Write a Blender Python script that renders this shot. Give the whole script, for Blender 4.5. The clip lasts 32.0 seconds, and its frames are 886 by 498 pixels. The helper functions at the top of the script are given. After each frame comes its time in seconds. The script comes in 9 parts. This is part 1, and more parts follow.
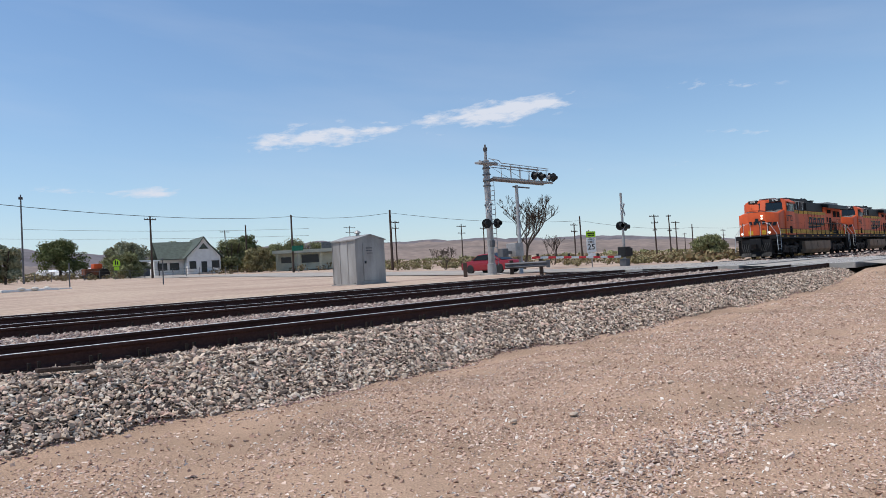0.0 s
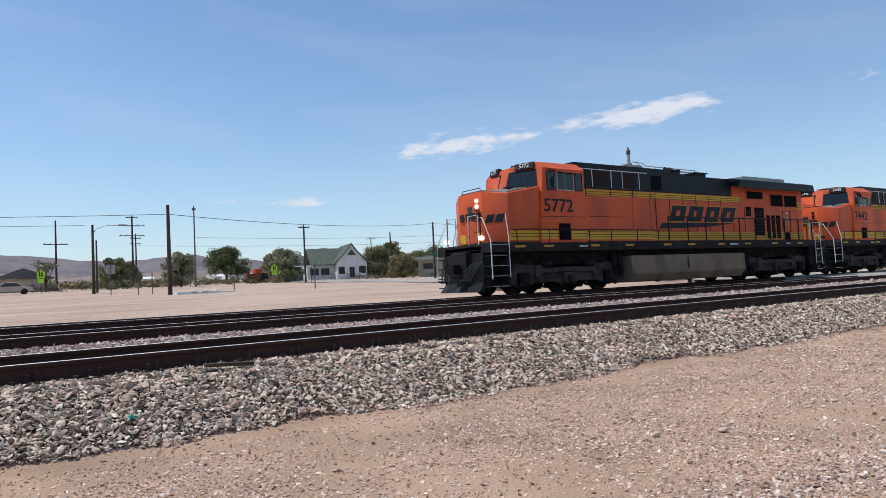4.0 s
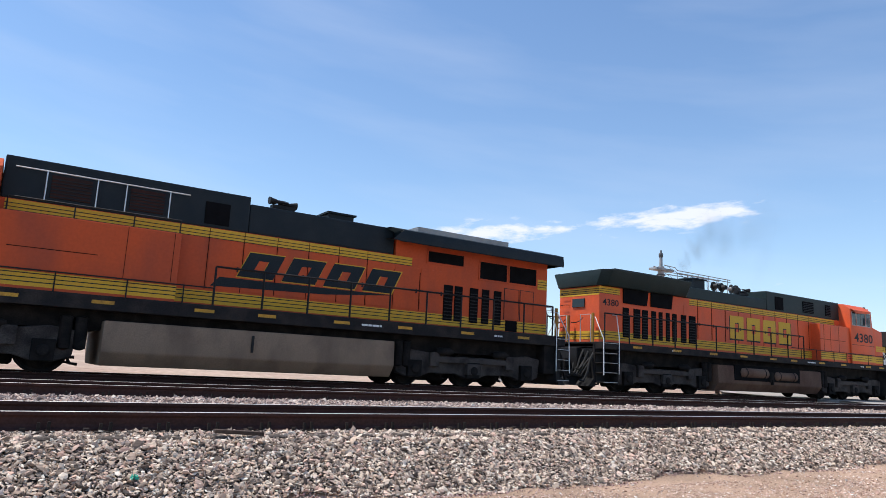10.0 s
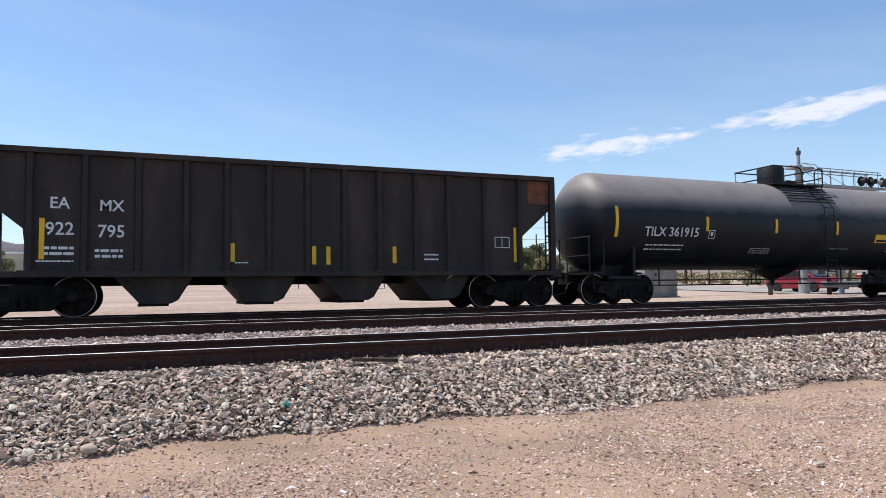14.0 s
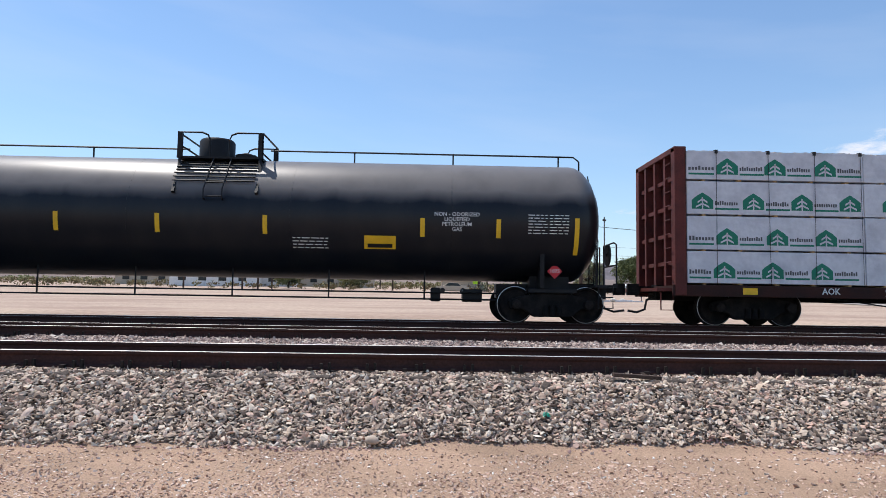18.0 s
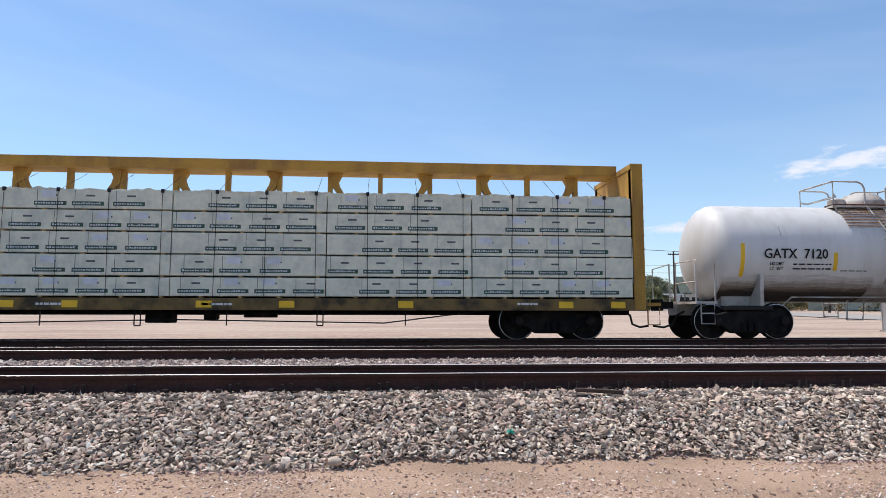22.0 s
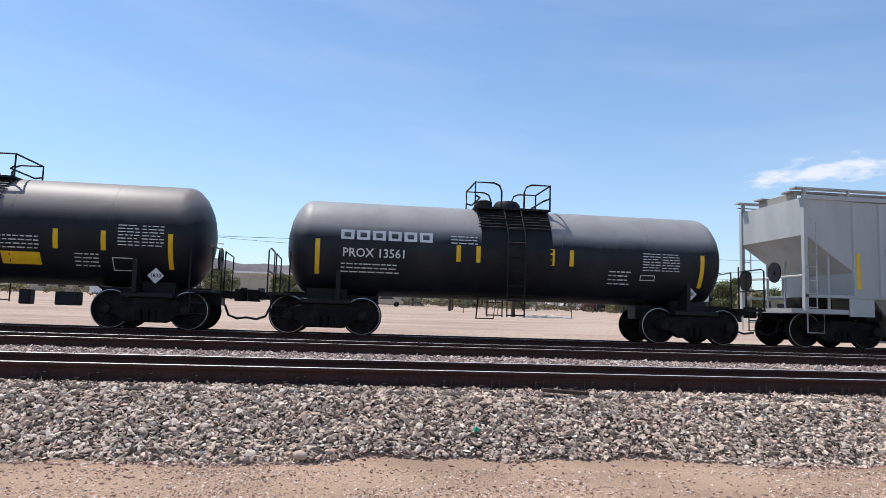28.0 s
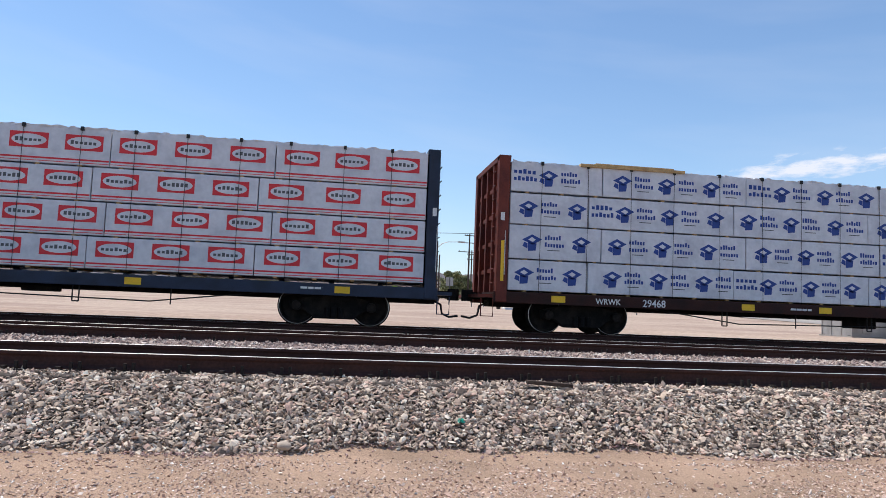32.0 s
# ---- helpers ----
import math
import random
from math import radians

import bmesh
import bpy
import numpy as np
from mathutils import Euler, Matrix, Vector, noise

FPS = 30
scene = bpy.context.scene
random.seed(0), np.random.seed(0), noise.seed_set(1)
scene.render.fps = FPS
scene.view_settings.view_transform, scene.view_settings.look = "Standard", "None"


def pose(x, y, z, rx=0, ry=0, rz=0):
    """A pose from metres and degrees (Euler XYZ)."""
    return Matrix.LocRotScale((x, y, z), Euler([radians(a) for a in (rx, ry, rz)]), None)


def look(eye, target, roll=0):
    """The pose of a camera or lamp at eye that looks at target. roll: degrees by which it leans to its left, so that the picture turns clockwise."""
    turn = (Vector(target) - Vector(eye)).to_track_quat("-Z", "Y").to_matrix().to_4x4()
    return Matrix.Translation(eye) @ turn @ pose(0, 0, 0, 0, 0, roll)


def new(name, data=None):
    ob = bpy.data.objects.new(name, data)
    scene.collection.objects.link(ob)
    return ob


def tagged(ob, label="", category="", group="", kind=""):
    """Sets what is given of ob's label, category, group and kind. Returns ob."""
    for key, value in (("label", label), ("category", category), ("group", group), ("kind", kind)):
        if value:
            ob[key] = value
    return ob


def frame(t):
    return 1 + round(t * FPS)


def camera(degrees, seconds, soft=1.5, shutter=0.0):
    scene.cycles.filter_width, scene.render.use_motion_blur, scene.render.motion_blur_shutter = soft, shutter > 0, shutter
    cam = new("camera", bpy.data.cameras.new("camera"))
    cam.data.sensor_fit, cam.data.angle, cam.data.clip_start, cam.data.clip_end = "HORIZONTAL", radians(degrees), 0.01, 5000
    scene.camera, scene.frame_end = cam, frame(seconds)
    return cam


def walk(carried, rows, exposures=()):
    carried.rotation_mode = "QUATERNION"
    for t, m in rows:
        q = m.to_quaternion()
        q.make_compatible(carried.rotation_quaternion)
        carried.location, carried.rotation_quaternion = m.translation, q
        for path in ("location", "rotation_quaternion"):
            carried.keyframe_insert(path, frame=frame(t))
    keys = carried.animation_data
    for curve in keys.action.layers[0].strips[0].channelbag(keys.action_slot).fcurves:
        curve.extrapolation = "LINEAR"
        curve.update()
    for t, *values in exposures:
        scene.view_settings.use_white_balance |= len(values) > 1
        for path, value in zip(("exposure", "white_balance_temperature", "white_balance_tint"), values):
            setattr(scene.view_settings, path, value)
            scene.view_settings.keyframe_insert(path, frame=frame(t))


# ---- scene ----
import itertools

cam = camera(65.69, 32.0, soft=0.7)
PATH = [  # seconds, x, y, z, pitch, roll, yaw
    (0.0, 0.004, 0.028, 1.337, 1.74, -3.24, -46.51), (0.5, -0.003, 0.035, 1.337, 2.17, -4.91, -39.56),
    (1.0, -0.010, 0.041, 1.334, 1.56, -6.32, -36.84), (1.5, -0.011, 0.035, 1.329, 1.02, -5.45, -37.32),
    (2.0, -0.010, 0.029, 1.329, 2.43, -3.77, -39.25), (2.5, -0.008, 0.025, 1.331, 3.82, -1.77, -40.21),
    (3.0, -0.002, 0.014, 1.330, 3.68, -0.50, -40.48), (3.5, 0.006, -0.002, 1.329, 2.68, -1.65, -38.25),
    (5.5, 0.012, -0.008, 1.338, 5.66, -1.88, -25.77), (6.0, 0.008, -0.008, 1.339, 5.72, -1.46, -24.48),
    (6.5, 0.006, -0.011, 1.337, 5.94, 0.20, -25.56), (7.0, 0.010, -0.017, 1.337, 5.42, 1.01, -27.27),
    (7.5, 0.011, -0.019, 1.341, 5.79, 1.44, -28.34), (8.0, 0.010, -0.019, 1.344, 6.93, 2.17, -28.78),
    (8.5, 0.010, -0.016, 1.348, 7.21, 2.52, -29.45), (9.0, 0.008, -0.014, 1.353, 8.38, 3.35, -30.60),
    (9.5, 0.013, -0.013, 1.354, 8.65, 3.23, -31.18), (10.0, 0.018, -0.014, 1.354, 9.84, 2.89, -32.56),
    (10.5, 0.030, -0.013, 1.352, 10.25, 2.15, -32.33), (11.0, 0.041, -0.013, 1.347, 9.31, 1.25, -31.02),
    (11.5, 0.045, -0.013, 1.341, 8.65, 1.20, -31.40), (12.0, 0.044, -0.012, 1.338, 6.69, 1.04, -31.23),
    (12.5, 0.047, -0.010, 1.337, 4.22, 0.36, -30.78), (13.0, 0.048, -0.011, 1.338, 4.18, -0.23, -29.93),
    (13.5, 0.051, -0.013, 1.347, 3.81, -1.02, -28.21), (15.5, 0.034, -0.007, 1.351, 3.61, 0.24, -1.89),
    (16.0, 0.021, 0.002, 1.354, 6.11, -1.13, -1.07), (16.5, 0.000, 0.006, 1.356, 3.97, -0.98, -3.33),
    (17.0, -0.012, 0.007, 1.359, 6.18, 2.20, -2.54), (17.5, -0.013, 0.009, 1.360, 4.84, 0.06, -2.21),
    (18.0, -0.014, 0.009, 1.358, 4.32, 0.88, -1.75), (18.5, -0.015, 0.009, 1.357, 5.51, 0.01, -2.71),
    (19.0, -0.013, 0.011, 1.357, 5.69, 1.51, -3.54), (19.5, -0.013, 0.008, 1.356, 4.86, 2.68, -4.76),
    (20.0, -0.013, 0.005, 1.355, 4.57, 1.98, -6.61), (20.5, -0.015, 0.007, 1.356, 4.87, 0.16, -5.60),
    (21.0, -0.012, 0.010, 1.357, 5.67, 0.14, -5.00), (21.5, -0.012, 0.013, 1.356, 5.27, 0.21, -4.60),
    (22.0, -0.010, 0.013, 1.355, 5.83, 0.03, -4.86), (22.5, -0.016, 0.011, 1.355, 6.07, 0.73, -4.15),
    (23.0, -0.026, 0.004, 1.351, 4.74, 0.91, -5.22), (23.5, -0.013, 0.003, 1.354, 3.95, 1.69, -6.72),
    (24.0, -0.013, 0.000, 1.356, 4.10, 2.24, -6.58), (24.5, -0.021, -0.007, 1.360, 4.78, 3.37, -7.16),
    (26.5, -0.018, -0.013, 1.362, 5.70, 1.81, -8.06), (27.0, -0.017, -0.015, 1.362, 5.81, 1.78, -7.89),
    (27.5, -0.023, -0.016, 1.363, 5.65, 1.67, -7.67), (28.0, -0.014, -0.012, 1.364, 5.59, 1.83, -7.16),
    (28.5, -0.017, -0.011, 1.362, 5.41, 1.66, -7.37), (29.0, -0.016, -0.008, 1.362, 5.26, 1.30, -7.03),
    (29.5, -0.016, -0.005, 1.360, 4.96, 1.16, -6.37), (30.0, -0.015, -0.003, 1.359, 4.48, 1.24, -6.25),
    (30.5, -0.016, -0.003, 1.359, 4.48, 1.11, -6.58), (31.0, -0.015, -0.003, 1.360, 5.03, 1.36, -6.79),
    (31.5, -0.015, -0.003, 1.361, 5.25, 2.31, -7.46), (32.0, -0.017, -0.004, 1.362, 4.94, 2.30, -8.35),
]
SPEED = [9.47, 9.70, 9.95, 9.92, 10.21, 10.35, 10.45, 10.78, 11.24, 11.41, 11.46, 11.64, 11.83, 11.91, 12.29, 12.61, 12.85]  # train speed every two seconds, metres a second
START = -5.346  # where the train stands on its way at the start
walk(cam, [(t, pose(x, y, z, 90 + p, 0, yaw) @ pose(0, 0, 0, 0, 0, r)) for t, x, y, z, p, r, yaw in PATH],
     exposures=[(0.0, -0.33, 6070, 11), (3.4, -0.32, 6070, 11), (5.6, -0.05, 6100, 12), (8.6, -0.05, 6100, 12), (9.6, 0.07, 6100, 12), (11.8, 0.07, 6100, 12), (12.8, -0.03, 6100, 12), (22.2, -0.05, 6100, 12), (22.9, -0.14, 6100, 12), (24.6, -0.14, 6100, 12), (26.8, -0.05, 6100, 12), (32.0, -0.05, 6100, 12)])

# world and sun
SUN = Vector((-0.34, 0.24, 0.91)).normalized()
world = bpy.data.worlds.new("sky")
scene.world = world
world.use_nodes = True


def sky():
    """A clear sky with the thin clouds that hang over the far hills."""
    nt = world.node_tree
    nt.nodes.clear()
    N, L = nt.nodes.new, nt.links.new

    def calc(op, a, b=None, c=None):
        n = N("ShaderNodeMath")
        n.operation = op
        for k, v in enumerate((a, b, c)):
            if v is None:
                continue
            if isinstance(v, (int, float)):
                n.inputs[k].default_value = v
            else:
                L(v, n.inputs[k])
        return n.outputs[0]
    out, bg, tex = N("ShaderNodeOutputWorld"), N("ShaderNodeBackground"), N("ShaderNodeTexSky")
    tex.sky_type, tex.sun_disc = "NISHITA", False
    tex.sun_elevation = math.asin(SUN.z)
    tex.sun_rotation = math.atan2(SUN.x, SUN.y)
    tex.altitude, tex.dust_density, tex.air_density, tex.ozone_density = 700, 0.2, 1.25, 2.6
    co, sep = N("ShaderNodeTexCoord"), N("ShaderNodeSeparateXYZ")
    L(co.outputs["Generated"], sep.inputs[0])
    az = calc("ARCTAN2", sep.outputs[0], sep.outputs[1])
    el = calc("ARCSINE", sep.outputs[2])
    # streaky noise, drawn out along the horizon
    vec = N("ShaderNodeCombineXYZ")
    L(calc("MULTIPLY", az, 15.0), vec.inputs[0])
    L(calc("MULTIPLY", calc("SUBTRACT", el, calc("MULTIPLY", az, 0.05)), 48.0), vec.inputs[1])
    n1 = N("ShaderNodeTexNoise")
    n1.inputs["Scale"].default_value, n1.inputs["Detail"].default_value, n1.inputs["Roughness"].default_value = 1.7, 9, 0.6
    L(vec.outputs[0], n1.inputs["Vector"])
    total = None
    # azimuth, height, half width, half height, slant, strength
    for a0, e0, wa, we, sl, st in ((0.632, 0.199, 0.1, 0.016, 0.06, 1.35), (0.883, 0.220, 0.085, 0.0165, 0.05, 1.4), (0.965, 0.230, 0.05, 0.012, 0.1, 0.95), (0.735, 0.207, 0.03, 0.005, 0.0, 0.7), (1.185, 0.228, 0.035, 0.008, -0.05, 0.7), (1.25, 0.22, 0.04, 0.006, -0.1, 0.5),
                                   (0.31, 0.127, 0.035, 0.005, 0.0, 0.8), (0.412, 0.125, 0.045, 0.009, 0.0, 1.15), (1.25, 0.157, 0.05, 0.006, -0.15, 0.7), (0.56, 0.125, 0.03, 0.004, 0.0, 0.3), (1.08, 0.13, 0.12, 0.01, 0.0, 0.3)):
        da = calc("SUBTRACT", az, a0)
        de = calc("SUBTRACT", calc("SUBTRACT", el, e0), calc("MULTIPLY", da, sl))
        q = calc("ADD", calc("POWER", calc("DIVIDE", da, wa), 2.0), calc("POWER", calc("ABSOLUTE", calc("DIVIDE", de, we)), 2.0))
        g = calc("MULTIPLY", calc("EXPONENT", calc("MULTIPLY", q, -1.0)), st)
        total = g if total is None else calc("ADD", total, g)
    body = calc("MULTIPLY_ADD", calc("ADD", total, calc("MULTIPLY", n1.outputs["Fac"], 3.2)), 1.25, -2.68)
    shape = calc("MULTIPLY", body, calc("MINIMUM", calc("MULTIPLY", total, 2.5), 1.0))
    cloud = N("ShaderNodeClamp")
    L(shape, cloud.inputs[0])
    # faint high haze streaks
    vec2 = N("ShaderNodeCombineXYZ")
    L(calc("MULTIPLY", az, 1.6), vec2.inputs[0])
    L(calc("MULTIPLY", calc("ADD", el, calc("MULTIPLY", az, 0.12)), 9.0), vec2.inputs[1])
    n2 = N("ShaderNodeTexNoise")
    n2.inputs["Scale"].default_value, n2.inputs["Detail"].default_value = 1.2, 5
    L(vec2.outputs[0], n2.inputs["Vector"])
    veil = N("ShaderNodeMapRange")
    veil.inputs["From Min"].default_value, veil.inputs["From Max"].default_value = 0.45, 0.75
    veil.inputs["To Max"].default_value = 0.15
    L(n2.outputs["Fac"], veil.inputs["Value"])
    add = N("ShaderNodeMath")
    add.operation, add.use_clamp = "ADD", True
    L(cloud.outputs[0], add.inputs[0])
    L(veil.outputs[0], add.inputs[1])
    mix = N("ShaderNodeMix")
    mix.data_type = "RGBA"
    L(add.outputs[0], mix.inputs["Factor"])
    haze = N("ShaderNodeMix")
    haze.data_type = "RGBA"
    L(calc("MULTIPLY", calc("EXPONENT", calc("MULTIPLY", calc("MAXIMUM", el, 0.0), -7.0)), 0.5), haze.inputs["Factor"])
    clear = N("ShaderNodeMix")
    clear.data_type, clear.blend_type = "RGBA", "MULTIPLY"
    clear.inputs["Factor"].default_value = 1.0
    L(tex.outputs[0], clear.inputs["A"])
    clear.inputs["B"].default_value = (0.955, 1.0, 1.01, 1)
    L(clear.outputs["Result"], haze.inputs["A"])
    haze.inputs["B"].default_value = (4.1, 5.1, 6.5, 1)
    L(haze.outputs["Result"], mix.inputs["A"])
    mix.inputs["B"].default_value = (6.0, 6.15, 6.5, 1)
    bg.inputs["Strength"].default_value = 0.15
    L(mix.outputs["Result"], bg.inputs["Color"])
    L(bg.outputs[0], out.inputs[0])


sky()
sun = new("sun", bpy.data.lights.new("sun", "SUN"))
sun.data.energy, sun.data.angle, sun.data.color = 5.0, radians(0.53), (1.0, 0.92, 0.80)
sun.matrix_world = look(SUN * 50, (0, 0, 0))


# ---- materials ----
def material(name, colour, rough=0.7, metal=0.0, vary=0.15, scale=3.0, fine=40.0, bump=0.0, second=None, island=0.0, stretch=(1, 1, 1), top_tone=None, spec=0.4):
    """Base colour varied at two scales; second is blended in as patches, a top tone on upward faces."""
    m = bpy.data.materials.new(name)
    m.use_nodes = True
    nt = m.node_tree
    b = nt.nodes["Principled BSDF"]
    N, L = nt.nodes.new, nt.links.new
    b.inputs["Roughness"].default_value, b.inputs["Metallic"].default_value = rough, metal
    b.inputs["Specular IOR Level"].default_value = spec
    co = N("ShaderNodeTexCoord")
    mp = N("ShaderNodeMapping")
    mp.inputs["Scale"].default_value = stretch
    L(co.outputs["Object"], mp.inputs["Vector"])
    big, small = N("ShaderNodeTexNoise"), N("ShaderNodeTexNoise")
    big.inputs["Scale"].default_value, small.inputs["Scale"].default_value = scale, fine
    big.inputs["Detail"].default_value, small.inputs["Detail"].default_value = 5, 3
    L(mp.outputs[0], big.inputs["Vector"])
    L(co.outputs["Object"], small.inputs["Vector"])
    mix = N("ShaderNodeMix")
    mix.data_type = "RGBA"
    c2 = second or tuple(c * (1 - 2.2 * vary) for c in colour)
    mix.inputs["A"].default_value, mix.inputs["B"].default_value = (*colour, 1), (*c2, 1)
    ramp = N("ShaderNodeMapRange")
    ramp.inputs["From Min"].default_value, ramp.inputs["From Max"].default_value = 0.42, 0.68
    L(big.outputs["Fac"], ramp.inputs["Value"])
    L(ramp.outputs[0], mix.inputs["Factor"])
    hsv = N("ShaderNodeHueSaturation")
    val = N("ShaderNodeMapRange")
    val.inputs["From Min"].default_value, val.inputs["From Max"].default_value = 0.3, 0.7
    val.inputs["To Min"].default_value, val.inputs["To Max"].default_value = 1 - vary, 1 + vary
    L(small.outputs["Fac"], val.inputs["Value"])
    last = val.outputs[0]
    if island:
        geo = N("ShaderNodeNewGeometry")
        isl = N("ShaderNodeMapRange")
        isl.inputs["To Min"].default_value, isl.inputs["To Max"].default_value = 1 - island, 1 + island
        L(geo.outputs["Random Per Island"], isl.inputs["Value"])
        mul = N("ShaderNodeMath")
        mul.operation = "MULTIPLY"
        L(last, mul.inputs[0])
        L(isl.outputs[0], mul.inputs[1])
        last = mul.outputs[0]
    L(last, hsv.inputs["Value"])
    L(mix.outputs["Result"], hsv.inputs["Color"])
    colour_out = hsv.outputs[0]
    # a paler tone fades in where faces turn upward
    if top_tone:
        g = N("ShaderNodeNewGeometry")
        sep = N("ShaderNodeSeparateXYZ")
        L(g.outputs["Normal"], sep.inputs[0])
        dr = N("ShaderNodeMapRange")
        dr.inputs["From Min"].default_value, dr.inputs["From Max"].default_value = top_tone[1], top_tone[2]
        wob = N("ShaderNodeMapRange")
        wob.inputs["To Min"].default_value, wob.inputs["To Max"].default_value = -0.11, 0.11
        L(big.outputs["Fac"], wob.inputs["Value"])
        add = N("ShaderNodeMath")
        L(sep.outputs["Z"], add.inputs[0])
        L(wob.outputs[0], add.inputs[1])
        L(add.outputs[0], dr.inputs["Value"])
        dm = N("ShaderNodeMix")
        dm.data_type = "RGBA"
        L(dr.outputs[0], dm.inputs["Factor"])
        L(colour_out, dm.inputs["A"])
        top_mix = N("ShaderNodeMix")
        top_mix.data_type = "RGBA"
        L(ramp.outputs[0], top_mix.inputs["Factor"])
        top_mix.inputs["A"].default_value = (*top_tone[0], 1)
        top_mix.inputs["B"].default_value = (*(c * 0.82 for c in top_tone[0]), 1)
        L(top_mix.outputs["Result"], dm.inputs["B"])
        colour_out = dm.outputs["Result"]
    L(colour_out, b.inputs["Base Color"])
    if bump:
        bp = N("ShaderNodeBump")
        bp.inputs["Strength"].default_value, bp.inputs["Distance"].default_value = bump, 0.02
        L(small.outputs["Fac"], bp.inputs["Height"])
        L(bp.outputs[0], b.inputs["Normal"])
    return m


# ---- builders ----
def part(name, bm, mat, parent=None, label="", m=None):
    """Links a bmesh as one mesh object under a thing or a part."""
    me = bpy.data.meshes.new(name)
    bm.to_mesh(me)
    bm.free()
    me.materials.append(mat)
    ob = new(name, me)
    if parent is not None:
        ob.parent = parent
    if m is not None:
        ob.matrix_basis = m
    if label:
        tagged(ob, label)
    return ob


def thing(name, m, label, category, group="", kind=""):
    ob = new(name)
    ob.empty_display_size = 0.2
    ob.matrix_basis = m
    return tagged(ob, label, category, group, kind)


def box(bm, x0, x1, y0, y1, z0, z1, m=None):
    """A box between two corners, added to bm."""
    v = [bm.verts.new((m @ Vector(c)) if m else c) for c in ((x0, y0, z0), (x1, y0, z0), (x1, y1, z0), (x0, y1, z0), (x0, y0, z1), (x1, y0, z1), (x1, y1, z1), (x0, y1, z1))]
    for f in ((3, 2, 1, 0), (4, 5, 6, 7), (0, 1, 5, 4), (1, 2, 6, 5), (2, 3, 7, 6), (3, 0, 4, 7)):
        bm.faces.new([v[i] for i in f])
    return v


def boxes(*rows):
    bm = bmesh.new()
    for r in rows:
        box(bm, *r)
    return bm


def bevelled(bm, w=0.02, seg=2):
    bmesh.ops.bevel(bm, geom=bm.edges[:], offset=w, segments=seg, affect="EDGES", profile=0.6, clamp_overlap=True)
    return bm


def prism(bm, profile, a, b, axis="x"):
    """A closed profile pushed along an axis from a to b. The profile's points are (y, z) along x, (x, z) along y, (x, y) along z."""
    def at(p, w):
        return {"x": (w, p[0], p[1]), "y": (p[0], w, p[1]), "z": (p[0], p[1], w)}[axis]
    lo, hi = [bm.verts.new(at(p, a)) for p in profile], [bm.verts.new(at(p, b)) for p in profile]
    n = len(profile)
    for i in range(n):
        bm.faces.new((lo[i], lo[(i + 1) % n], hi[(i + 1) % n], hi[i]))
    bm.faces.new(lo[::-1]), bm.faces.new(hi)
    bmesh.ops.recalc_face_normals(bm, faces=bm.faces[:])
    return bm


def tube(bm, pts, r, seg=6):
    """A round bar along points."""
    pts = [Vector(p) for p in pts]
    rings = []
    for i, p in enumerate(pts):
        d = (pts[min(i + 1, len(pts) - 1)] - pts[max(i - 1, 0)]).normalized()
        u = d.cross(Vector((0.31, 0.17, 0.93)) if abs(d.z) < 0.9 else Vector((1, 0.1, 0))).normalized()
        w = d.cross(u)
        rings.append([bm.verts.new(p + (u * math.cos(2 * math.pi * k / seg) + w * math.sin(2 * math.pi * k / seg)) * r) for k in range(seg)])
    for a, b in zip(rings, rings[1:]):
        for k in range(seg):
            bm.faces.new((a[k], a[(k + 1) % seg], b[(k + 1) % seg], b[k]))
    bm.faces.new(rings[0][::-1]), bm.faces.new(rings[-1])
    return bm


def bars(*lines, r=0.018, seg=6):
    bm = bmesh.new()
    for l in lines:
        tube(bm, l, r, seg)
    return bm


def lathe(bm, profile, seg=24, axis="x", c=(0, 0, 0)):
    """A surface of revolution: profile of (along, radius)."""
    rings = []
    for a, r in profile:
        ring = []
        for k in range(seg):
            t = 2 * math.pi * k / seg
            p = (r * math.cos(t), r * math.sin(t))
            q = {"x": (a, p[0], p[1]), "y": (p[0], a, p[1]), "z": (p[0], p[1], a)}[axis]
            ring.append(bm.verts.new(Vector(q) + Vector(c)))
        rings.append(ring)
    for a, b in zip(rings, rings[1:]):
        for k in range(seg):
            bm.faces.new((a[k], a[(k + 1) % seg], b[(k + 1) % seg], b[k]))
    bm.faces.new(rings[0][::-1]), bm.faces.new(rings[-1])
    bmesh.ops.recalc_face_normals(bm, faces=bm.faces[:])
    return bm


def smooth(ob, deg=40):
    for p in ob.data.polygons:
        p.use_smooth = True
    ob.data.set_sharp_from_angle(angle=radians(deg))
    return ob


def lettering(name, text, size, mat, parent, m, label="", squeeze=1.0):
    """Painted writing as a thin mesh, from the built-in font."""
    cu = bpy.data.curves.new(name, "FONT")
    cu.body, cu.size, cu.align_x, cu.align_y, cu.extrude = text, size, "CENTER", "CENTER", 0.002
    cu.resolution_u = 2
    cu.offset = 0.012 * size
    ob = bpy.data.objects.new(name, cu)
    scene.collection.objects.link(ob)
    me = bpy.data.meshes.new_from_object(ob.evaluated_get(bpy.context.evaluated_depsgraph_get()))
    bpy.data.objects.remove(ob)
    bpy.data.curves.remove(cu)
    me.materials.clear()
    me.materials.append(mat)
    o = new(name, me)
    o.parent = parent
    o.matrix_basis = m @ Matrix.Diagonal((squeeze, 1, 1, 1))
    if label:
        tagged(o, label)
    return o


FACE = pose(0, 0, 0, 90, 0, 0)  # writing that faces the camera's side of the line


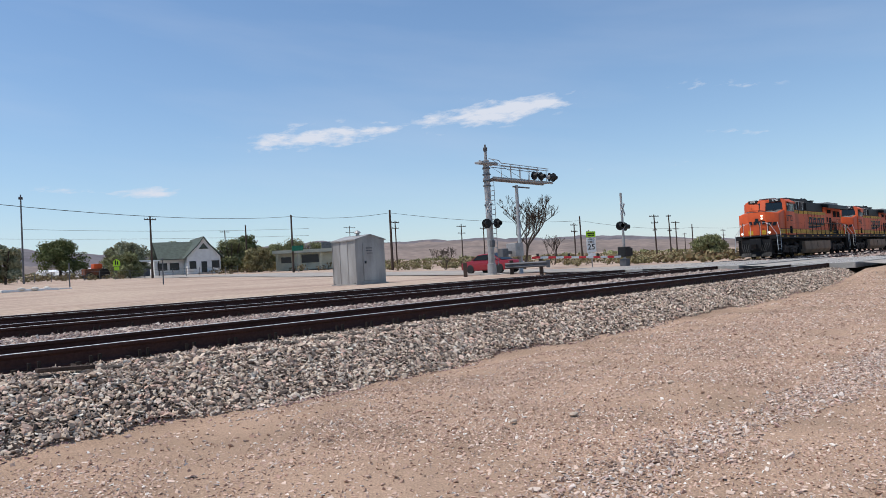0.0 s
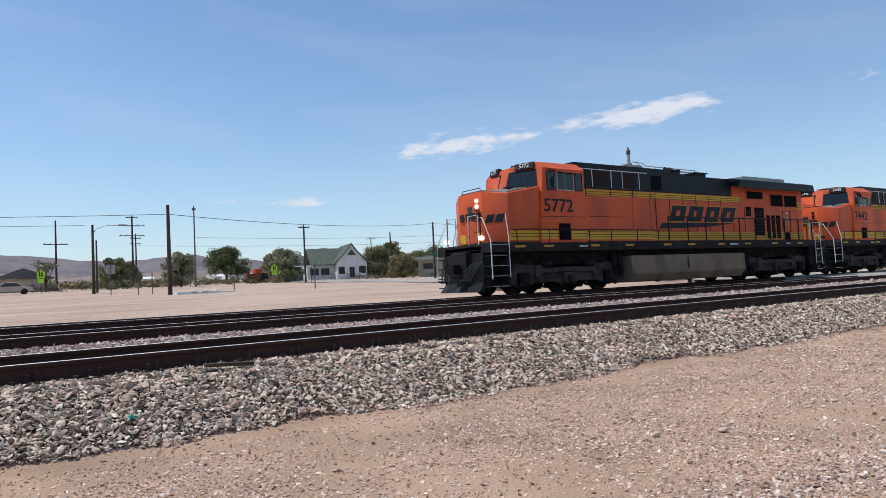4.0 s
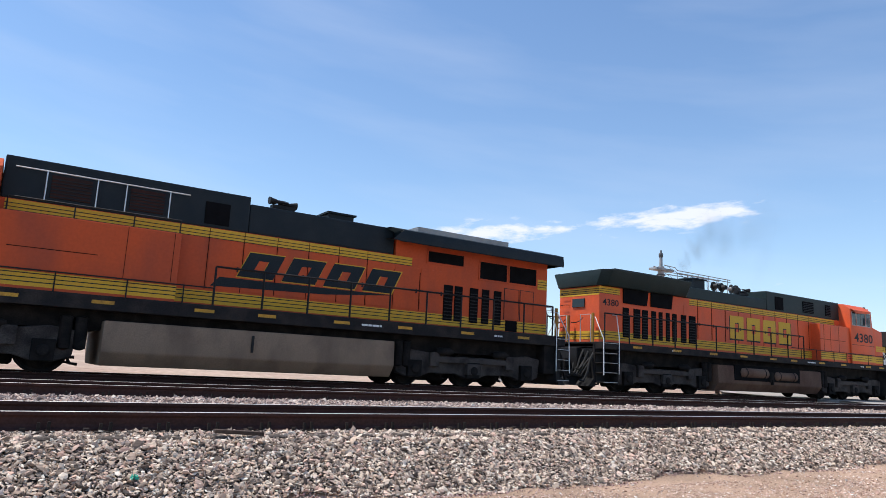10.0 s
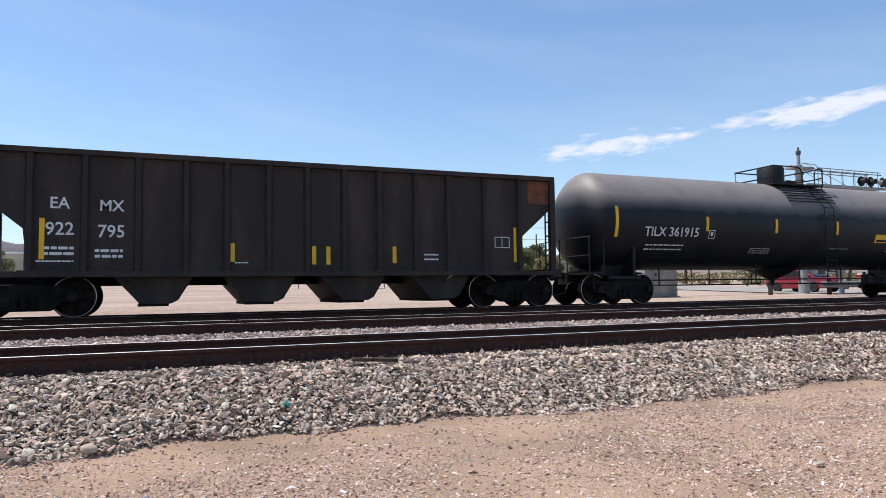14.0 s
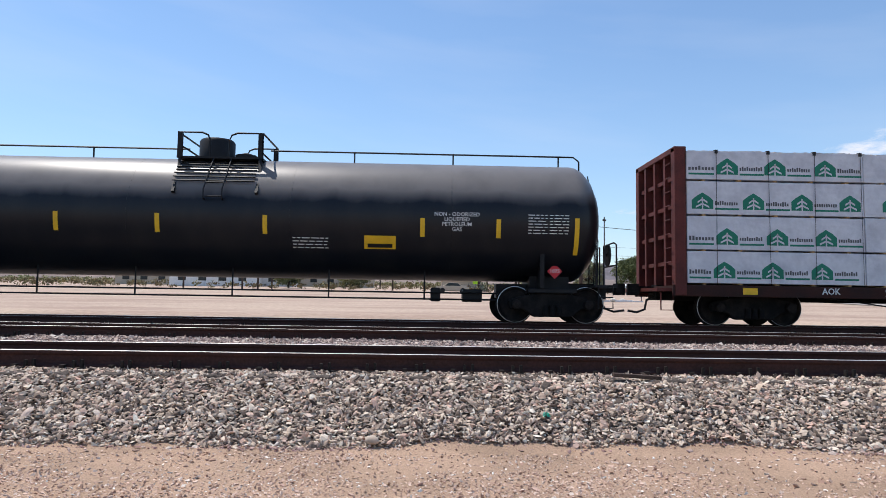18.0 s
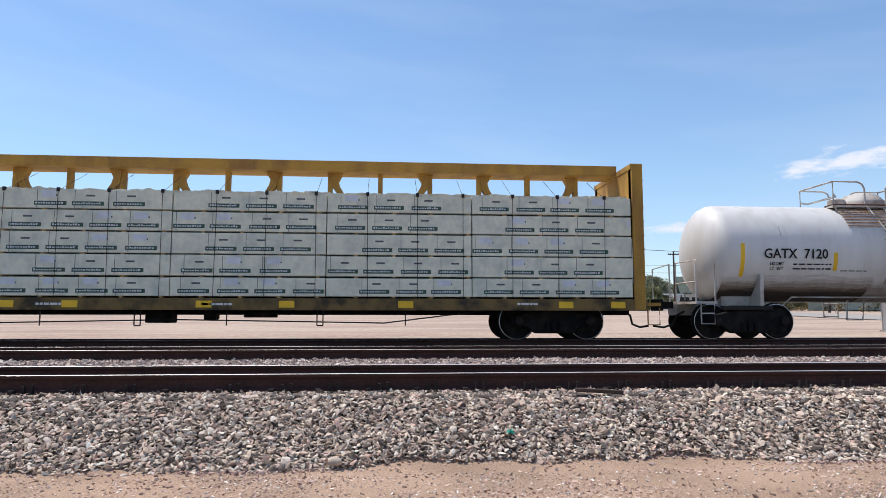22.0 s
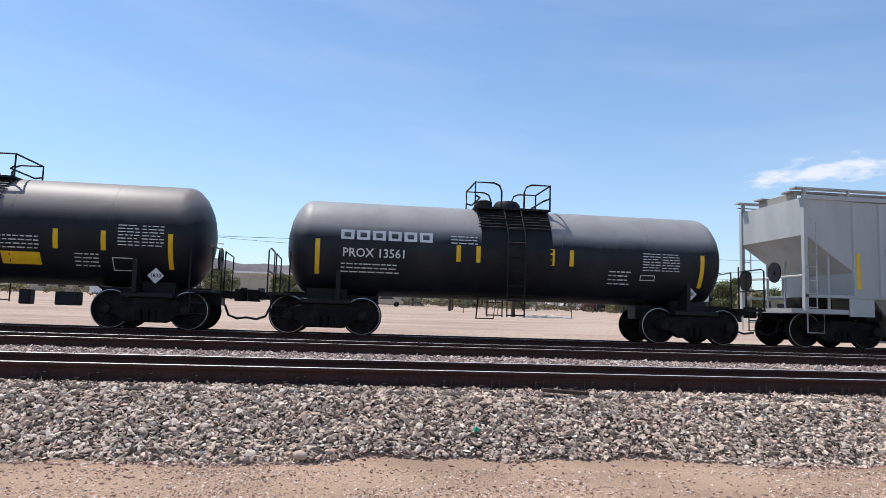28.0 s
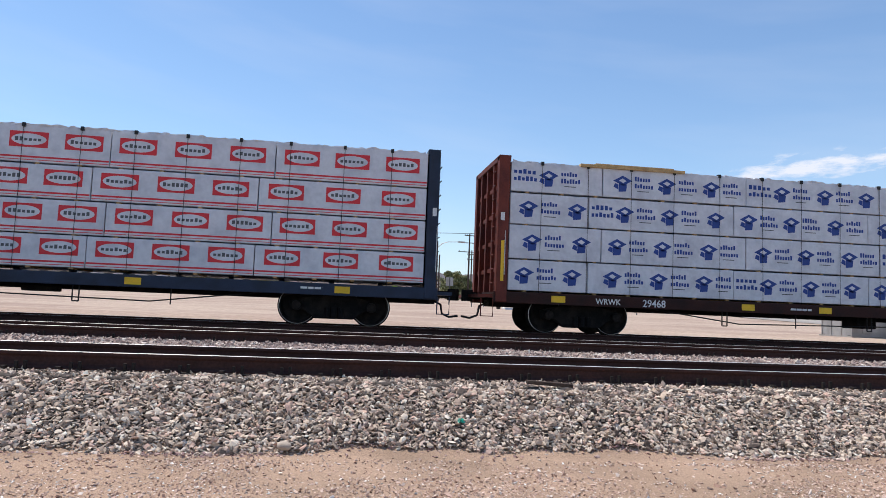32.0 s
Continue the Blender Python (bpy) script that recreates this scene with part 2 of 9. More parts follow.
# ---- the line of tracks ----
EYE = 1.35
RAILS = ((8.0, 0.737), (12.56, 0.81), (17.20, 0.84))  # near rail's centre and the rail head's height, track by track
GAUGE = 1.5
MID, HEAD = 17.95, 0.84  # the train's centre line and rail head


# ---- rolling stock: paints ----
M_orange = material("loco_orange", (0.64, 0.102, 0.026), 0.55, vary=0.05, scale=1.2, fine=14, second=(0.44, 0.08, 0.032), stretch=(1, 1, 0.4), spec=0.3)
M_orangedull = material("loco_orange_dull", (0.55, 0.086, 0.022), 0.6, vary=0.06, scale=1.2, fine=14, second=(0.38, 0.07, 0.028), stretch=(1, 1, 0.4), spec=0.25)
M_orangebright = material("loco_orange_bright", (0.71, 0.104, 0.027), 0.5, vary=0.05, scale=1.2, fine=14, second=(0.56, 0.095, 0.036), stretch=(1, 1, 0.4), spec=0.3)
M_truckdirt = material("truck_dust", (0.072, 0.06, 0.053), 0.85, vary=0.3, scale=2.2, second=(0.022, 0.019, 0.018), spec=0.15)
M_hood = material("loco_black_green", (0.008, 0.0145, 0.0195), 0.6, vary=0.3, scale=2, second=(0.014, 0.020, 0.024), spec=0.25)
M_hoodgreen = material("loco_dark_green", (0.009, 0.022, 0.022), 0.55, vary=0.3, scale=2, second=(0.016, 0.028, 0.027), spec=0.3)
M_fuelrust = material("fuel_tank_rust", (0.16, 0.10, 0.068), 0.85, vary=0.2, scale=1.2, second=(0.085, 0.045, 0.032), stretch=(1, 1, 0.5), spec=0.2)
M_glare = material("antiglare_grey", (0.20, 0.19, 0.175), 0.9, vary=0.12, scale=2, spec=0.1)
M_yellow = material("loco_yellow", (0.62, 0.37, 0.026), 0.6, vary=0.12, scale=2.5, second=(0.62, 0.36, 0.035), spec=0.3)
M_sill = material("sill_grey", (0.018, 0.017, 0.018), 0.8, vary=0.25, scale=2.5, second=(0.038, 0.032, 0.028), spec=0.15)
M_sillbrown = material("sill_dark_brown", (0.045, 0.018, 0.014), 0.8, vary=0.25, scale=2.5, second=(0.028, 0.016, 0.014), spec=0.2)
M_gear = material("running_gear", (0.009, 0.0085, 0.0085), 0.85, vary=0.3, scale=3, second=(0.025, 0.0205, 0.018), spec=0.12)
M_wheel = material("wheel_steel", (0.010, 0.009, 0.009), 0.8, 0.1, vary=0.3, scale=4, second=(0.03, 0.023, 0.019), spec=0.15)
M_tread = material("wheel_tread", (0.5, 0.5, 0.5), 0.35, 0.9, vary=0.1)
M_fuel = material("fuel_tank_dirt", (0.25, 0.178, 0.122), 0.85, vary=0.16, scale=1.6, second=(0.17, 0.12, 0.085), stretch=(1, 1, 0.5), spec=0.2)
M_black = material("black_paint", (0.011, 0.011, 0.012), 0.6, vary=0.2, scale=3, spec=0.3)
M_mesh = material("intake_mesh", (0.006, 0.006, 0.007), 0.9, vary=0.2, spec=0.1)
M_white = material("white_paint", (0.74, 0.74, 0.72), 0.6, vary=0.08, spec=0.3)
M_grey = material("bare_metal", (0.32, 0.32, 0.31), 0.5, 0.5, vary=0.12)
M_chrome = material("polished_bar", (0.7, 0.7, 0.7), 0.35, 0.6, vary=0.05)
M_sillmark = material("dull_reflector", (0.55, 0.30, 0.035), 0.6, vary=0.2, scale=5, second=(0.34, 0.18, 0.03), spec=0.3)
M_frame = material("pale_window_frame", (0.42, 0.41, 0.39), 0.5, 0.3, vary=0.08)
M_reflect = material("yellow_reflector", (0.85, 0.50, 0.01), 0.5, vary=0.06, spec=0.5)
M_hose = material("rubber_hose", (0.02, 0.02, 0.02), 0.8, vary=0.2)
M_rust = material("rusty_steel", (0.20, 0.075, 0.04), 0.85, vary=0.25, scale=4, second=(0.10, 0.05, 0.035), spec=0.2)
M_tankblack = material("tank_black", (0.006, 0.0075, 0.0115), 0.5, vary=0.2, scale=1.5, second=(0.013, 0.0135, 0.016), stretch=(1, 1, 0.5), top_tone=((0.25, 0.22, 0.197), 0.15, 0.47), spec=0.28)
M_tankglossy = material("tank_gloss_black", (0.006, 0.0075, 0.012), 0.36, vary=0.2, scale=1.5, second=(0.013, 0.0135, 0.016), stretch=(1, 1, 0.5), top_tone=((0.18, 0.165, 0.153), 0.2, 0.42), spec=0.32)
M_tankgrey = material("tank_charcoal", (0.008, 0.010, 0.0155), 0.5, vary=0.18, scale=1.5, second=(0.019, 0.02, 0.023), stretch=(1, 1, 0.5), top_tone=((0.31, 0.30, 0.29), 0.14, 0.42), spec=0.3)
M_tankwhite = material("tank_white", (0.67, 0.645, 0.61), 0.5, vary=0.04, scale=0.9, second=(0.59, 0.555, 0.51), stretch=(3, 3, 0.35), spec=0.4)
M_dirtywhite = material("stained_white_paint", (0.52, 0.48, 0.43), 0.6, vary=0.15, scale=2.5, second=(0.30, 0.24, 0.19), spec=0.3)
M_stainrust = material("rust_stained_tread", (0.30, 0.19, 0.12), 0.8, vary=0.2, scale=4, second=(0.42, 0.33, 0.25), spec=0.2)
M_coal = material("hopper_brown_black", (0.030, 0.023, 0.0205), 0.7, vary=0.22, scale=1.5, second=(0.055, 0.040, 0.032), stretch=(1, 1, 0.3), spec=0.3)
M_covhop = material("hopper_grey", (0.465, 0.475, 0.465), 0.6, vary=0.05, scale=1.2, second=(0.39, 0.39, 0.375), stretch=(1, 1, 0.3), spec=0.3)
M_hopdirty = material("hopper_grey_sooty", (0.37, 0.345, 0.315), 0.75, vary=0.12, scale=0.8, second=(0.21, 0.185, 0.16), spec=0.2)
M_maroon = material("maroon_frame", (0.12, 0.028, 0.022), 0.7, vary=0.2, scale=2.5, second=(0.075, 0.02, 0.016), spec=0.3)
M_maroon2 = material("red_brown_frame", (0.16, 0.035, 0.022), 0.7, vary=0.2, scale=2.5, second=(0.09, 0.022, 0.016), spec=0.3)
M_ttx = material("yellow_frame", (0.41, 0.225, 0.04), 0.7, vary=0.18, scale=2, second=(0.25, 0.13, 0.035), stretch=(1, 1, 0.4), spec=0.3)
M_ttxdirty = material("yellow_deck_dirty", (0.20, 0.13, 0.05), 0.8, vary=0.25, scale=3, second=(0.06, 0.045, 0.03), spec=0.2)
M_navy = material("navy_frame", (0.012, 0.024, 0.055), 0.55, vary=0.2, scale=2, spec=0.4)
M_wrap = material("white_wrap", (0.66, 0.66, 0.685), 0.42, vary=0.06, scale=2.2, fine=9, bump=0.45, second=(0.54, 0.54, 0.575), spec=0.45)
M_wrapgreen = material("pale_green_wrap", (0.73, 0.70, 0.55), 0.5, vary=0.07, scale=2.5, fine=9, bump=0.35, second=(0.56, 0.56, 0.46), spec=0.4)
M_wrapred = material("red_wrap", (0.42, 0.022, 0.035), 0.42, vary=0.08, scale=2.2, fine=9, bump=0.3, second=(0.33, 0.018, 0.03), spec=0.45)
M_inkgreen = material("green_ink", (0.008, 0.19, 0.112), 0.5, vary=0.05)
M_inkdark = material("dark_ink", (0.10, 0.105, 0.11), 0.6, vary=0.08)
M_inkred = material("red_ink", (0.68, 0.03, 0.04), 0.5, vary=0.05)
M_inkfaded = material("faded_red_ink", (0.26, 0.075, 0.085), 0.6, vary=0.1)
M_inkblue = material("blue_ink", (0.02, 0.055, 0.26), 0.5, vary=0.05)
M_strap = material("black_strap", (0.015, 0.015, 0.015), 0.6, vary=0.1)
M_lumber = material("sawn_lumber", (0.55, 0.36, 0.16), 0.8, vary=0.15, scale=6)


def glass_material():
    m = bpy.data.materials.new("window_glass")
    m.use_nodes = True
    b = m.node_tree.nodes["Principled BSDF"]
    b.inputs["Base Color"].default_value = (0.012, 0.02, 0.026, 1)
    b.inputs["Roughness"].default_value = 0.08
    b.inputs["Specular IOR Level"].default_value = 0.4
    return m


def lamp_material():
    m = bpy.data.materials.new("lit_headlamp")
    m.use_nodes = True
    b = m.node_tree.nodes["Principled BSDF"]
    b.inputs["Emission Color"].default_value = (1.0, 0.86, 0.6, 1)
    b.inputs["Emission Strength"].default_value = 2.5
    return m


M_glass, M_lamp = glass_material(), lamp_material()

MESH = {}
fleet = []


def put(name, key, make, mat, parent, m=None, label="", soft=0):
    """A part; parts with the same key share one mesh."""
    if key is None or key not in MESH:
        bm = make()
        bmesh.ops.recalc_face_normals(bm, faces=bm.faces[:])
        me = bpy.data.meshes.new(name)
        bm.to_mesh(me)
        bm.free()
        for mm in mat if isinstance(mat, tuple) else (mat,):
            me.materials.append(mm)
        if soft:
            for p in me.polygons:
                p.use_smooth = True
            me.set_sharp_from_angle(angle=radians(soft))
        if key is None:
            key = (name, len(MESH))
        MESH[key] = me
    ob = new(name, MESH[key])
    ob.parent = parent
    if m is not None:
        ob.matrix_basis = m
    if label:
        tagged(ob, label)
    return ob


def slab(name, rows, mat, parent, label="", bevel=0.0, key=None):
    """A part made of boxes (x0, x1, y0, y1, z0, z1)."""
    def make():
        bm = boxes(*rows)
        return bevelled(bm, bevel) if bevel else bm
    return put(name, key, make, mat, parent, None, label)


def rail_bars(name, lines, mat, parent, r=0.02, label="", seg=6):
    return put(name, None, lambda: bars(*lines, r=r, seg=seg), mat, parent, None, label, 60)


def wheel_mesh():
    bm = lathe(bmesh.new(), [(-0.09, 0.02), (-0.09, 0.1), (-0.03, 0.13), (-0.02, 0.36), (-0.065, 0.40), (-0.065, 0.438), (-0.062, 0.452), (0.03, 0.46), (0.04, 0.488), (0.065, 0.488), (0.065, 0.02)], 28, "y")
    for f in bm.faces:
        c = f.calc_center_median()
        rad = math.hypot(c.x, c.z)
        if 0.436 < rad < 0.452 and c.y < -0.05:
            f.material_index = 1
    return bm


def truck(parent, x, wb=1.78, r=0.46):
    """A two-axle freight truck: bolster, side frames, springs, axles, wheels."""
    h = wb / 2
    t = put("truck", ("bolster",), lambda: bevelled(boxes((-0.22, 0.22, -1.05, 1.05, 0.36, 0.62)), 0.03), M_gear, parent, pose(x, 0, 0))

    def side():
        prof = [(-h - 0.2, 0.56), (-h - 0.16, 0.34), (-h + 0.18, 0.34), (-h + 0.42, 0.16), (h - 0.42, 0.16), (h - 0.18, 0.34), (h + 0.16, 0.34), (h + 0.2, 0.56), (h - 0.05, 0.64), (0.42, 0.74), (-0.42, 0.74), (-h + 0.05, 0.64)]
        bm = prism(bmesh.new(), prof, -0.09, 0.09, "y")
        return bevelled(bm, 0.025, 1)
    for sy in (-1, 1):
        put("side_frame", ("side", wb), side, M_gear, t, pose(0, sy * 0.98, 0))
        for sx in (-0.17, 0, 0.17):
            put("spring", ("spring",), lambda: lathe(bmesh.new(), [(0.2, 0.07), (0.44, 0.07)], 10, "z"), M_wheel, t, pose(sx, sy * 1.09, 0))
        for sx in (-1, 1):
            put("wheel", ("wheel",), wheel_mesh, (M_wheel, M_tread), t, pose(sx * h, sy * 0.75, r, 0, 0, 0 if sy < 0 else 180), soft=35)
            put("bearing_cap", ("cap",), lambda: lathe(bmesh.new(), [(-0.12, 0.05), (-0.1, 0.11), (0, 0.12), (0.04, 0.12)], 14, "y"), M_wheel, t, pose(sx * h, sy * 1.1, r, 0, 0, 0 if sy < 0 else 180), soft=40)
    for sx in (-1, 1):
        put("axle", ("axle",), lambda: lathe(bmesh.new(), [(-1.0, 0.08), (1.0, 0.08)], 12, "y"), M_gear, t, pose(sx * h, 0, r), soft=40)
    return t


def ends(parent, length, inset=0.9, hose=True):
    """Couplers, draft gear and air hoses at both ends."""
    for x, d in ((0, 1), (length, -1)):
        def coup():
            bm = boxes((0.28, inset + 0.7, -0.09, 0.09, 0.80, 0.98), (inset, inset + 0.9, -0.2, 0.2, 0.72, 1.02))
            prism(bm, [(0.02, -0.13), (0.02, 0.0), (0.1, 0.14), (0.3, 0.15), (0.3, -0.15), (0.12, -0.16)], 0.74, 1.04, "z")
            return bm
        put("coupler", ("coupler", inset), coup, M_gear, parent, pose(x, 0, 0, 0, 0, 0 if d > 0 else 180))
        if hose:
            def hz():
                return bars([(inset - 0.1, -0.3, 0.72), (inset - 0.3, -0.3, 0.62), (inset * 0.55, -0.26, 0.38), (inset * 0.3, -0.2, 0.3), (0.0, -0.15, 0.34)], r=0.03)
            put("air_hose", ("hose", inset), hz, M_hose, parent, pose(x, 0, 0, 0, 0, 0 if d > 0 else 180), soft=60)


def railcar(name, label, s0):
    ob = thing(name, pose(0, MID, HEAD), label, "railcar", "cars of the freight train")
    fleet.append((ob, s0))
    return ob


def print_rows(name, rows, y, mat, parent, label=""):
    """Unreadable lines of lettering: rows of (x0, x1, z, height) broken into word-long bars, painted at depth y."""
    rng = random.Random(int(sum(r[0] * 37 + r[2] * 11 for r in rows) * 10))
    bm = bmesh.new()
    for x0, x1, z, h in rows:
        x = x0
        while x < x1:
            w = min(rng.uniform(1.2, 4.0) * h, x1 - x)
            box(bm, x, x + w, y - 0.003, y, z - h / 2, z + h / 2)
            x += w + h * 0.45
    return tagged(put(name, None, lambda: bm, mat, parent, None, label), kind="stuff")


def letter_blocks(name, n, x0, x1, z0, z1, y, mat, parent, label="", lean=0.0, slit=True, depth=0.004):
    """A trade mark drawn as n plain blocks, each with a slit, leaning by a share of its height."""
    w = (x1 - x0) / n
    for i in range(n):
        bm = bmesh.new()
        a, b = x0 + i * w, x0 + (i + 1) * w - 0.2 * w
        h = z1 - z0
        for c, d, e, f in ((0, 1, 0, 0.3), (0, 0.36, 0.3, 0.7), (0.64, 1, 0.3, 0.7), (0, 1, 0.7, 1)) if slit else ((0, 1, 0, 1),):
            p = [(a + (b - a) * u + lean * h * v, z0 + h * v) for u, v in ((c, e), (d, e), (d, f), (c, f))]
            prism(bm, p, y - depth, y, "y")
        bmesh.ops.remove_doubles(bm, verts=bm.verts[:], dist=0.001)
        put(name, None, lambda: bm, mat, parent, None, label)


def write(text, x, z, h, y, mat, parent, squeeze=1.0, name="lettering"):
    """Readable writing, h high, centred at (x, z), on a face at depth y."""
    return lettering(name, text, h * 1.38, mat, parent, pose(x, y - 0.003, z) @ FACE, squeeze=squeeze)


# ---- tank cars ----
def tank_profile(x0, x1, r):
    d = 0.52 * r
    head = [(x0 + d * (1 - math.cos(a)), r * math.sin(a)) for a in (0.06, 0.3, 0.6, 0.9, 1.2, 1.4, math.pi / 2)]
    tail = [(x1 - d * (1 - math.cos(a)), r * math.sin(a)) for a in (math.pi / 2, 1.4, 1.2, 0.9, 0.6, 0.3, 0.06)]
    mid = [(x0 + d + (x1 - x0 - 2 * d) * k / 6, r) for k in range(1, 6)]
    return head + mid + tail


def curve_y(z, zc, r):
    """The near side's depth of a tank at a height."""
    return -math.sqrt(max(r * r - (z - zc) ** 2, 0.01))


def decal(name, key, bm_rows, zc, r, mat, parent, label=""):
    """Flat marks laid on a tank's curve: rows of (x0, x1, z0, z1)."""
    bm = bmesh.new()
    for x0, x1, z0, z1 in bm_rows:
        n = max(1, int((z1 - z0) / 0.12))
        for i in range(n):
            a, b = z0 + (z1 - z0) * i / n, z0 + (z1 - z0) * (i + 1) / n
            ya, yb = curve_y(a, zc, r + 0.004), curve_y(b, zc, r + 0.004)
            v = [bm.verts.new(p) for p in ((x0, ya, a), (x1, ya, a), (x1, yb, b), (x0, yb, b))]
            bm.faces.new(v)
    return put(name, key, lambda: bm, mat, parent, None, label)


def tank_words(text, x, z, h, zc, r, mat, parent, squeeze=1.0, lean=0.0):
    y = curve_y(z, zc, r) - 0.02
    tilt = math.degrees(math.asin(max(-1, min(1, (z - zc) / r))))
    return lettering("lettering", text, h * 1.38, mat, parent, pose(x, y, z, 90 - tilt, 0, 0), squeeze=squeeze)


def data_panel(x0, x1, z0, z1, zc, r, mat, parent, cols=2, lines=7):
    rng = random.Random(int(x0 * 100))
    rows = []
    for c in range(cols):
        a, b = x0 + (x1 - x0) * c / cols, x0 + (x1 - x0) * (c + 0.9) / cols
        for k in range(lines):
            z = z0 + (z1 - z0) * (k + 0.3) / lines
            h = (z1 - z0) / lines * 0.3
            x = a
            while x < b - 0.05:
                w = rng.uniform(0.06, 0.2)
                rows.append((x, min(x + w, b), z, z + h))
                x += w + 0.035
    return tagged(decal("stencil", None, rows, zc, r, mat, parent, "unreadable stencilled data"), kind="stuff")


def tank_car(label, s0, length, x0, x1, r, zc, axles, paint, plat, rail_high, words, yellows, style="small", trim=None, wide_rail=False):
    ob = railcar("tank_car", label, s0)
    trim = trim or M_black
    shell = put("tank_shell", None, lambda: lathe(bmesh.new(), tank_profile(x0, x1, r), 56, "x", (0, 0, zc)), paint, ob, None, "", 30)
    seam = [x0 + (x1 - x0) * k for k in (0.2, 0.4, 0.6, 0.8)]
    for x in seam:
        put("weld_seam", ("seam", r, paint.name), lambda: lathe(bmesh.new(), [(-0.02, r - 0.01), (-0.012, r + 0.003), (0.012, r + 0.003), (0.02, r - 0.01)], 48, "x"), paint, ob, pose(x, 0, zc), soft=30)
    a, b = axles
    for x in (a, b):
        truck(ob, x)
        # saddle and stub sill over each truck
        put("saddle", ("saddle", round(zc, 2), round(r, 2)), lambda: boxes((-0.5, 0.5, -0.62, 0.62, 0.74, zc - r + 0.14)), trim, ob, pose(x, 0, 0))
        for s in (-1, 1):
            put("saddle_plate", ("saddleplate", round(zc, 2), round(r, 2), s), lambda: prism(bmesh.new(), [(s * 0.55, 0.78), (s * 1.22, 0.86), (s * 1.26, zc - 0.62), (s * 0.75, zc - r + 0.1)], -0.05, 0.05, "x"), trim, ob, pose(x + (0.28 if x < length / 2 else -0.28), 0, 0))
        put("bolster_cover", ("bolcov",), lambda: bevelled(boxes((-0.6, 0.6, -1.15, 1.15, 0.74, 0.86)), 0.02, 1), trim, ob, pose(x, 0, 0))
    for xa, xb in ((0.6, a + 1.3), (b - 1.3, length - 0.6)):
        slab("stub_sill", [(xa, xb, -0.26, 0.26, 0.62, 0.98)], trim, ob)
    for xa, d in ((0.62, 1), (length - 0.62, -1)):
        e0, e1 = sorted((xa, xa + d * 0.55))
        slab("end_platform", [(e0, e1, -1.42, 1.42, 0.90, 0.96)], trim, ob)
        xo = xa + d * 0.02
        rail_bars("end_handrail", [[(xo, -1.38, 0.93), (xo, -1.38, 1.95), (xo + d * 0.05, -1.33, 2.0), (xo, -0.2, 2.0), (xo, -0.2, 0.95)], [(xo + d * 0.5, -1.38, 0.93), (xo + d * 0.5, -1.38, 1.95)], [(xo, 1.38, 0.93), (xo, 1.38, 1.95), (xo, 0.2, 2.0), (xo, 0.2, 0.95)], [(xo, -1.38, 1.45), (xo, -0.2, 1.45)]], trim, ob, 0.02)
        rail_bars("sill_step", [[(xo + d * 0.1, -1.42, 0.93), (xo + d * 0.1, -1.42, 0.4), (xo + d * 0.45, -1.42, 0.4), (xo + d * 0.45, -1.42, 0.93)], [(xo + d * 0.1, -1.42, 0.66), (xo + d * 0.45, -1.42, 0.66)]], trim, ob, 0.018)
    # side sill pipe and brake gear under the tank
    if style == "small":
        side = zc - r + 0.12
        lines = [[(a + 1.0, -0.75, side - 0.3), (a + 1.35, -0.75, side), (b - 1.35, -0.75, side), (b - 1.0, -0.75, side - 0.3)]]
    else:
        lines = [[(a + 1.1, -0.75, 0.72), (b - 1.1, -0.75, 0.72)], [(a + 1.1, -0.75, 0.56), (b - 1.1, -0.75, 0.56)]]
    k = a + 1.6
    while k < b - 1.2 and style != "small":
        lines.append([(k, -0.75, 0.55), (k, -0.75, zc - r + 0.25)])
        k += (b - a) / 7
    rail_bars("train_line", lines, trim, ob, 0.022)
    if paint is not M_tankgrey:
        slab("brake_cylinder", [(b - 2.2, b - 1.7, -0.7, -0.3, 0.5, 0.82)], trim, ob, bevel=0.04)
        slab("brake_valve", [(b - 3.0, b - 2.75, -0.7, -0.4, 0.5, 0.85)], trim, ob, bevel=0.04)
    put("brake_wheel", ("brakewheel",), lambda: lathe(lathe(bmesh.new(), [(-0.02, 0.24), (-0.02, 0.28), (0.02, 0.28), (0.02, 0.24)], 20, "x"), [(-0.05, 0.05), (0.05, 0.05)], 8, "x"), trim, ob, pose(length - 0.62, -0.5, 1.75))
    if style == "large":
        put("bottom_outlet", None, lambda: lathe(bmesh.new(), [(0.5, 0.05), (0.6, 0.06), (0.72, 0.1), (0.8, 0.3), (zc - r + 0.06, 0.95)], 18, "z", ((plat[0] + plat[1]) / 2 - 0.5, 0, 0)), trim, ob, soft=40)
    elif style == "small":
        lg = (plat[0] + plat[1]) / 2 - 0.75
        rail_bars("step_frame", [[(lg - 0.05, -0.5, zc - r + 0.05), (lg - 0.1, -0.5, 0.5), (lg + 0.35, -0.5, 0.5), (lg + 0.42, -0.5, zc - r + 0.05)]], trim, ob, 0.022)
    # top platform with its railings, dome and ladders
    p0, p1 = plat
    pm, pz = (p0 + p1) / 2, zc + r * 0.86 + 0.1
    py = {"small": 0.40, "large": 0.52, "boxed": 0.56}[style]
    slab("top_platform", [(p0, p1, -py - 0.35, -py + 0.05, pz, pz + 0.05), (p0, p1, py - 0.05, py + 0.35, pz, pz + 0.05), (p0, p0 + 0.35, -py, py, pz, pz + 0.05), (p1 - 0.35, p1, -py, py, pz, pz + 0.05)], trim, ob)
    grip = []
    yo = py + 0.33
    wide = p1 - p0
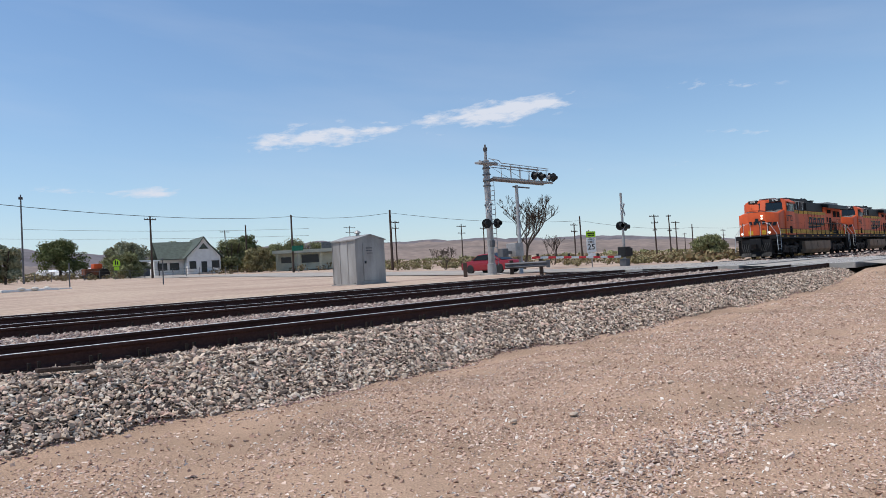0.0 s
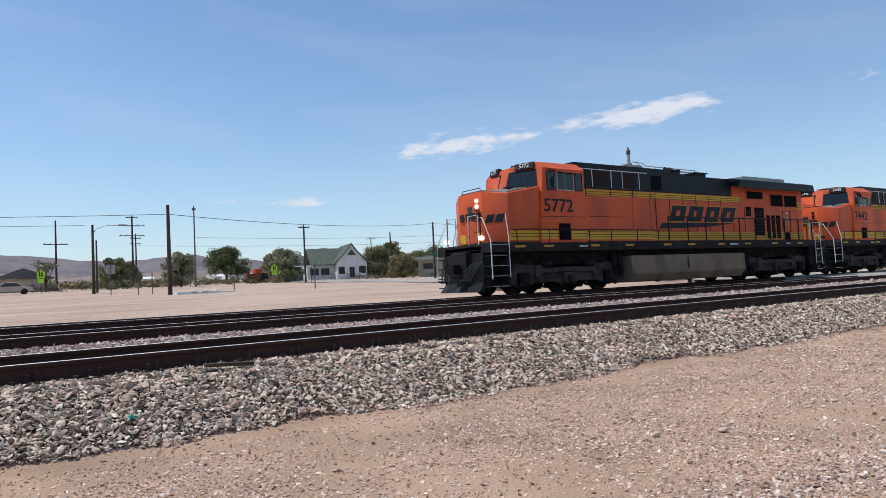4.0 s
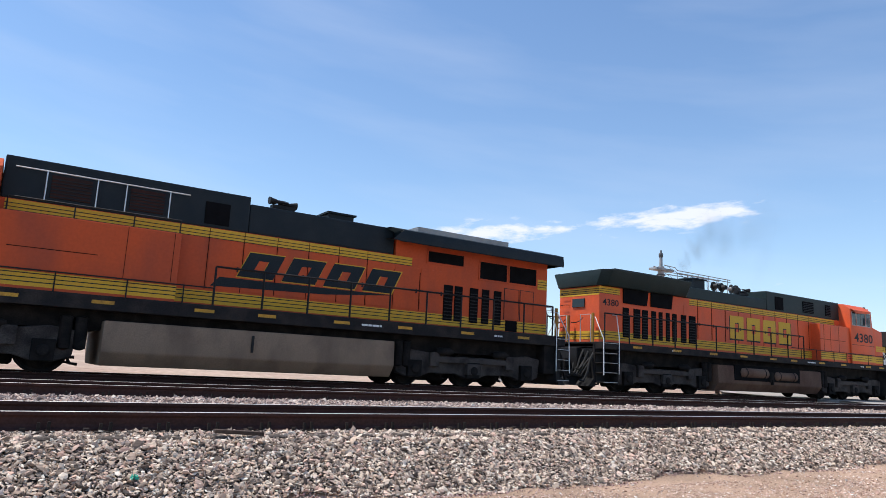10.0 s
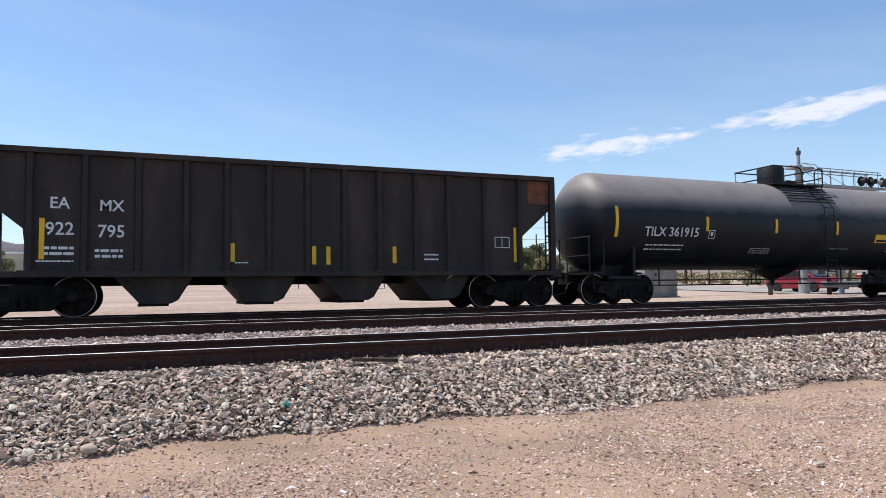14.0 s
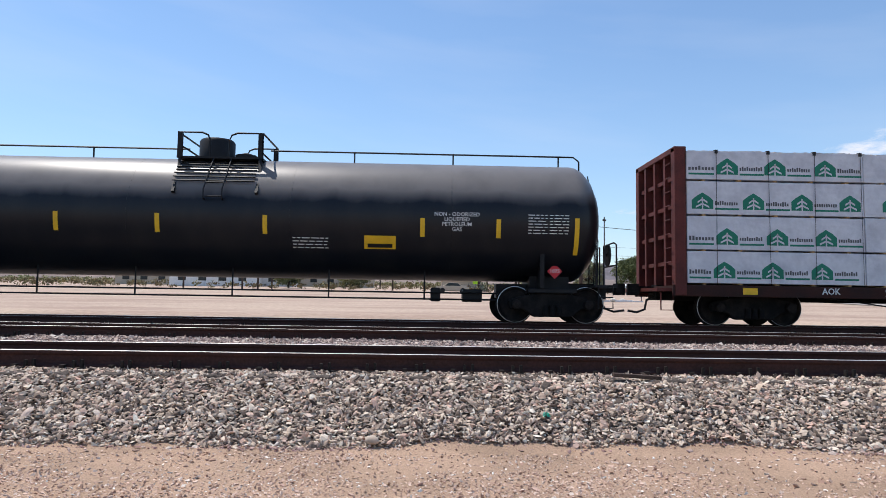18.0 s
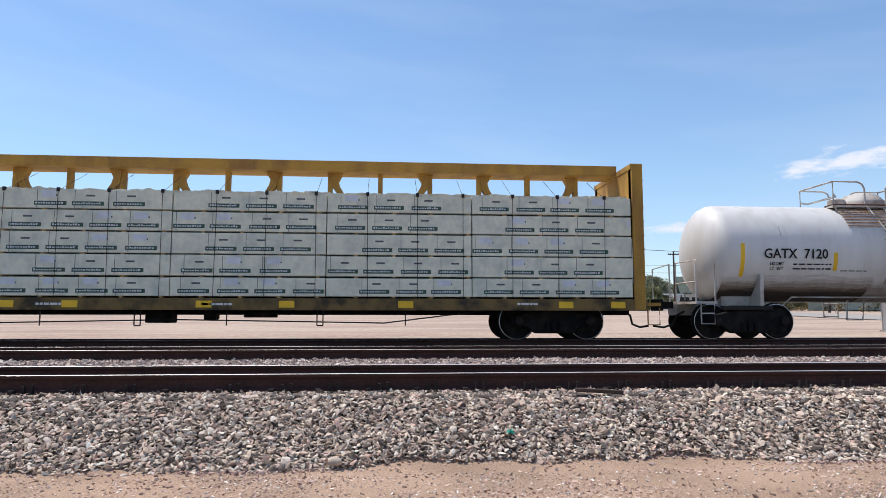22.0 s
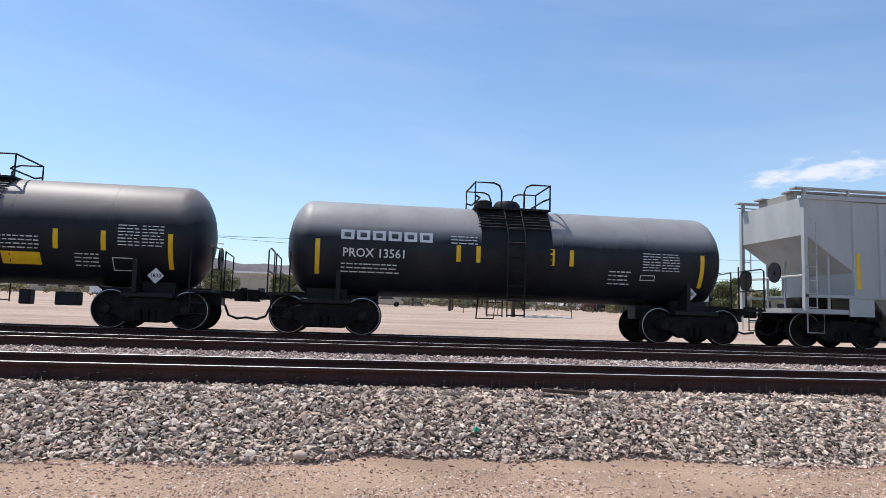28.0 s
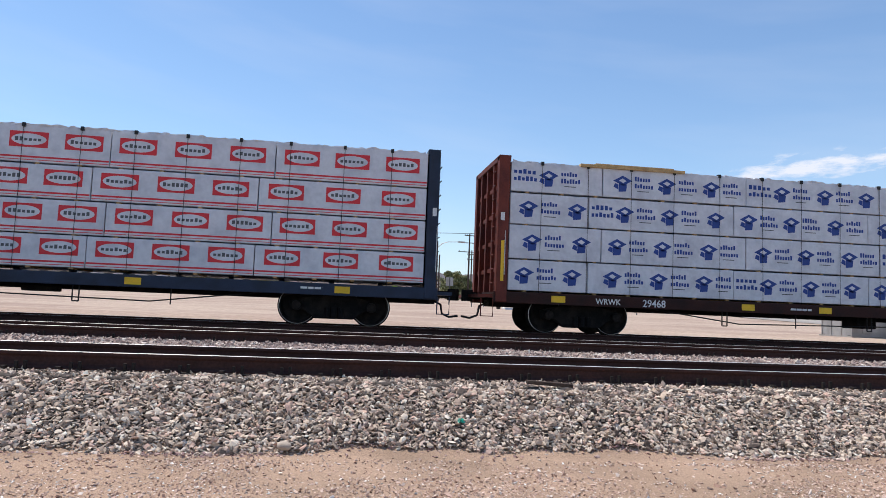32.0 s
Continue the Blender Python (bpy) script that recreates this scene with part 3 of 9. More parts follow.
    f1, f2, fl = {"small": (0.5 - 0.3 / wide, 0.5 + 0.3 / wide, 0.5), "large": (0.57, 0.83, 0.70), "boxed": (0.38, 0.6, 0.53)}[style]
    lm = p0 + fl * wide
    for xa, xb in ((p0, p0 + f1 * wide), (p0 + f2 * wide, p1)):
        for s in (-1, 1):
            out = xa if xa == p0 else xb
            inn = xb if xa == p0 else xa
            sg = 1 if inn > out else -1
            grip.append([(out, s * yo, pz), (out, s * yo, rail_high), (inn - sg * 0.2, s * yo, rail_high), (inn - sg * 0.06, s * yo, rail_high - 0.06), (inn, s * yo, rail_high - 0.2), (inn, s * yo, pz)])
        out = p0 if xa == p0 else p1
        grip.append([(out, -yo, rail_high), (out, yo, rail_high)])
        zm = (pz + rail_high) / 2
        inner = p0 + 0.14 if xa == p0 else p1 - 0.14
        grip.append([(out, -yo, zm), (inner, -yo + 0.1, zm - 0.05), (inner, yo - 0.1, zm - 0.05), (out, yo, zm)])
    for part_lines in (grip[:4], grip[4:]):
        rail_bars("platform_railing", part_lines, trim, ob, 0.024)
    dome_h = {"small": rail_high - 0.35, "large": rail_high + 0.1, "boxed": rail_high}[style]
    if style == "small":
        put("dome", None, lambda: lathe(bmesh.new(), [(zc + r - 0.1, 0.36), (dome_h - 0.12, 0.36), (dome_h - 0.02, 0.28), (dome_h, 0.05)], 20, "z", (pm, 0, 0)), trim if paint is not M_tankwhite else M_grey, ob, soft=40)
        put("manway_lid", None, lambda: lathe(bmesh.new(), [(zc + r - 0.05, 0.22), (zc + r + 0.22, 0.22), (zc + r + 0.27, 0.1)], 14, "z", (pm - 0.62, 0, 0)), trim, ob, soft=40)
    else:
        put("dome", None, lambda: lathe(bmesh.new(), [(zc + r - 0.1, 0.45), (dome_h - 0.06, 0.45), (dome_h, 0.4)], 24, "z", (p0 + 0.34 * wide, 0, 0)), trim, ob, soft=40)
        put("manway_lid", None, lambda: lathe(bmesh.new(), [(zc + r - 0.05, 0.28), (zc + r + 0.15, 0.28), (zc + r + 0.17, 0.2), (zc + r + 0.22, 0.06)], 16, "z", (p0 + 0.7 * wide, 0, 0)), trim, ob, soft=40)
    for s in (-1, 1):
        lines = []
        for k in range(7):
            phi = radians(33 + 4.6 * k)
            lines.append([(p0 + 0.06, s * (r + 0.05) * math.sin(phi), zc + (r + 0.05) * math.cos(phi)), (p1 - 0.06, s * (r + 0.05) * math.sin(phi), zc + (r + 0.05) * math.cos(phi))])
        rail_bars("tread_grating", lines, trim if paint is not M_tankwhite else M_stainrust, ob, 0.02, "slatted tread below the platform", 4)
    low = zc + 0.2 * r if style == "boxed" else 0.55
    # ladders down both sides, bent to the shell
    for s in (-1, 1):
        lines = []
        for lx in (lm - 0.22, lm + 0.22):
            lines.append([(lx, s * yo, pz), (lx, s * (r + 0.09), zc + 0.35 * r), (lx, s * (r + 0.09), low)])
        z = low + 0.05
        while z < pz - 0.1:
            y = r + 0.09 if z < zc + 0.35 * r else r + 0.09 - (r + 0.09 - yo) * (z - zc - 0.35 * r) / (pz - zc - 0.35 * r)
            lines.append([(lm - 0.22, s * y, z), (lm + 0.22, s * y, z)])
            z += 0.36
        for lx in (lm - 0.22, lm + 0.22):
            lines.append([(lx, s * (r + 0.09), zc + 0.3), (lx, s * (r - 0.08), zc + 0.3)])
        rail_bars("ladder", lines, trim, ob, 0.018)
        # curved grab rails either side of the ladder
        if style == "boxed":
            for bx in (p0 + 0.06, p1 - 0.06):
                slab("platform_post", [(bx - 0.05, bx + 0.05, s * yo - 0.05, s * yo + 0.05, pz, rail_high)], trim, ob)
                rail_bars("platform_bracket", [[(bx, s * yo, pz), (bx + 0.06, s * (yo + 0.22), pz - 0.45), (bx + 0.08, s * (r - 0.02), zc + 0.3 * r)]], trim, ob, 0.05, seg=4)
            continue
        rail_bars("grab_rail", [[(p0 + 0.05, s * yo, pz), (p0 + 0.1, s * (yo + 0.1), pz - 0.35), (p0 + 0.25, s * (yo + 0.14), pz - 0.5), (lm - 0.4, s * (yo + 0.14), pz - 0.5), (lm - 0.26, s * (yo + 0.1), pz - 0.4), (lm - 0.24, s * yo, pz)]], trim, ob, 0.016)
        rail_bars("grab_rail", [[(p1 - 0.05, s * yo, pz), (p1 - 0.1, s * (yo + 0.1), pz - 0.35), (p1 - 0.25, s * (yo + 0.14), pz - 0.5), (lm + 0.4, s * (yo + 0.14), pz - 0.5), (lm + 0.26, s * (yo + 0.1), pz - 0.4), (lm + 0.24, s * yo, pz)]], trim, ob, 0.016)
    if wide_rail:
        top = rail_high - 0.24
        pts = [(x0 + 0.45, 0, zc + r * 0.75), (x0 + 0.45, 0, top - 0.12), (x0 + 0.6, 0, top), (p0, 0, top)]
        pts2 = [(x1 - 0.45, 0, zc + r * 0.75), (x1 - 0.45, 0, top - 0.12), (x1 - 0.6, 0, top), (p1, 0, top)]
        lines = []
        for s in (0.0,):
            lines += [[(x, s, z) for x, y, z in pts], [(x, s, z) for x, y, z in pts2]]
            for x in (x0 + 1.0, x0 + 3.6, x0 + 6.2, x1 - 6.4, x1 - 3.8, x1 - 1.0):
                lines.append([(x, s, zc + r * 0.95), (x, s, top)])
        rail_bars("top_railing", lines, trim, ob, 0.022)
        for xa, d in ((x0 + 0.1, -1), (x1 - 0.1, 1)):
            lines = [[(xa, s, 0.95), (xa + d * 0.02, s, 2.1), (xa - d * 0.25, s, zc + r * 0.8)] for s in (-0.55, -0.2)]
            lines += [[(xa, -0.55, z), (xa, -0.2, z)] for z in (1.2, 1.55, 1.9, 2.25)]
            rail_bars("end_ladder", lines, trim, ob, 0.016)
    for row in yellows:
        decal("reflector", None, [row], zc, r, M_reflect, ob, "yellow reflective strip")
    ends(ob, length)
    words(ob)
    return ob


def placard(ob, x, z, y, text, back, ink):
    def diamond():
        return prism(bmesh.new(), [(0, -0.19), (0.19, 0), (0, 0.19), (-0.19, 0)], -0.005, 0.0, "y")
    p = put("placard", ("placard", text), diamond, back, ob, pose(x, y, z), "diamond-shaped hazard placard")
    lettering("placard_number", text, 0.13, ink, p, pose(0, -0.008, 0) @ FACE)
    return p


def words_t6(ob):
    zc, r, w = 2.57, 1.52, M_white
    tank_words("TILX 361915", 3.6, 2.16, 0.29, zc, r, w, ob, 0.98)
    data_panel(2.7, 4.3, 1.6, 1.85, zc, r, w, ob, 1, 2)
    decal("plate_box", None, [(5.05, 5.3, 2.0, 2.02), (5.05, 5.3, 2.24, 2.26), (5.05, 5.07, 2.0, 2.26), (5.28, 5.3, 2.0, 2.26), (5.13, 5.22, 2.08, 2.2)], zc, r, w, ob)
    data_panel(6.95, 7.95, 1.55, 1.75, zc, r, w, ob, 1, 3)
    decal("emergency_decal", None, [(12.71, 13.44, 1.97, 2.26)], zc, r, M_reflect, ob, "yellow emergency notice")
    decal("phone_bar", None, [(12.78, 13.37, 2.0, 2.08)], zc, r + 0.004, M_black, ob)
    data_panel(15.75, 16.8, 1.98, 2.5, zc, r, w, ob)
    decal("plate_box", None, [(15.15, 15.6, 1.55, 1.57), (15.15, 15.6, 1.8, 1.82), (15.15, 15.17, 1.55, 1.82), (15.58, 15.6, 1.55, 1.82)], zc, r, w, ob)
    data_panel(13.5, 14.4, 1.65, 1.8, zc, r, w, ob, 1, 2)
    data_panel(10.6, 11.7, 1.72, 1.78, zc, r, w, ob, 1, 1)


def words_t7(ob):
    zc, r, w = 2.56, 1.52, M_white
    tank_words("GATX 76160", 3.3, 2.19, 0.29, zc, r, w, ob, 0.84)
    data_panel(2.45, 4.3, 1.72, 1.92, zc, r, w, ob, 1, 2)
    decal("plate_box", None, [(4.42, 4.68, 2.05, 2.07), (4.42, 4.68, 2.29, 2.31), (4.42, 4.44, 2.05, 2.31), (4.66, 4.68, 2.05, 2.31), (4.5, 4.6, 2.12, 2.22)], zc, r, w, ob)
    for i, (t, z) in enumerate((("NON - ODORIZED", 2.6), ("LIQUEFIED", 2.48), ("PETROLEUM", 2.36), ("GAS", 2.24))):
        tank_words(t, 16.45, z, 0.095, zc, r, w, ob, 1.0)
    decal("emergency_decal", None, [(14.22, 14.98, 1.75, 2.06)], zc, r, M_reflect, ob, "yellow emergency notice")
    decal("phone_bar", None, [(14.3, 14.9, 1.78, 1.87)], zc, r + 0.004, M_black, ob)
    data_panel(12.5, 13.45, 1.72, 2.02, zc, r, w, ob, 1, 4)
    data_panel(18.18, 19.22, 2.15, 2.66, zc, r, w, ob)
    placard(ob, 18.92, 1.29, -1.0, "1075", M_inkred, M_white)


BELLY_TONES = [material("tank_belly_tone", c, 0.65, vary=0.08, scale=3, second=tuple(q * 0.86 for q in c), stretch=(2, 2, 0.5), spec=0.2) for c in ((0.60, 0.565, 0.525), (0.51, 0.465, 0.42), (0.38, 0.335, 0.29), (0.26, 0.21, 0.175), (0.16, 0.125, 0.10), (0.08, 0.062, 0.05))]


def words_t10(ob):
    zc, r, k = 2.28, 1.31, M_black
    tank_words("GATX  7120", 3.36, 2.17, 0.255, zc, r, k, ob, 0.93)
    data_panel(3.3, 4.45, 1.75, 1.98, zc, r, k, ob, 1, 2)
    tank_words("LD LMT", 2.86, 1.925, 0.09, zc, r, k, ob, 0.9)
    tank_words("LT  WT", 2.86, 1.8, 0.09, zc, r, k, ob, 0.9)
    data_panel(4.6, 5.4, 1.72, 1.8, zc, r, M_inkdark, ob, 1, 1)
    data_panel(6.6, 7.3, 1.6, 2.2, zc, r, M_inkdark, ob, 1, 6)
    decal("emergency_decal", None, [(7.75, 8.44, 1.79, 1.98)], zc, r, M_reflect, ob, "yellow emergency notice")
    data_panel(9.5, 10.5, 2.1, 2.5, zc, r, M_inkdark, ob, 2, 6)
    decal("black_patch", None, [(9.5, 9.9, 1.7, 1.93)], zc, r, k, ob)
    placard(ob, 10.3, 1.25, -0.95, "", M_white, k)
    # ragged bands along the belly, each lower one a darker brown
    for k, (name, top, lab) in enumerate((("belly_pale_band", 1.62, "pale brown band low on the shell"), ("belly_pale_band", 1.5, "pale brown band low on the shell"), ("belly_brown_band", 1.44, "brown band low on the shell"), ("belly_brown_band", 1.37, "brown band low on the shell"), ("belly_dark_band", 1.3, "dark brown band along the belly"), ("belly_dark_band", 1.22, "darkest brown band along the belly"))):
        mat, rough_, lift = BELLY_TONES[k], 0.06, 0.003 + 0.002 * k
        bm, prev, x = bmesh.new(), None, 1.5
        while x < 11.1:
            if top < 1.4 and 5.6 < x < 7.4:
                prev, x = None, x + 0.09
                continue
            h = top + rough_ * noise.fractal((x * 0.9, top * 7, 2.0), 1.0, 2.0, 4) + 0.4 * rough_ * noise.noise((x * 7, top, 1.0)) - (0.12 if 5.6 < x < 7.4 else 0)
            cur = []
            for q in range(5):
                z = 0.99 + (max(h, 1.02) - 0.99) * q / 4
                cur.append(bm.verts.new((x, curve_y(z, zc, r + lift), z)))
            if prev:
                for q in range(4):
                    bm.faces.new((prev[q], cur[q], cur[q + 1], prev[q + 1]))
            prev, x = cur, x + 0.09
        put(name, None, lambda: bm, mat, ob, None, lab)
    put("dome_cover", None, lambda: bevelled(lathe(bmesh.new(), [(3.5, 0.62), (3.75, 0.6), (3.95, 0.42), (4.02, 0.15)], 9, "z", (6.15, 0, 0)), 0.02, 1), M_dirtywhite, ob, None, "stained white dome cover", 25)
    put("air_reservoir", None, lambda: lathe(bmesh.new(), [(10.75, 0.05), (10.8, 0.2), (11.7, 0.2), (11.75, 0.05)], 18, "x", (0, -1.05, 1.18)), M_white, ob, None, "white air reservoir on the end platform", 40)
    slab("platform_rust", [(4.85, 7.25, -0.76, -0.34, 3.563, 3.59)], M_rust, ob, "rusty tread of the platform")
    decal("streaks", None, [(5.9, 6.0, 0.99, 3.3), (6.6, 6.68, 1.4, 3.3), (3.0, 3.02, 2.62, 2.9)], zc, r, M_hopdirty, ob, "grey dirt streaks below the platform")


def words_t12(ob):
    zc, r, w = 2.25, 1.28, M_white
    decal("owner_mark", None, [(2.86 + 0.22 * i, 2.86 + 0.22 * i + 0.16, 1.96, 2.2) for i in range(4)], zc, r, M_reflect, ob, "yellow owner's mark")
    tank_words("125037", 4.22, 2.08, 0.24, zc, r, M_reflect, ob, 0.95)
    data_panel(2.9, 4.3, 1.55, 1.8, zc, r, w, ob, 1, 2)
    data_panel(2.9, 3.9, 1.86, 1.92, zc, r, M_reflect, ob, 1, 1)
    decal("emergency_decal", None, [(8.87, 9.55, 1.94, 2.29)], zc, r, M_reflect, ob, "yellow emergency notice")
    data_panel(9.62, 10.68, 1.93, 2.41, zc, r, w, ob)
    data_panel(7.98, 8.75, 1.8, 2.2, zc, r, w, ob, 2, 6)
    placard(ob, 10.62, 1.29, -1.0, "1830", M_white, M_black)
    y = curve_y(1.75, zc, r) - 0.01
    rng = random.Random(5)
    lines = []
    for k in range(7):
        x = 4.75 + k * 0.2
        lines.append([(x + rng.uniform(-0.1, 0.1), y, 1.6 + rng.uniform(-0.1, 0.1)), (x + 0.08, y, 1.85 + rng.uniform(-0.1, 0.1)), (x + 0.2, y, 1.62 + rng.uniform(-0.1, 0.12))])
    rail_bars("scrawl", lines, M_inkgreen, ob, 0.008, "faint green painted scrawl", 4)


def words_t13(ob):
    zc, r, w = 2.27, 1.28, M_white
    tank_words("GATX 7202", 3.18, 2.1, 0.27, zc, r, w, ob, 0.92)
    put("dome_cover", None, lambda: lathe(bmesh.new(), [(3.45, 0.42), (3.7, 0.45), (3.9, 0.36), (4.0, 0.2), (4.04, 0.02)], 24, "z", (6.15, 0, 0)), M_white, ob, None, "white domed manway cover", 40)
    data_panel(2.4, 4.0, 1.6, 1.85, zc, r, w, ob, 1, 2)
    data_panel(4.6, 5.2, 1.9, 2.15, zc, r, w, ob, 1, 3)
    decal("emergency_decal", None, [(7.35, 8.2, 1.42, 1.7)], zc, r, M_reflect, ob, "yellow emergency notice")
    data_panel(7.2, 8.3, 1.75, 2.1, zc, r, w, ob, 1, 4)
    data_panel(8.95, 9.55, 1.4, 1.75, zc, r, w, ob, 1, 4)
    data_panel(9.92, 11.0, 1.91, 2.44, zc, r, w, ob)
    decal("plate_box", None, [(9.78, 10.28, 1.35, 1.37), (9.78, 10.28, 1.63, 1.65), (9.78, 9.8, 1.35, 1.65), (10.26, 10.28, 1.35, 1.65)], zc, r, w, ob)
    placard(ob, 10.75, 1.26, -1.0, "1830", M_white, M_black)


def words_t14(ob):
    zc, r, w = 2.185, 1.205, M_white
    for i in range(6):
        q = 2.3 + 0.385 * i
        decal("brand_block", None, [(q, q + 0.32, 2.32, 2.38), (q, q + 0.32, 2.5, 2.56), (q, q + 0.08, 2.38, 2.5), (q + 0.24, q + 0.32, 2.38, 2.5)], zc, r, w, ob, "white trade mark block")
    tank_words("PROX 13561", 3.13, 1.99, 0.22, zc, r, w, ob, 0.95)
    data_panel(2.32, 3.9, 1.5, 1.78, zc, r, w, ob, 1, 3)
    data_panel(5.0, 5.75, 2.3, 2.55, zc, r, w, ob, 1, 3)
    data_panel(9.99, 11.04, 1.83, 2.32, zc, r, w, ob)
    data_panel(9.1, 9.75, 1.45, 1.85, zc, r, w, ob, 1, 4)
    decal("plate_box", None, [(9.95, 10.35, 1.6, 1.62), (9.95, 10.35, 1.72, 1.74), (9.95, 9.97, 1.6, 1.74), (10.33, 10.35, 1.6, 1.74)], zc, r, w, ob)
    placard(ob, 11.35, 1.3, -1.0, "1830", M_white, M_black)
    decal("black_band", None, [(5.78, 7.6, 1.05, 3.22)], zc, r, M_black, ob, "glossy black band below the platform")


def strips(xs, z0, z1, w=0.11):
    return [(x - w / 2, x + w / 2, z0, z1) for x in xs]


def tank_cars():
    tank_car("long black pressure tank car with pale grey top", 147.0, 18.1, 0.68, 17.42, 1.52, 2.57, (2.05, 16.3), M_tankblack, (8.62, 10.95), 4.62, words_t6,
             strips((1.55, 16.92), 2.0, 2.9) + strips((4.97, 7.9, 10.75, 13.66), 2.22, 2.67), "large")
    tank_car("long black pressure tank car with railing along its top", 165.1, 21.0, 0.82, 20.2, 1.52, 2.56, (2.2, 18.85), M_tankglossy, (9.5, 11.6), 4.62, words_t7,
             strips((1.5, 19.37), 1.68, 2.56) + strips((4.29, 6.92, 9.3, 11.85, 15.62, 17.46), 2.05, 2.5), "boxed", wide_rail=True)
    tank_car("white tank car with brown stains below its platform", 233.8, 12.5, 1.05, 11.55, 1.31, 2.28, (2.17, 10.43), M_tankwhite, (4.85, 7.25), 4.2, words_t10,
             strips((1.95, 10.6), 1.6, 2.44) + strips((4.44, 5.9, 7.46, 8.74), 1.76, 2.22), trim=M_dirtywhite)
    tank_car("black tank car with yellow lettering and pale brown top", 269.95, 12.7, 0.75, 11.64, 1.28, 2.25, (2.3, 10.58), M_tankblack, (5.45, 8.0), 4.16, words_t12,
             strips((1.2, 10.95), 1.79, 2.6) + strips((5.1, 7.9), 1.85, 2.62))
    tank_car("black tank car with white lettering and pale grey top", 282.65, 12.75, 1.0, 11.88, 1.28, 2.27, (2.1, 10.62), M_tankblack, (5.2, 7.3), 4.05, words_t13,
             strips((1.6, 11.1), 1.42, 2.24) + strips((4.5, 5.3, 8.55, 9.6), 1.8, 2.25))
    tank_car("charcoal tank car with white lettering and pale top", 295.4, 13.83, 0.95, 12.45, 1.205, 2.185, (2.0, 11.48), M_tankgrey, (5.66, 7.64), 4.0, words_t14,
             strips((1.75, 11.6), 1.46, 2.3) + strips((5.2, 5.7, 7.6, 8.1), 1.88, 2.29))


tank_cars()


# ---- open-top hopper ----
def open_hopper():
    s0, L = 131.6, 15.4
    ob = railcar("open_hopper_car", "dark brown open-top ribbed coal hopper car", s0)
    hw = 1.52
    # side sheets with sloped ends, slope sheets, end walls and floor
    for s in (-1, 1):
        y0, y1 = (-hw + 0.06, -hw + 0.10) if s < 0 else (hw - 0.10, hw - 0.06)
        put("side_sheet", None, lambda: prism(bmesh.new(), [(0.95, 3.5), (0.95, 2.75), (1.95, 1.9), (2.05, 0.95), (13.7, 0.95), (13.75, 1.9), (14.75, 2.75), (14.75, 3.5)], y0, y1, "y"), M_coal, ob)
    for x, d in ((0.95, 1), (14.75, -1)):
        put("slope_sheet", None, lambda: prism(bmesh.new(), [(x, 2.75), (x + d * 3.2, 0.7), (x + d * 3.26, 0.74), (x + d * 0.05, 2.82)], -hw + 0.1, hw - 0.1, "y"), M_coal, ob)
        slab("end_wall", [(*sorted((x, x + d * 0.05)), -hw + 0.06, hw - 0.06, 2.75, 3.5)], M_coal, ob)
    slab("floor_sheet", [(4.1, 11.5, -hw + 0.1, hw - 0.1, 0.9, 1.0)], M_coal, ob)
    for s in (-1, 1):
        y0, y1 = sorted((s * (hw - 0.06), s * (hw + 0.05)))
        slab("top_chord", [(0.9, 14.8, min(s * (hw - 0.1), s * (hw + 0.06)), max(s * (hw - 0.1), s * (hw + 0.06)), 3.5, 3.62)], M_coal, ob, bevel=0.015)
        slab("side_sill", [(0.9, 14.8, y0, y1, 0.88, 1.0)], M_coal, ob)
        for x in (2.07, 3.1, 4.15, 5.14, 6.02, 6.97, 7.88, 8.79, 9.69, 10.67, 11.58, 12.64, 13.7):
            put("side_rib", ("rib5",), lambda: prism(bmesh.new(), [(-0.09, 0), (-0.05, -0.1), (0.05, -0.1), (0.09, 0)], 0.98, 3.5, "z"), M_coal, ob, pose(x, s * (hw - 0.06), 0, 0, 0, 0 if s < 0 else 180))
        for x in (0.95, 14.7):
            slab("corner_post", [(x - 0.05, x + 0.1, *sorted((s * (hw - 0.1), s * (hw + 0.04))), 0.9, 3.5)], M_coal, ob)
    for x, d in ((0.62, 1), (15.05, -1)):
        for ya, yb in ((-1.45, -0.95), (0.95, 1.45)):
            rail_bars("end_ladder", [[(x + d * 0.2, y, 0.9), (x + d * 0.2, y, 3.5)] for y in (ya, yb)] + [[(x + d * 0.2, ya, z), (x + d * 0.2, yb, z)] for z in (1.2, 1.6, 2.0, 2.4, 2.8, 3.2)], M_coal, ob, 0.025)
        slab("end_sill", [(*sorted((x, x + d * 0.3)), -1.45, 1.45, 0.82, 1.05)], M_coal, ob)
    put("brake_wheel", ("brakewheel",), None, M_gear, ob, pose(0.5, -0.55, 2.2))
    slab("brake_stand", [(0.52, 0.75, -0.65, -0.45, 1.0, 2.4)], M_gear, ob)
    # hopper bays under the floor
    for x in (4.55, 6.9, 9.15, 11.5):
        put("hopper_bay", ("bay5",), lambda: prism(bmesh.new(), [(-0.95, 0.95), (-0.35, 0.28), (0.3, 0.28), (0.45, 0.36), (0.8, 0.95)], -1.3, 1.3, "y"), M_coal, ob, pose(x, 0, 0))
        put("hopper_door", ("bdoor",), lambda: boxes((-0.1, 0.55, -1.1, 1.1, 0.22, 0.28)), M_gear, ob, pose(x - 0.3, 0, 0))
    slab("centre_sill", [(0.7, 14.9, -0.3, 0.3, 0.7, 1.0)], M_gear, ob)
    truck(ob, 1.95, 1.82)
    truck(ob, 13.8, 1.78)
    y = -hw + 0.06
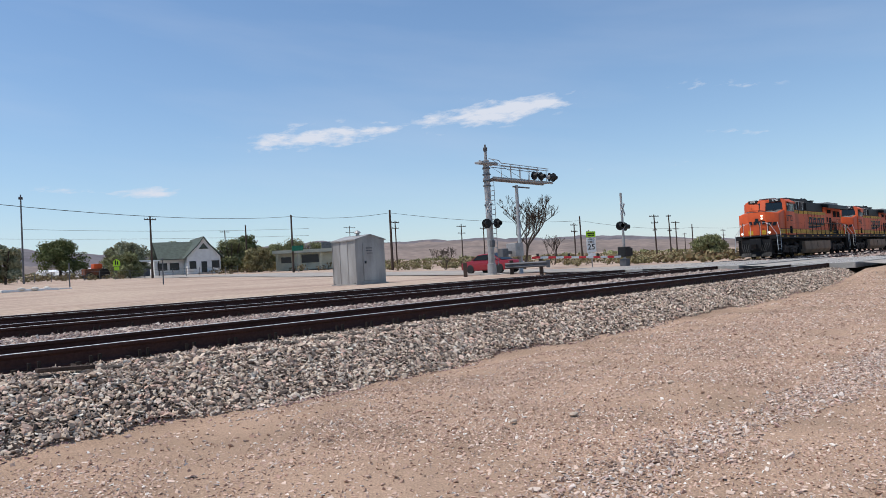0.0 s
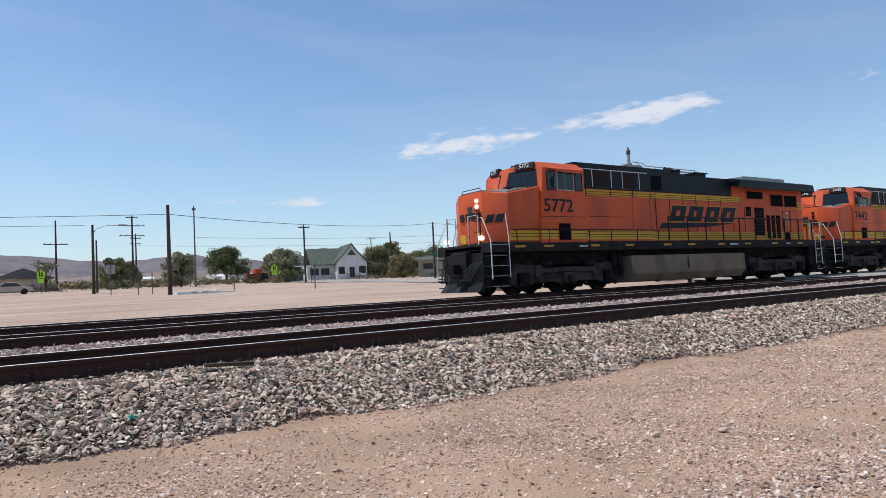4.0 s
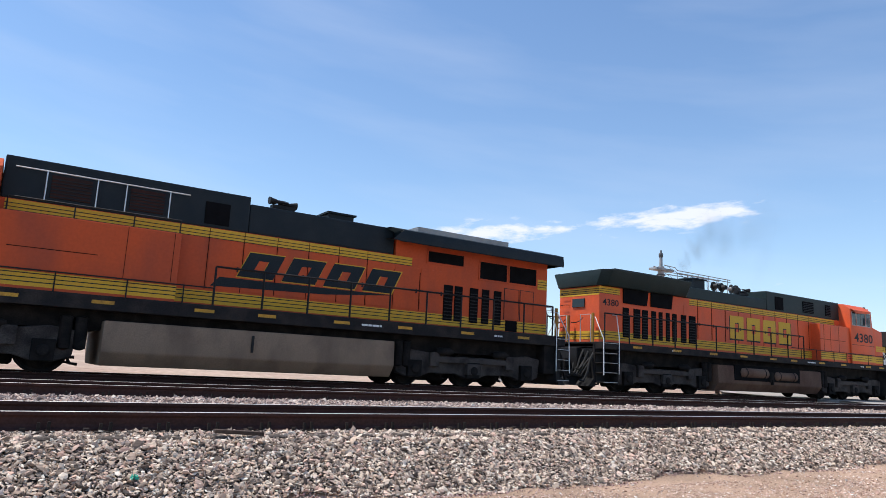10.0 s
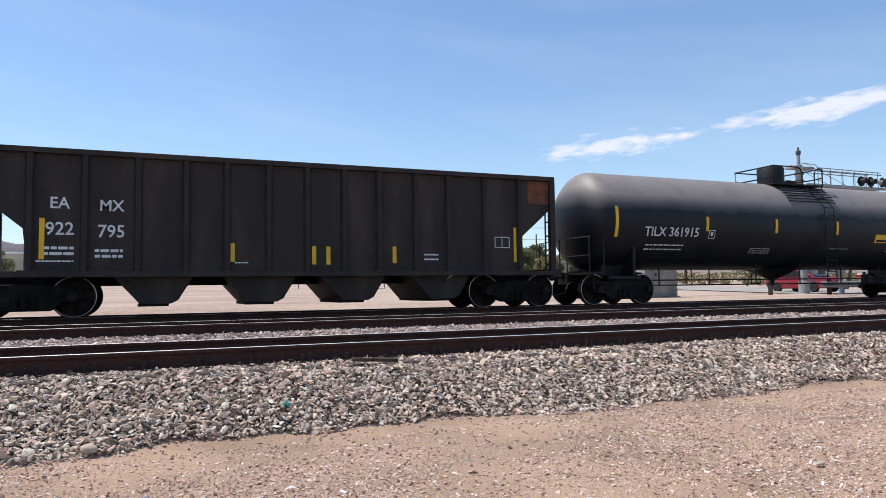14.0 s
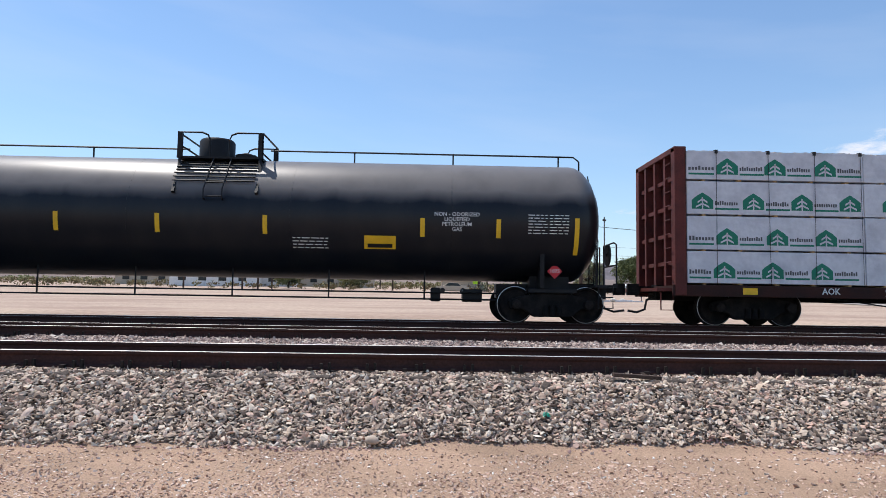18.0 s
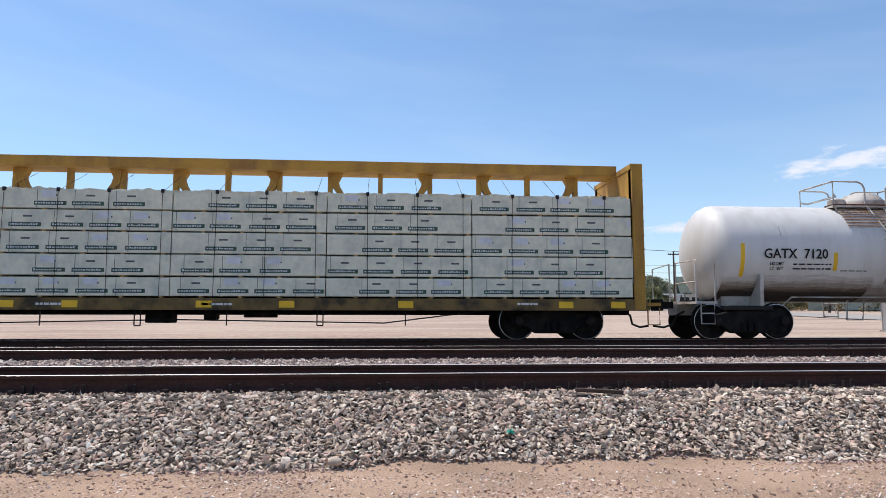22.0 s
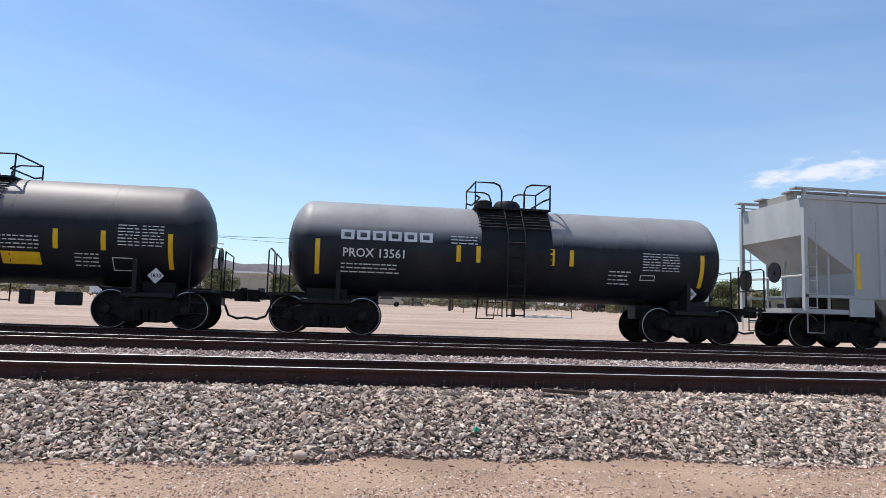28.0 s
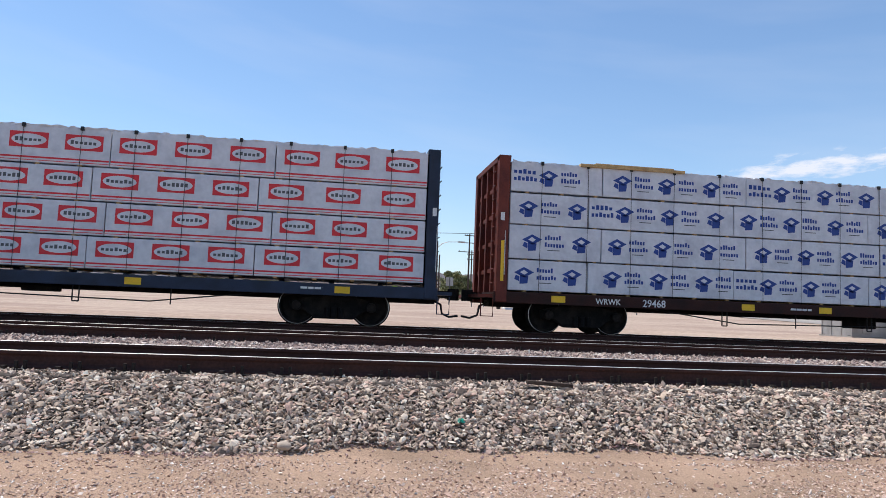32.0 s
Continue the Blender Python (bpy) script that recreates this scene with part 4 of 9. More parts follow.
    for t, x, z in (("EA", 2.62, 2.45), ("MX", 3.62, 2.42), ("922", 2.63, 1.9), ("795", 3.62, 1.86)):
        write(t, x, z, 0.25 if t.isalpha() else 0.28, y, M_white, ob, 0.95)
    print_rows("stencil", [(2.3, 2.9, 1.5, 0.06), (2.3, 2.9, 1.38, 0.06), (3.3, 3.85, 1.45, 0.06), (3.3, 3.85, 1.33, 0.06), (2.2, 2.9, 1.22, 0.03), (10.9, 11.3, 1.42, 0.04), (10.9, 11.3, 1.3, 0.04), (6.2, 6.5, 1.2, 0.03)], y, M_white, ob, "unreadable white stencils")
    slab("plate_box", [(12.95, 13.4, y - 0.004, y, 1.62, 1.64), (12.95, 13.4, y - 0.004, y, 1.9, 1.92), (12.95, 12.97, y - 0.004, y, 1.62, 1.92), (13.38, 13.4, y - 0.004, y, 1.62, 1.92), (13.16, 13.18, y - 0.004, y, 1.62, 1.92)], M_white, ob)
    for x, a, b in ((2.3, 1.26, 2.13), (6.15, 1.22, 1.65), (8.05, 1.16, 1.6), (8.4, 1.16, 1.6), (10.1, 1.2, 1.62), (13.58, 1.24, 2.18)):
        slab("reflector", [(x - 0.05, x + 0.05, y - 0.006, y, a, b)], M_reflect, ob, "yellow reflective strip")
    for t, z in (("EAMX", 3.24), ("922795", 3.02)):
        lettering("lettering", t, 0.2, M_white, ob, pose(0.94, 0.75, z, 90, 0, -90))
    slab("rust_patch", [(14.0, 14.7, y - 0.004, y, 2.85, 3.48)], M_rust, ob, "bare rusty corner sheet")
    ends(ob, L, 0.7)


open_hopper()


# ---- covered hopper ----
def covered_hopper():
    s0, L = 309.25, 18.1
    ob = railcar("covered_hopper_car", "grey covered hopper car with four discharge bays", s0)
    hw = 1.5
    def body():
        bm = bmesh.new()
        prism(bm, [(-hw, 1.38), (-hw, 3.87), (-hw + 0.25, 4.01), (hw - 0.25, 4.01), (hw, 3.87), (hw, 1.38)], 1.75, 15.3, "x")
        prism(bm, [(0.42, 3.95), (0.42, 2.95), (1.75, 2.0), (1.75, 3.95)], -hw, hw, "y")
        prism(bm, [(16.65, 3.95), (16.65, 3.1), (15.3, 2.1), (15.3, 3.95)], -hw, hw, "y")
        return bm
    put("hopper_body", None, body, M_covhop, ob)
    ribs = (1.77, 2.5, 3.19, 3.93, 4.77, 5.57, 6.37, 7.23, 8.12, 9.04, 9.94, 10.77, 11.57, 12.38, 13.15, 13.94, 14.68, 15.3)
    for s in (-1, 1):
        for x in ribs:
            put("side_rib", ("rib15",), lambda: prism(bmesh.new(), [(-0.07, 0), (-0.05, -0.055), (0.05, -0.055), (0.07, 0)], 1.38, 3.84, "z"), M_covhop, ob, pose(x, s * hw, 0, 0, 0, 0 if s < 0 else 180))
        slab("side_sill", [(0.4, 16.7, *sorted((s * (hw - 0.08), s * (hw + 0.02))), 1.32, 1.40)], M_covhop, ob)
        slab("roof_chord", [(0.4, 16.7, *sorted((s * (hw - 0.1), s * (hw + 0.04))), 3.89, 4.01)], M_covhop, ob)
        for x in (0.42, 16.6):
            slab("corner_post", [(x - 0.04, x + 0.06, *sorted((s * (hw - 0.1), s * (hw + 0.02))), 0.95, 3.94)], M_covhop, ob)
            rail_bars("corner_ladder", [[(x + 0.3 * (1 if x < 5 else -1), s * hw, 1.0), (x + 0.3 * (1 if x < 5 else -1), s * hw, 3.3)]] + [[(x, s * (hw + 0.03), z), (x + 0.3 * (1 if x < 5 else -1), s * (hw + 0.03), z)] for z in (1.05, 1.4, 1.75, 2.1, 2.45)], M_covhop, ob, 0.016)
        rail_bars("sill_step", [[(0.45, s * hw, 0.95), (0.45, s * hw, 0.4), (0.9, s * hw, 0.4), (0.9, s * hw, 0.95)], [(16.2, s * hw, 0.95), (16.2, s * hw, 0.4), (16.6, s * hw, 0.4), (16.6, s * hw, 0.95)]], M_covhop, ob, 0.018)
    # slope sheets at the ends and the truck pockets
    for x, d in ((0.55, 1), (16.5, -1)):
        put("slope_sheet", None, lambda: prism(bmesh.new(), [(x, 3.05), (x + d * 2.9, 1.0), (x + d * 2.9, 1.08), (x, 3.12)], -1.4, 1.4, "y"), M_hopdirty, ob)
        slab("end_platform", [(*sorted((x - d * 0.5, x + d * 1.1)), -1.45, 1.45, 0.9, 1.02)], M_covhop, ob)
        rail_bars("end_frame", [[(x + d * 0.6, y, 1.0), (x + d * 0.6, y, 2.7)] for y in (-1.35, -0.5, 0.5, 1.35)] + [[(x, -1.4, 1.9), (x, 1.4, 1.9)]], M_covhop, ob, 0.035)
    slab("brake_reservoir", [(0.62, 1.55, -0.95, -0.3, 1.02, 1.34)], M_gear, ob, bevel=0.08)
    slab("brake_chamber", [(15.6, 16.3, -0.9, -0.35, 1.02, 1.3)], M_gear, ob, bevel=0.08)
    put("brake_wheel", ("brakewheel",), None, M_gear, ob, pose(0.2, -0.5, 2.0))
    for a, b in ((1.62, 2.3), (14.9, 15.4)):
        slab("pocket_plate", [(a, b, -hw, -hw + 0.04, 0.85, 1.38)], M_covhop, ob)
    slab("centre_sill", [(0.6, 17.1, -0.3, 0.3, 0.7, 1.0)], M_gear, ob)
    # dark boxes added by the end bays, standing in for the slope sheets' shade
    slab("brake_cylinder", [(2.3, 2.75, -1.2, -0.8, 0.75, 1.32)], M_gear, ob, bevel=0.04)
    slab("air_reservoir", [(14.3, 14.85, -1.2, -0.7, 0.7, 1.32)], M_gear, ob, bevel=0.06)
    def bay():
        bm = prism(bmesh.new(), [(-1.75, 1.4), (-0.55, 0.28), (0.5, 0.28), (1.75, 1.4)], -1.46, 1.46, "y")
        for v in bm.verts:
            if v.co.z < 1:
                v.co.y *= 0.7
        return bm
    for x in (3.95, 8.25, 12.55):
        put("discharge_bay", ("bay15",), bay, M_hopdirty, ob, pose(x, 0, 0), "sooty grey discharge bay")
        put("outlet_gate", ("gate15",), lambda: boxes((-0.7, 0.7, -0.95, 0.95, 0.22, 0.3), (0.5, 0.75, -1.05, -0.95, 0.2, 0.36)), M_gear, ob, pose(x, 0, 0))
    put("floor_sheet", None, lambda: boxes((2.6, 14.4, -0.7, 0.7, 0.66, 1.38)), M_hopdirty, ob)
    # roof: running board, hatches
    for s in (-1, 1):
        slab("running_board", [(0.45, 16.7, *sorted((s * 0.45, s * 0.85)), 4.19, 4.23)], M_hopdirty, ob)
    slab("hatch_coaming", [(1.2, 16.0, -0.32, 0.32, 4.01, 4.21)], M_covhop, ob)
    k = 0.6
    while k < 16.6:
        slab("board_bracket", [(k, k + 0.06, -0.85, 0.85, 3.99, 4.19)], M_hopdirty, ob)
        k += 1.28
    # raised walkway along each roof edge, on posts
    for s in (-1, 1):
        slab("edge_walkway", [(0.2, 16.75, *sorted((s * 1.2, s * 1.46)), 4.18, 4.22)], M_covhop, ob)
        slab("walkway_rail", [(0.3, 16.7, *sorted((s * 1.45, s * 1.47)), 4.07, 4.10)], M_hopdirty, ob)
        for k in range(14):
            w = 0.09 if k % 3 == 0 else 0.035
            slab("walkway_post", [(0.45 + 1.23 * k - w / 2, 0.45 + 1.23 * k + w / 2, *sorted((s * 1.4, s * 1.475)), 3.99, 4.19)], M_covhop, ob)
    truck(ob, 1.72, 1.82)
    truck(ob, 15.35, 1.75)
    y = -hw
    for t, x, z, h in (("DG", 2.86, 2.52, 0.24), ("HX", 3.6, 2.52, 0.24), ("30", 2.87, 2.03, 0.24), ("48", 3.61, 2.01, 0.24)):
        write(t, x, z, h, y - 0.001, M_black, ob, 0.95)
    for i, t in enumerate(("DO", "NOT", "HAMMER")):
        write(t, (7.68, 8.58, 9.5)[i], 2.42, 0.1, y, M_inkfaded if i else M_inkdark, ob, 1.0)
    for i, t in enumerate(("ON", "SIDES", "OF CAR")):
        write(t, (7.68, 8.58, 9.5)[i], 2.07, 0.1, y, M_inkfaded if i == 1 else M_inkdark, ob, 1.0)
    print_rows("stencil", [(3.42, 3.8, 1.76, 0.08), (3.46, 3.8, 1.62, 0.08), (7.5, 8.0, 1.7, 0.03), (7.5, 8.0, 1.62, 0.03), (9.2, 9.8, 1.55, 0.03), (14.05, 14.4, 1.62, 0.04), (14.05, 14.4, 1.54, 0.04), (14.8, 15.1, 1.6, 0.04), (14.8, 15.1, 1.5, 0.04)], y, M_inkdark, ob, "unreadable small stencils")
    for t, x, z in (("LD LMT", 2.84, 1.75), ("LT  WT", 2.84, 1.61), ("LBS", 4.4, 1.69), ("LBS", 4.4, 1.55)):
        write(t, x, z, 0.09, y - 0.001, M_inkdark, ob, 0.95)
    slab("plate_box", [(4.27, 4.52, y - 0.004, y, 2.17, 2.19), (4.27, 4.52, y - 0.004, y, 2.4, 2.42), (4.27, 4.29, y - 0.004, y, 2.17, 2.42), (4.5, 4.52, y - 0.004, y, 2.17, 2.42)], M_black, ob)
    for x, a, b in ((1.83, 1.56, 2.5), (4.8, 1.57, 2.05), (7.29, 1.55, 2.0), (9.98, 1.52, 2.0), (12.45, 1.52, 1.96), (15.33, 1.6, 2.48)):
        slab("reflector", [(x - 0.05, x + 0.05, y - 0.07, y - 0.056, a, b)], M_reflect, ob, "yellow reflective strip")
    ends(ob, L, 0.7)
    return ob


def lengthen(ob, k):
    """Stretch a car's own sheets along the track, and set its fittings as much farther apart."""
    for c in ob.children:
        if c.matrix_basis.translation.length < 0.001:
            c.data.transform(Matrix.Diagonal((k, 1, 1, 1)))
        else:
            c.matrix_basis = pose((k - 1) * c.matrix_basis.translation.x, 0, 0) @ c.matrix_basis


lengthen(covered_hopper(), 1.03)


M_dirt = material("dirt", (0.43, 0.295, 0.205), 0.95, vary=0.3, scale=0.9, fine=75.0, bump=0.8, second=(0.31, 0.215, 0.148), spec=0.1)
M_far = material("far_dirt", (0.45, 0.345, 0.265), 0.95, vary=0.16, scale=0.35, fine=5.0, bump=0.6, second=(0.33, 0.235, 0.185), stretch=(0.35, 1.3, 1), spec=0.1)
M_rail = material("rail_steel", (0.062, 0.029, 0.024), 0.8, 0.1, vary=0.2, scale=1.5, fine=30, second=(0.05, 0.025, 0.02), spec=0.2)
M_shine = material("rail_head", (0.86, 0.80, 0.72), 0.5, 0.85, vary=0.05)
M_tie = material("creosote_tie", (0.075, 0.06, 0.05), 0.9, vary=0.25, scale=4, stretch=(6, 1, 1), second=(0.12, 0.10, 0.085), spec=0.1)
M_plate = material("tie_plate", (0.035, 0.025, 0.02), 0.8, 0.2, vary=0.25)
M_concrete = material("crossing_concrete", (0.36, 0.34, 0.31), 0.9, vary=0.12, scale=1.5, second=(0.27, 0.25, 0.23), spec=0.15)
M_asphalt = material("pale_asphalt", (0.36, 0.325, 0.285), 0.92, vary=0.08, scale=0.5, fine=12, second=(0.29, 0.262, 0.235), spec=0.15)
M_wood = material("weathered_pole", (0.085, 0.062, 0.05), 0.9, vary=0.2, scale=3, stretch=(1, 1, 0.1), spec=0.1)
M_wire = material("wire", (0.03, 0.03, 0.035), 0.7)
M_galv = material("galvanised_steel", (0.38, 0.37, 0.36), 0.55, 0.45, vary=0.12, scale=2.5, second=(0.28, 0.275, 0.27))
M_galvdark = material("dull_steel", (0.14, 0.14, 0.145), 0.6, 0.4, vary=0.15)
M_hut = material("hut_metal", (0.30, 0.285, 0.265), 0.55, 0.25, vary=0.1, scale=1.6, second=(0.44, 0.425, 0.40), stretch=(1, 1, 0.3))
M_signblack = material("signal_black", (0.012, 0.012, 0.012), 0.6, vary=0.1)
M_redlens = material("red_lens", (0.25, 0.012, 0.01), 0.25)
M_carred = material("red_car_paint", (0.26, 0.012, 0.02), 0.3, 0.1, vary=0.04, spec=0.6)
M_limegreen = material("lime_sign", (0.42, 0.72, 0.02), 0.5, vary=0.04)
M_signwhite = material("sign_white", (0.78, 0.78, 0.76), 0.5, vary=0.04)
M_roofgreen = material("green_shingles", (0.085, 0.105, 0.085), 0.85, vary=0.15, scale=2, fine=18)
M_wallwhite = material("white_stucco", (0.74, 0.73, 0.70), 0.85, vary=0.06, scale=1.2)
M_wallgreen = material("pale_green_wall", (0.42, 0.44, 0.36), 0.85, vary=0.08, scale=1.2)
M_tan = material("tan_wall", (0.50, 0.43, 0.33), 0.85, vary=0.08, scale=0.6)
M_bark = material("bark", (0.075, 0.055, 0.042), 0.9, vary=0.2, scale=5)
M_darkroom = material("dark_window", (0.02, 0.022, 0.025), 0.2, vary=0.1)


def speckled(name, stops, rough=0.95, fine=60.0, bump=0.3):
    """Loose stones: each takes a colour of its own from the stops."""
    m = bpy.data.materials.new(name)
    m.use_nodes = True
    nt = m.node_tree
    b = nt.nodes["Principled BSDF"]
    b.inputs["Roughness"].default_value = rough
    b.inputs["Specular IOR Level"].default_value = 0.12
    g, r, n, mx = nt.nodes.new("ShaderNodeNewGeometry"), nt.nodes.new("ShaderNodeValToRGB"), nt.nodes.new("ShaderNodeTexNoise"), nt.nodes.new("ShaderNodeMix")
    mx.data_type, mx.blend_type = "RGBA", "MULTIPLY"
    mx.inputs["Factor"].default_value = 0.5
    n.inputs["Scale"].default_value = fine
    e = r.color_ramp.elements
    while len(e) < len(stops):
        e.new(0.5)
    for el, (p, c) in zip(e, stops):
        el.position, el.color = p, (*c, 1)
    nt.links.new(g.outputs["Random Per Island"], r.inputs[0])
    nt.links.new(r.outputs[0], mx.inputs["A"])
    nt.links.new(n.outputs["Fac"], mx.inputs["B"])
    nt.links.new(mx.outputs["Result"], b.inputs["Base Color"])
    return m


M_stone = speckled("ballast_stone", ((0, (0.085, 0.065, 0.055)), (0.2, (0.29, 0.225, 0.18)), (0.38, (0.84, 0.67, 0.51)), (0.5, (0.44, 0.32, 0.245)), (0.66, (1.0, 0.84, 0.665)), (0.76, (0.35, 0.31, 0.27)), (0.88, (0.80, 0.53, 0.41)), (1, (1.0, 0.94, 0.80))))
M_redstone = speckled("reddish_stone", ((0, (0.30, 0.18, 0.16)), (0.35, (0.52, 0.34, 0.29)), (0.6, (0.66, 0.50, 0.41)), (0.8, (0.40, 0.24, 0.24)), (1, (0.85, 0.72, 0.60))))
M_rubble = speckled("wheel_track_rubble", ((0, (0.34, 0.24, 0.19)), (0.25, (0.62, 0.47, 0.38)), (0.5, (0.86, 0.70, 0.58)), (0.7, (0.52, 0.44, 0.38)), (0.85, (0.72, 0.48, 0.40)), (1, (1.0, 0.93, 0.84))), fine=80)
M_stonepink = speckled("pinkish_ballast_stone", ((0, (0.22, 0.16, 0.14)), (0.3, (0.50, 0.385, 0.325)), (0.55, (0.74, 0.59, 0.49)), (0.8, (0.42, 0.29, 0.25)), (1, (0.95, 0.85, 0.73))))
M_pebble = speckled("pebble", ((0, (0.44, 0.28, 0.205)), (0.3, (0.72, 0.50, 0.385)), (0.6, (0.90, 0.69, 0.55)), (0.8, (0.60, 0.385, 0.30)), (0.92, (0.98, 0.82, 0.69)), (1, (1.0, 0.96, 0.88))), fine=90)
# near-black under the loose stones: the gaps' shade is put into this colour
M_bedshade = material("ballast_bed_shade", (0.06, 0.05, 0.045), 0.95, vary=0.3, scale=5, fine=40.0, bump=0.8, second=(0.11, 0.095, 0.085), spec=0.1)


# ---- ground ----
def bed_z(y):
    """The top of the ballast bed across the tracks."""
    pts = ((6.5, -0.02), (7.3, 0.49), (7.8, 0.538), (8.1, 0.535), (9.9, 0.555), (11.0, 0.585), (12.2, 0.635), (14.4, 0.62), (16.0, 0.64), (17.0, 0.655), (19.2, 0.655), (20.2, 0.62), (21.4, 0.58))
    for (a, za), (b, zb) in zip(pts, pts[1:]):
        if y <= b:
            return za + (zb - za) * max(0, (y - a)) / (b - a)
    return 0.6


def ground_z(x, y):
    if y < 6.15:
        z = 0.02 * noise.noise((x * 0.35, y * 0.5, 3.0)) + 0.022 * noise.noise((x * 1.3, y * 1.6, 7.0)) + 0.007 * noise.noise((x * 5, y * 5, 1.0))
        ramp = min(max((x - 24.5) / 6, 0), 1) * min(max((y + 8) / 14, 0), 1)
        return z * 0.9 - 0.01 + 0.55 * ramp
    if y < 21:
        return bed_z(y) - 0.05 if y > 6.5 else -0.02 + 0.5 * min(max((x - 24.5) / 6, 0), 1)
    if y < 24:
        return 0.53 + 0.32 * (y - 21) / 3
    if y < 30:
        return 0.85 + 0.03 * noise.noise((x * 0.2, y * 0.3, 0))
    return 0.85 + 0.026 * min(y - 30, 520) + 0.12 * noise.noise((x * 0.05, y * 0.05, 2)) * min((y - 30) / 30, 1)


def steps(*spans):
    out = []
    for a, b, s in spans:
        n = max(1, round((b - a) / s))
        out += [a + (b - a) * k / n for k in range(n)]
    return out + [spans[-1][1]]


def ground_sheet():
    xs = steps((-4500, -500, 800), (-500, -60, 60), (-60, -10, 5), (-10, 18, 0.16), (18, 46, 0.5), (46, 120, 5), (120, 500, 50), (500, 4500, 800))
    ys = steps((-2000, -60, 400), (-60, -4, 8), (-4, 1, 0.8), (1, 6.5, 0.14), (6.5, 7.5, 0.2), (7.5, 21, 0.6), (21, 30, 1), (30, 120, 5), (120, 600, 40), (600, 4800, 600))
    verts = [(x, y, ground_z(x, y)) for y in ys for x in xs]
    w = len(xs)
    faces = [(j * w + i, j * w + i + 1, (j + 1) * w + i + 1, (j + 1) * w + i) for j in range(len(ys) - 1) for i in range(w - 1)]
    me = bpy.data.meshes.new("ground")
    me.from_pydata(verts, [], faces)
    me.materials.append(M_dirt)
    me.materials.append(M_far)
    me.materials.append(M_bedshade)
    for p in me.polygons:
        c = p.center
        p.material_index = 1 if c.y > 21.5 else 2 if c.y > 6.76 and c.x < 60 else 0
        p.use_smooth = True
    return tagged(new("ground", me), "dry pinkish desert dirt with scattered gravel", "ground", kind="structure")


ground_sheet()


def stones(name, label, rows, mat, seed, flat=1.0, round_=True, tilt=0.28):
    """Loose angular stones, joined: rows of (x0, x1, y0, y1, spacing, size, height function)."""
    rng = np.random.default_rng(seed)
    cube = np.array([(x, y, z) for z in (-1, 1) for y in (-1, 1) for x in (-1, 1)], float) * 0.5
    quads = np.array([(0, 2, 3, 1), (4, 5, 7, 6), (0, 1, 5, 4), (1, 3, 7, 5), (3, 2, 6, 7), (2, 0, 4, 6)])
    ico = None
    if round_:
        g = (1 + 5 ** 0.5) / 2
        ico = np.array([(0, a, b * g) for a in (-1, 1) for b in (-1, 1)] + [(a, b * g, 0) for a in (-1, 1) for b in (-1, 1)] + [(b * g, 0, a) for a in (-1, 1) for b in (-1, 1)], float)
        tri = np.array([t for t in itertools.combinations(range(12), 3) if all(abs(np.linalg.norm(ico[i] - ico[j]) - 2) < 0.01 for i, j in itertools.combinations(t, 2))])
        for t in tri:
            if np.dot(np.cross(ico[t[1]] - ico[t[0]], ico[t[2]] - ico[t[0]]), ico[t[0]]) < 0:
                t[1], t[2] = t[2], t[1]
        cube, quads = ico / 3.3, tri
    nv, nf = len(cube), quads.shape[1]
    V, F, base = [], [], 0
    for x0, x1, y0, y1, sp, size, hf in rows:
        nx, ny = int((x1 - x0) / sp), int((y1 - y0) / sp)
        gx, gy = np.meshgrid(np.arange(nx), np.arange(ny))
        px = x0 + (gx.ravel() + rng.random(nx * ny)) * sp
        py = y0 + (gy.ravel() + rng.random(nx * ny)) * sp
        n = len(px)
        pz = np.array([hf(a, b) for a, b in zip(px, py)])
        keep = pz > -5
        px, py, pz = px[keep], py[keep], pz[keep]
        n = len(px)
        s = size * np.minimum(rng.lognormal(0, 0.32, n), 1.7)[:, None, None]
        shape = cube[None] * (1 + rng.uniform(-0.4, 0.35, (n, nv, 3))) * rng.uniform((0.8, 0.6, 0.3 * flat), (1.85, 1.2, 0.7 * flat), (n, 3))[:, None, :] * s
        q = rng.normal(size=(n, 4))
        q[:, 1:3] *= tilt
        q /= np.linalg.norm(q, axis=1)[:, None]
        w_, a, b, c = q.T
        R = np.stack([1 - 2 * (b * b + c * c), 2 * (a * b - c * w_), 2 * (a * c + b * w_), 2 * (a * b + c * w_), 1 - 2 * (a * a + c * c), 2 * (b * c - a * w_), 2 * (a * c - b * w_), 2 * (b * c + a * w_), 1 - 2 * (a * a + b * b)], 1).reshape(n, 3, 3)
        # stones on the shoulder lie along its slope
        lean = np.array([math.atan((hf(a, b + 0.04) - hf(a, b - 0.04)) / 0.08) if abs(hf(a, b + 0.04) - hf(a, b - 0.04)) < 0.2 else 0 for a, b in zip(px, py)])
        cs, sn = np.cos(0.6 * lean), np.sin(0.6 * lean)
        R = np.stack([R[:, 0], cs[:, None] * R[:, 1] - sn[:, None] * R[:, 2], sn[:, None] * R[:, 1] + cs[:, None] * R[:, 2]], 1)
        v = np.einsum("nij,nkj->nki", R, shape) + np.stack([px, py, pz + rng.uniform(-0.2, 0.35, n) * s[:, 0, 0]], 1)[:, None, :]
        V.append(v.reshape(-1, 3))
        F.append((quads[None] + (base + nv * np.arange(n))[:, None, None]).reshape(-1, nf))
        base += nv * n
    V, F = np.concatenate(V), np.concatenate(F)
    me = bpy.data.meshes.new(name)
    me.vertices.add(len(V))
    me.vertices.foreach_set("co", V.ravel().astype(np.float32))
    me.loops.add(F.size)
    me.loops.foreach_set("vertex_index", F.ravel().astype(np.int32))
    me.polygons.add(len(F))
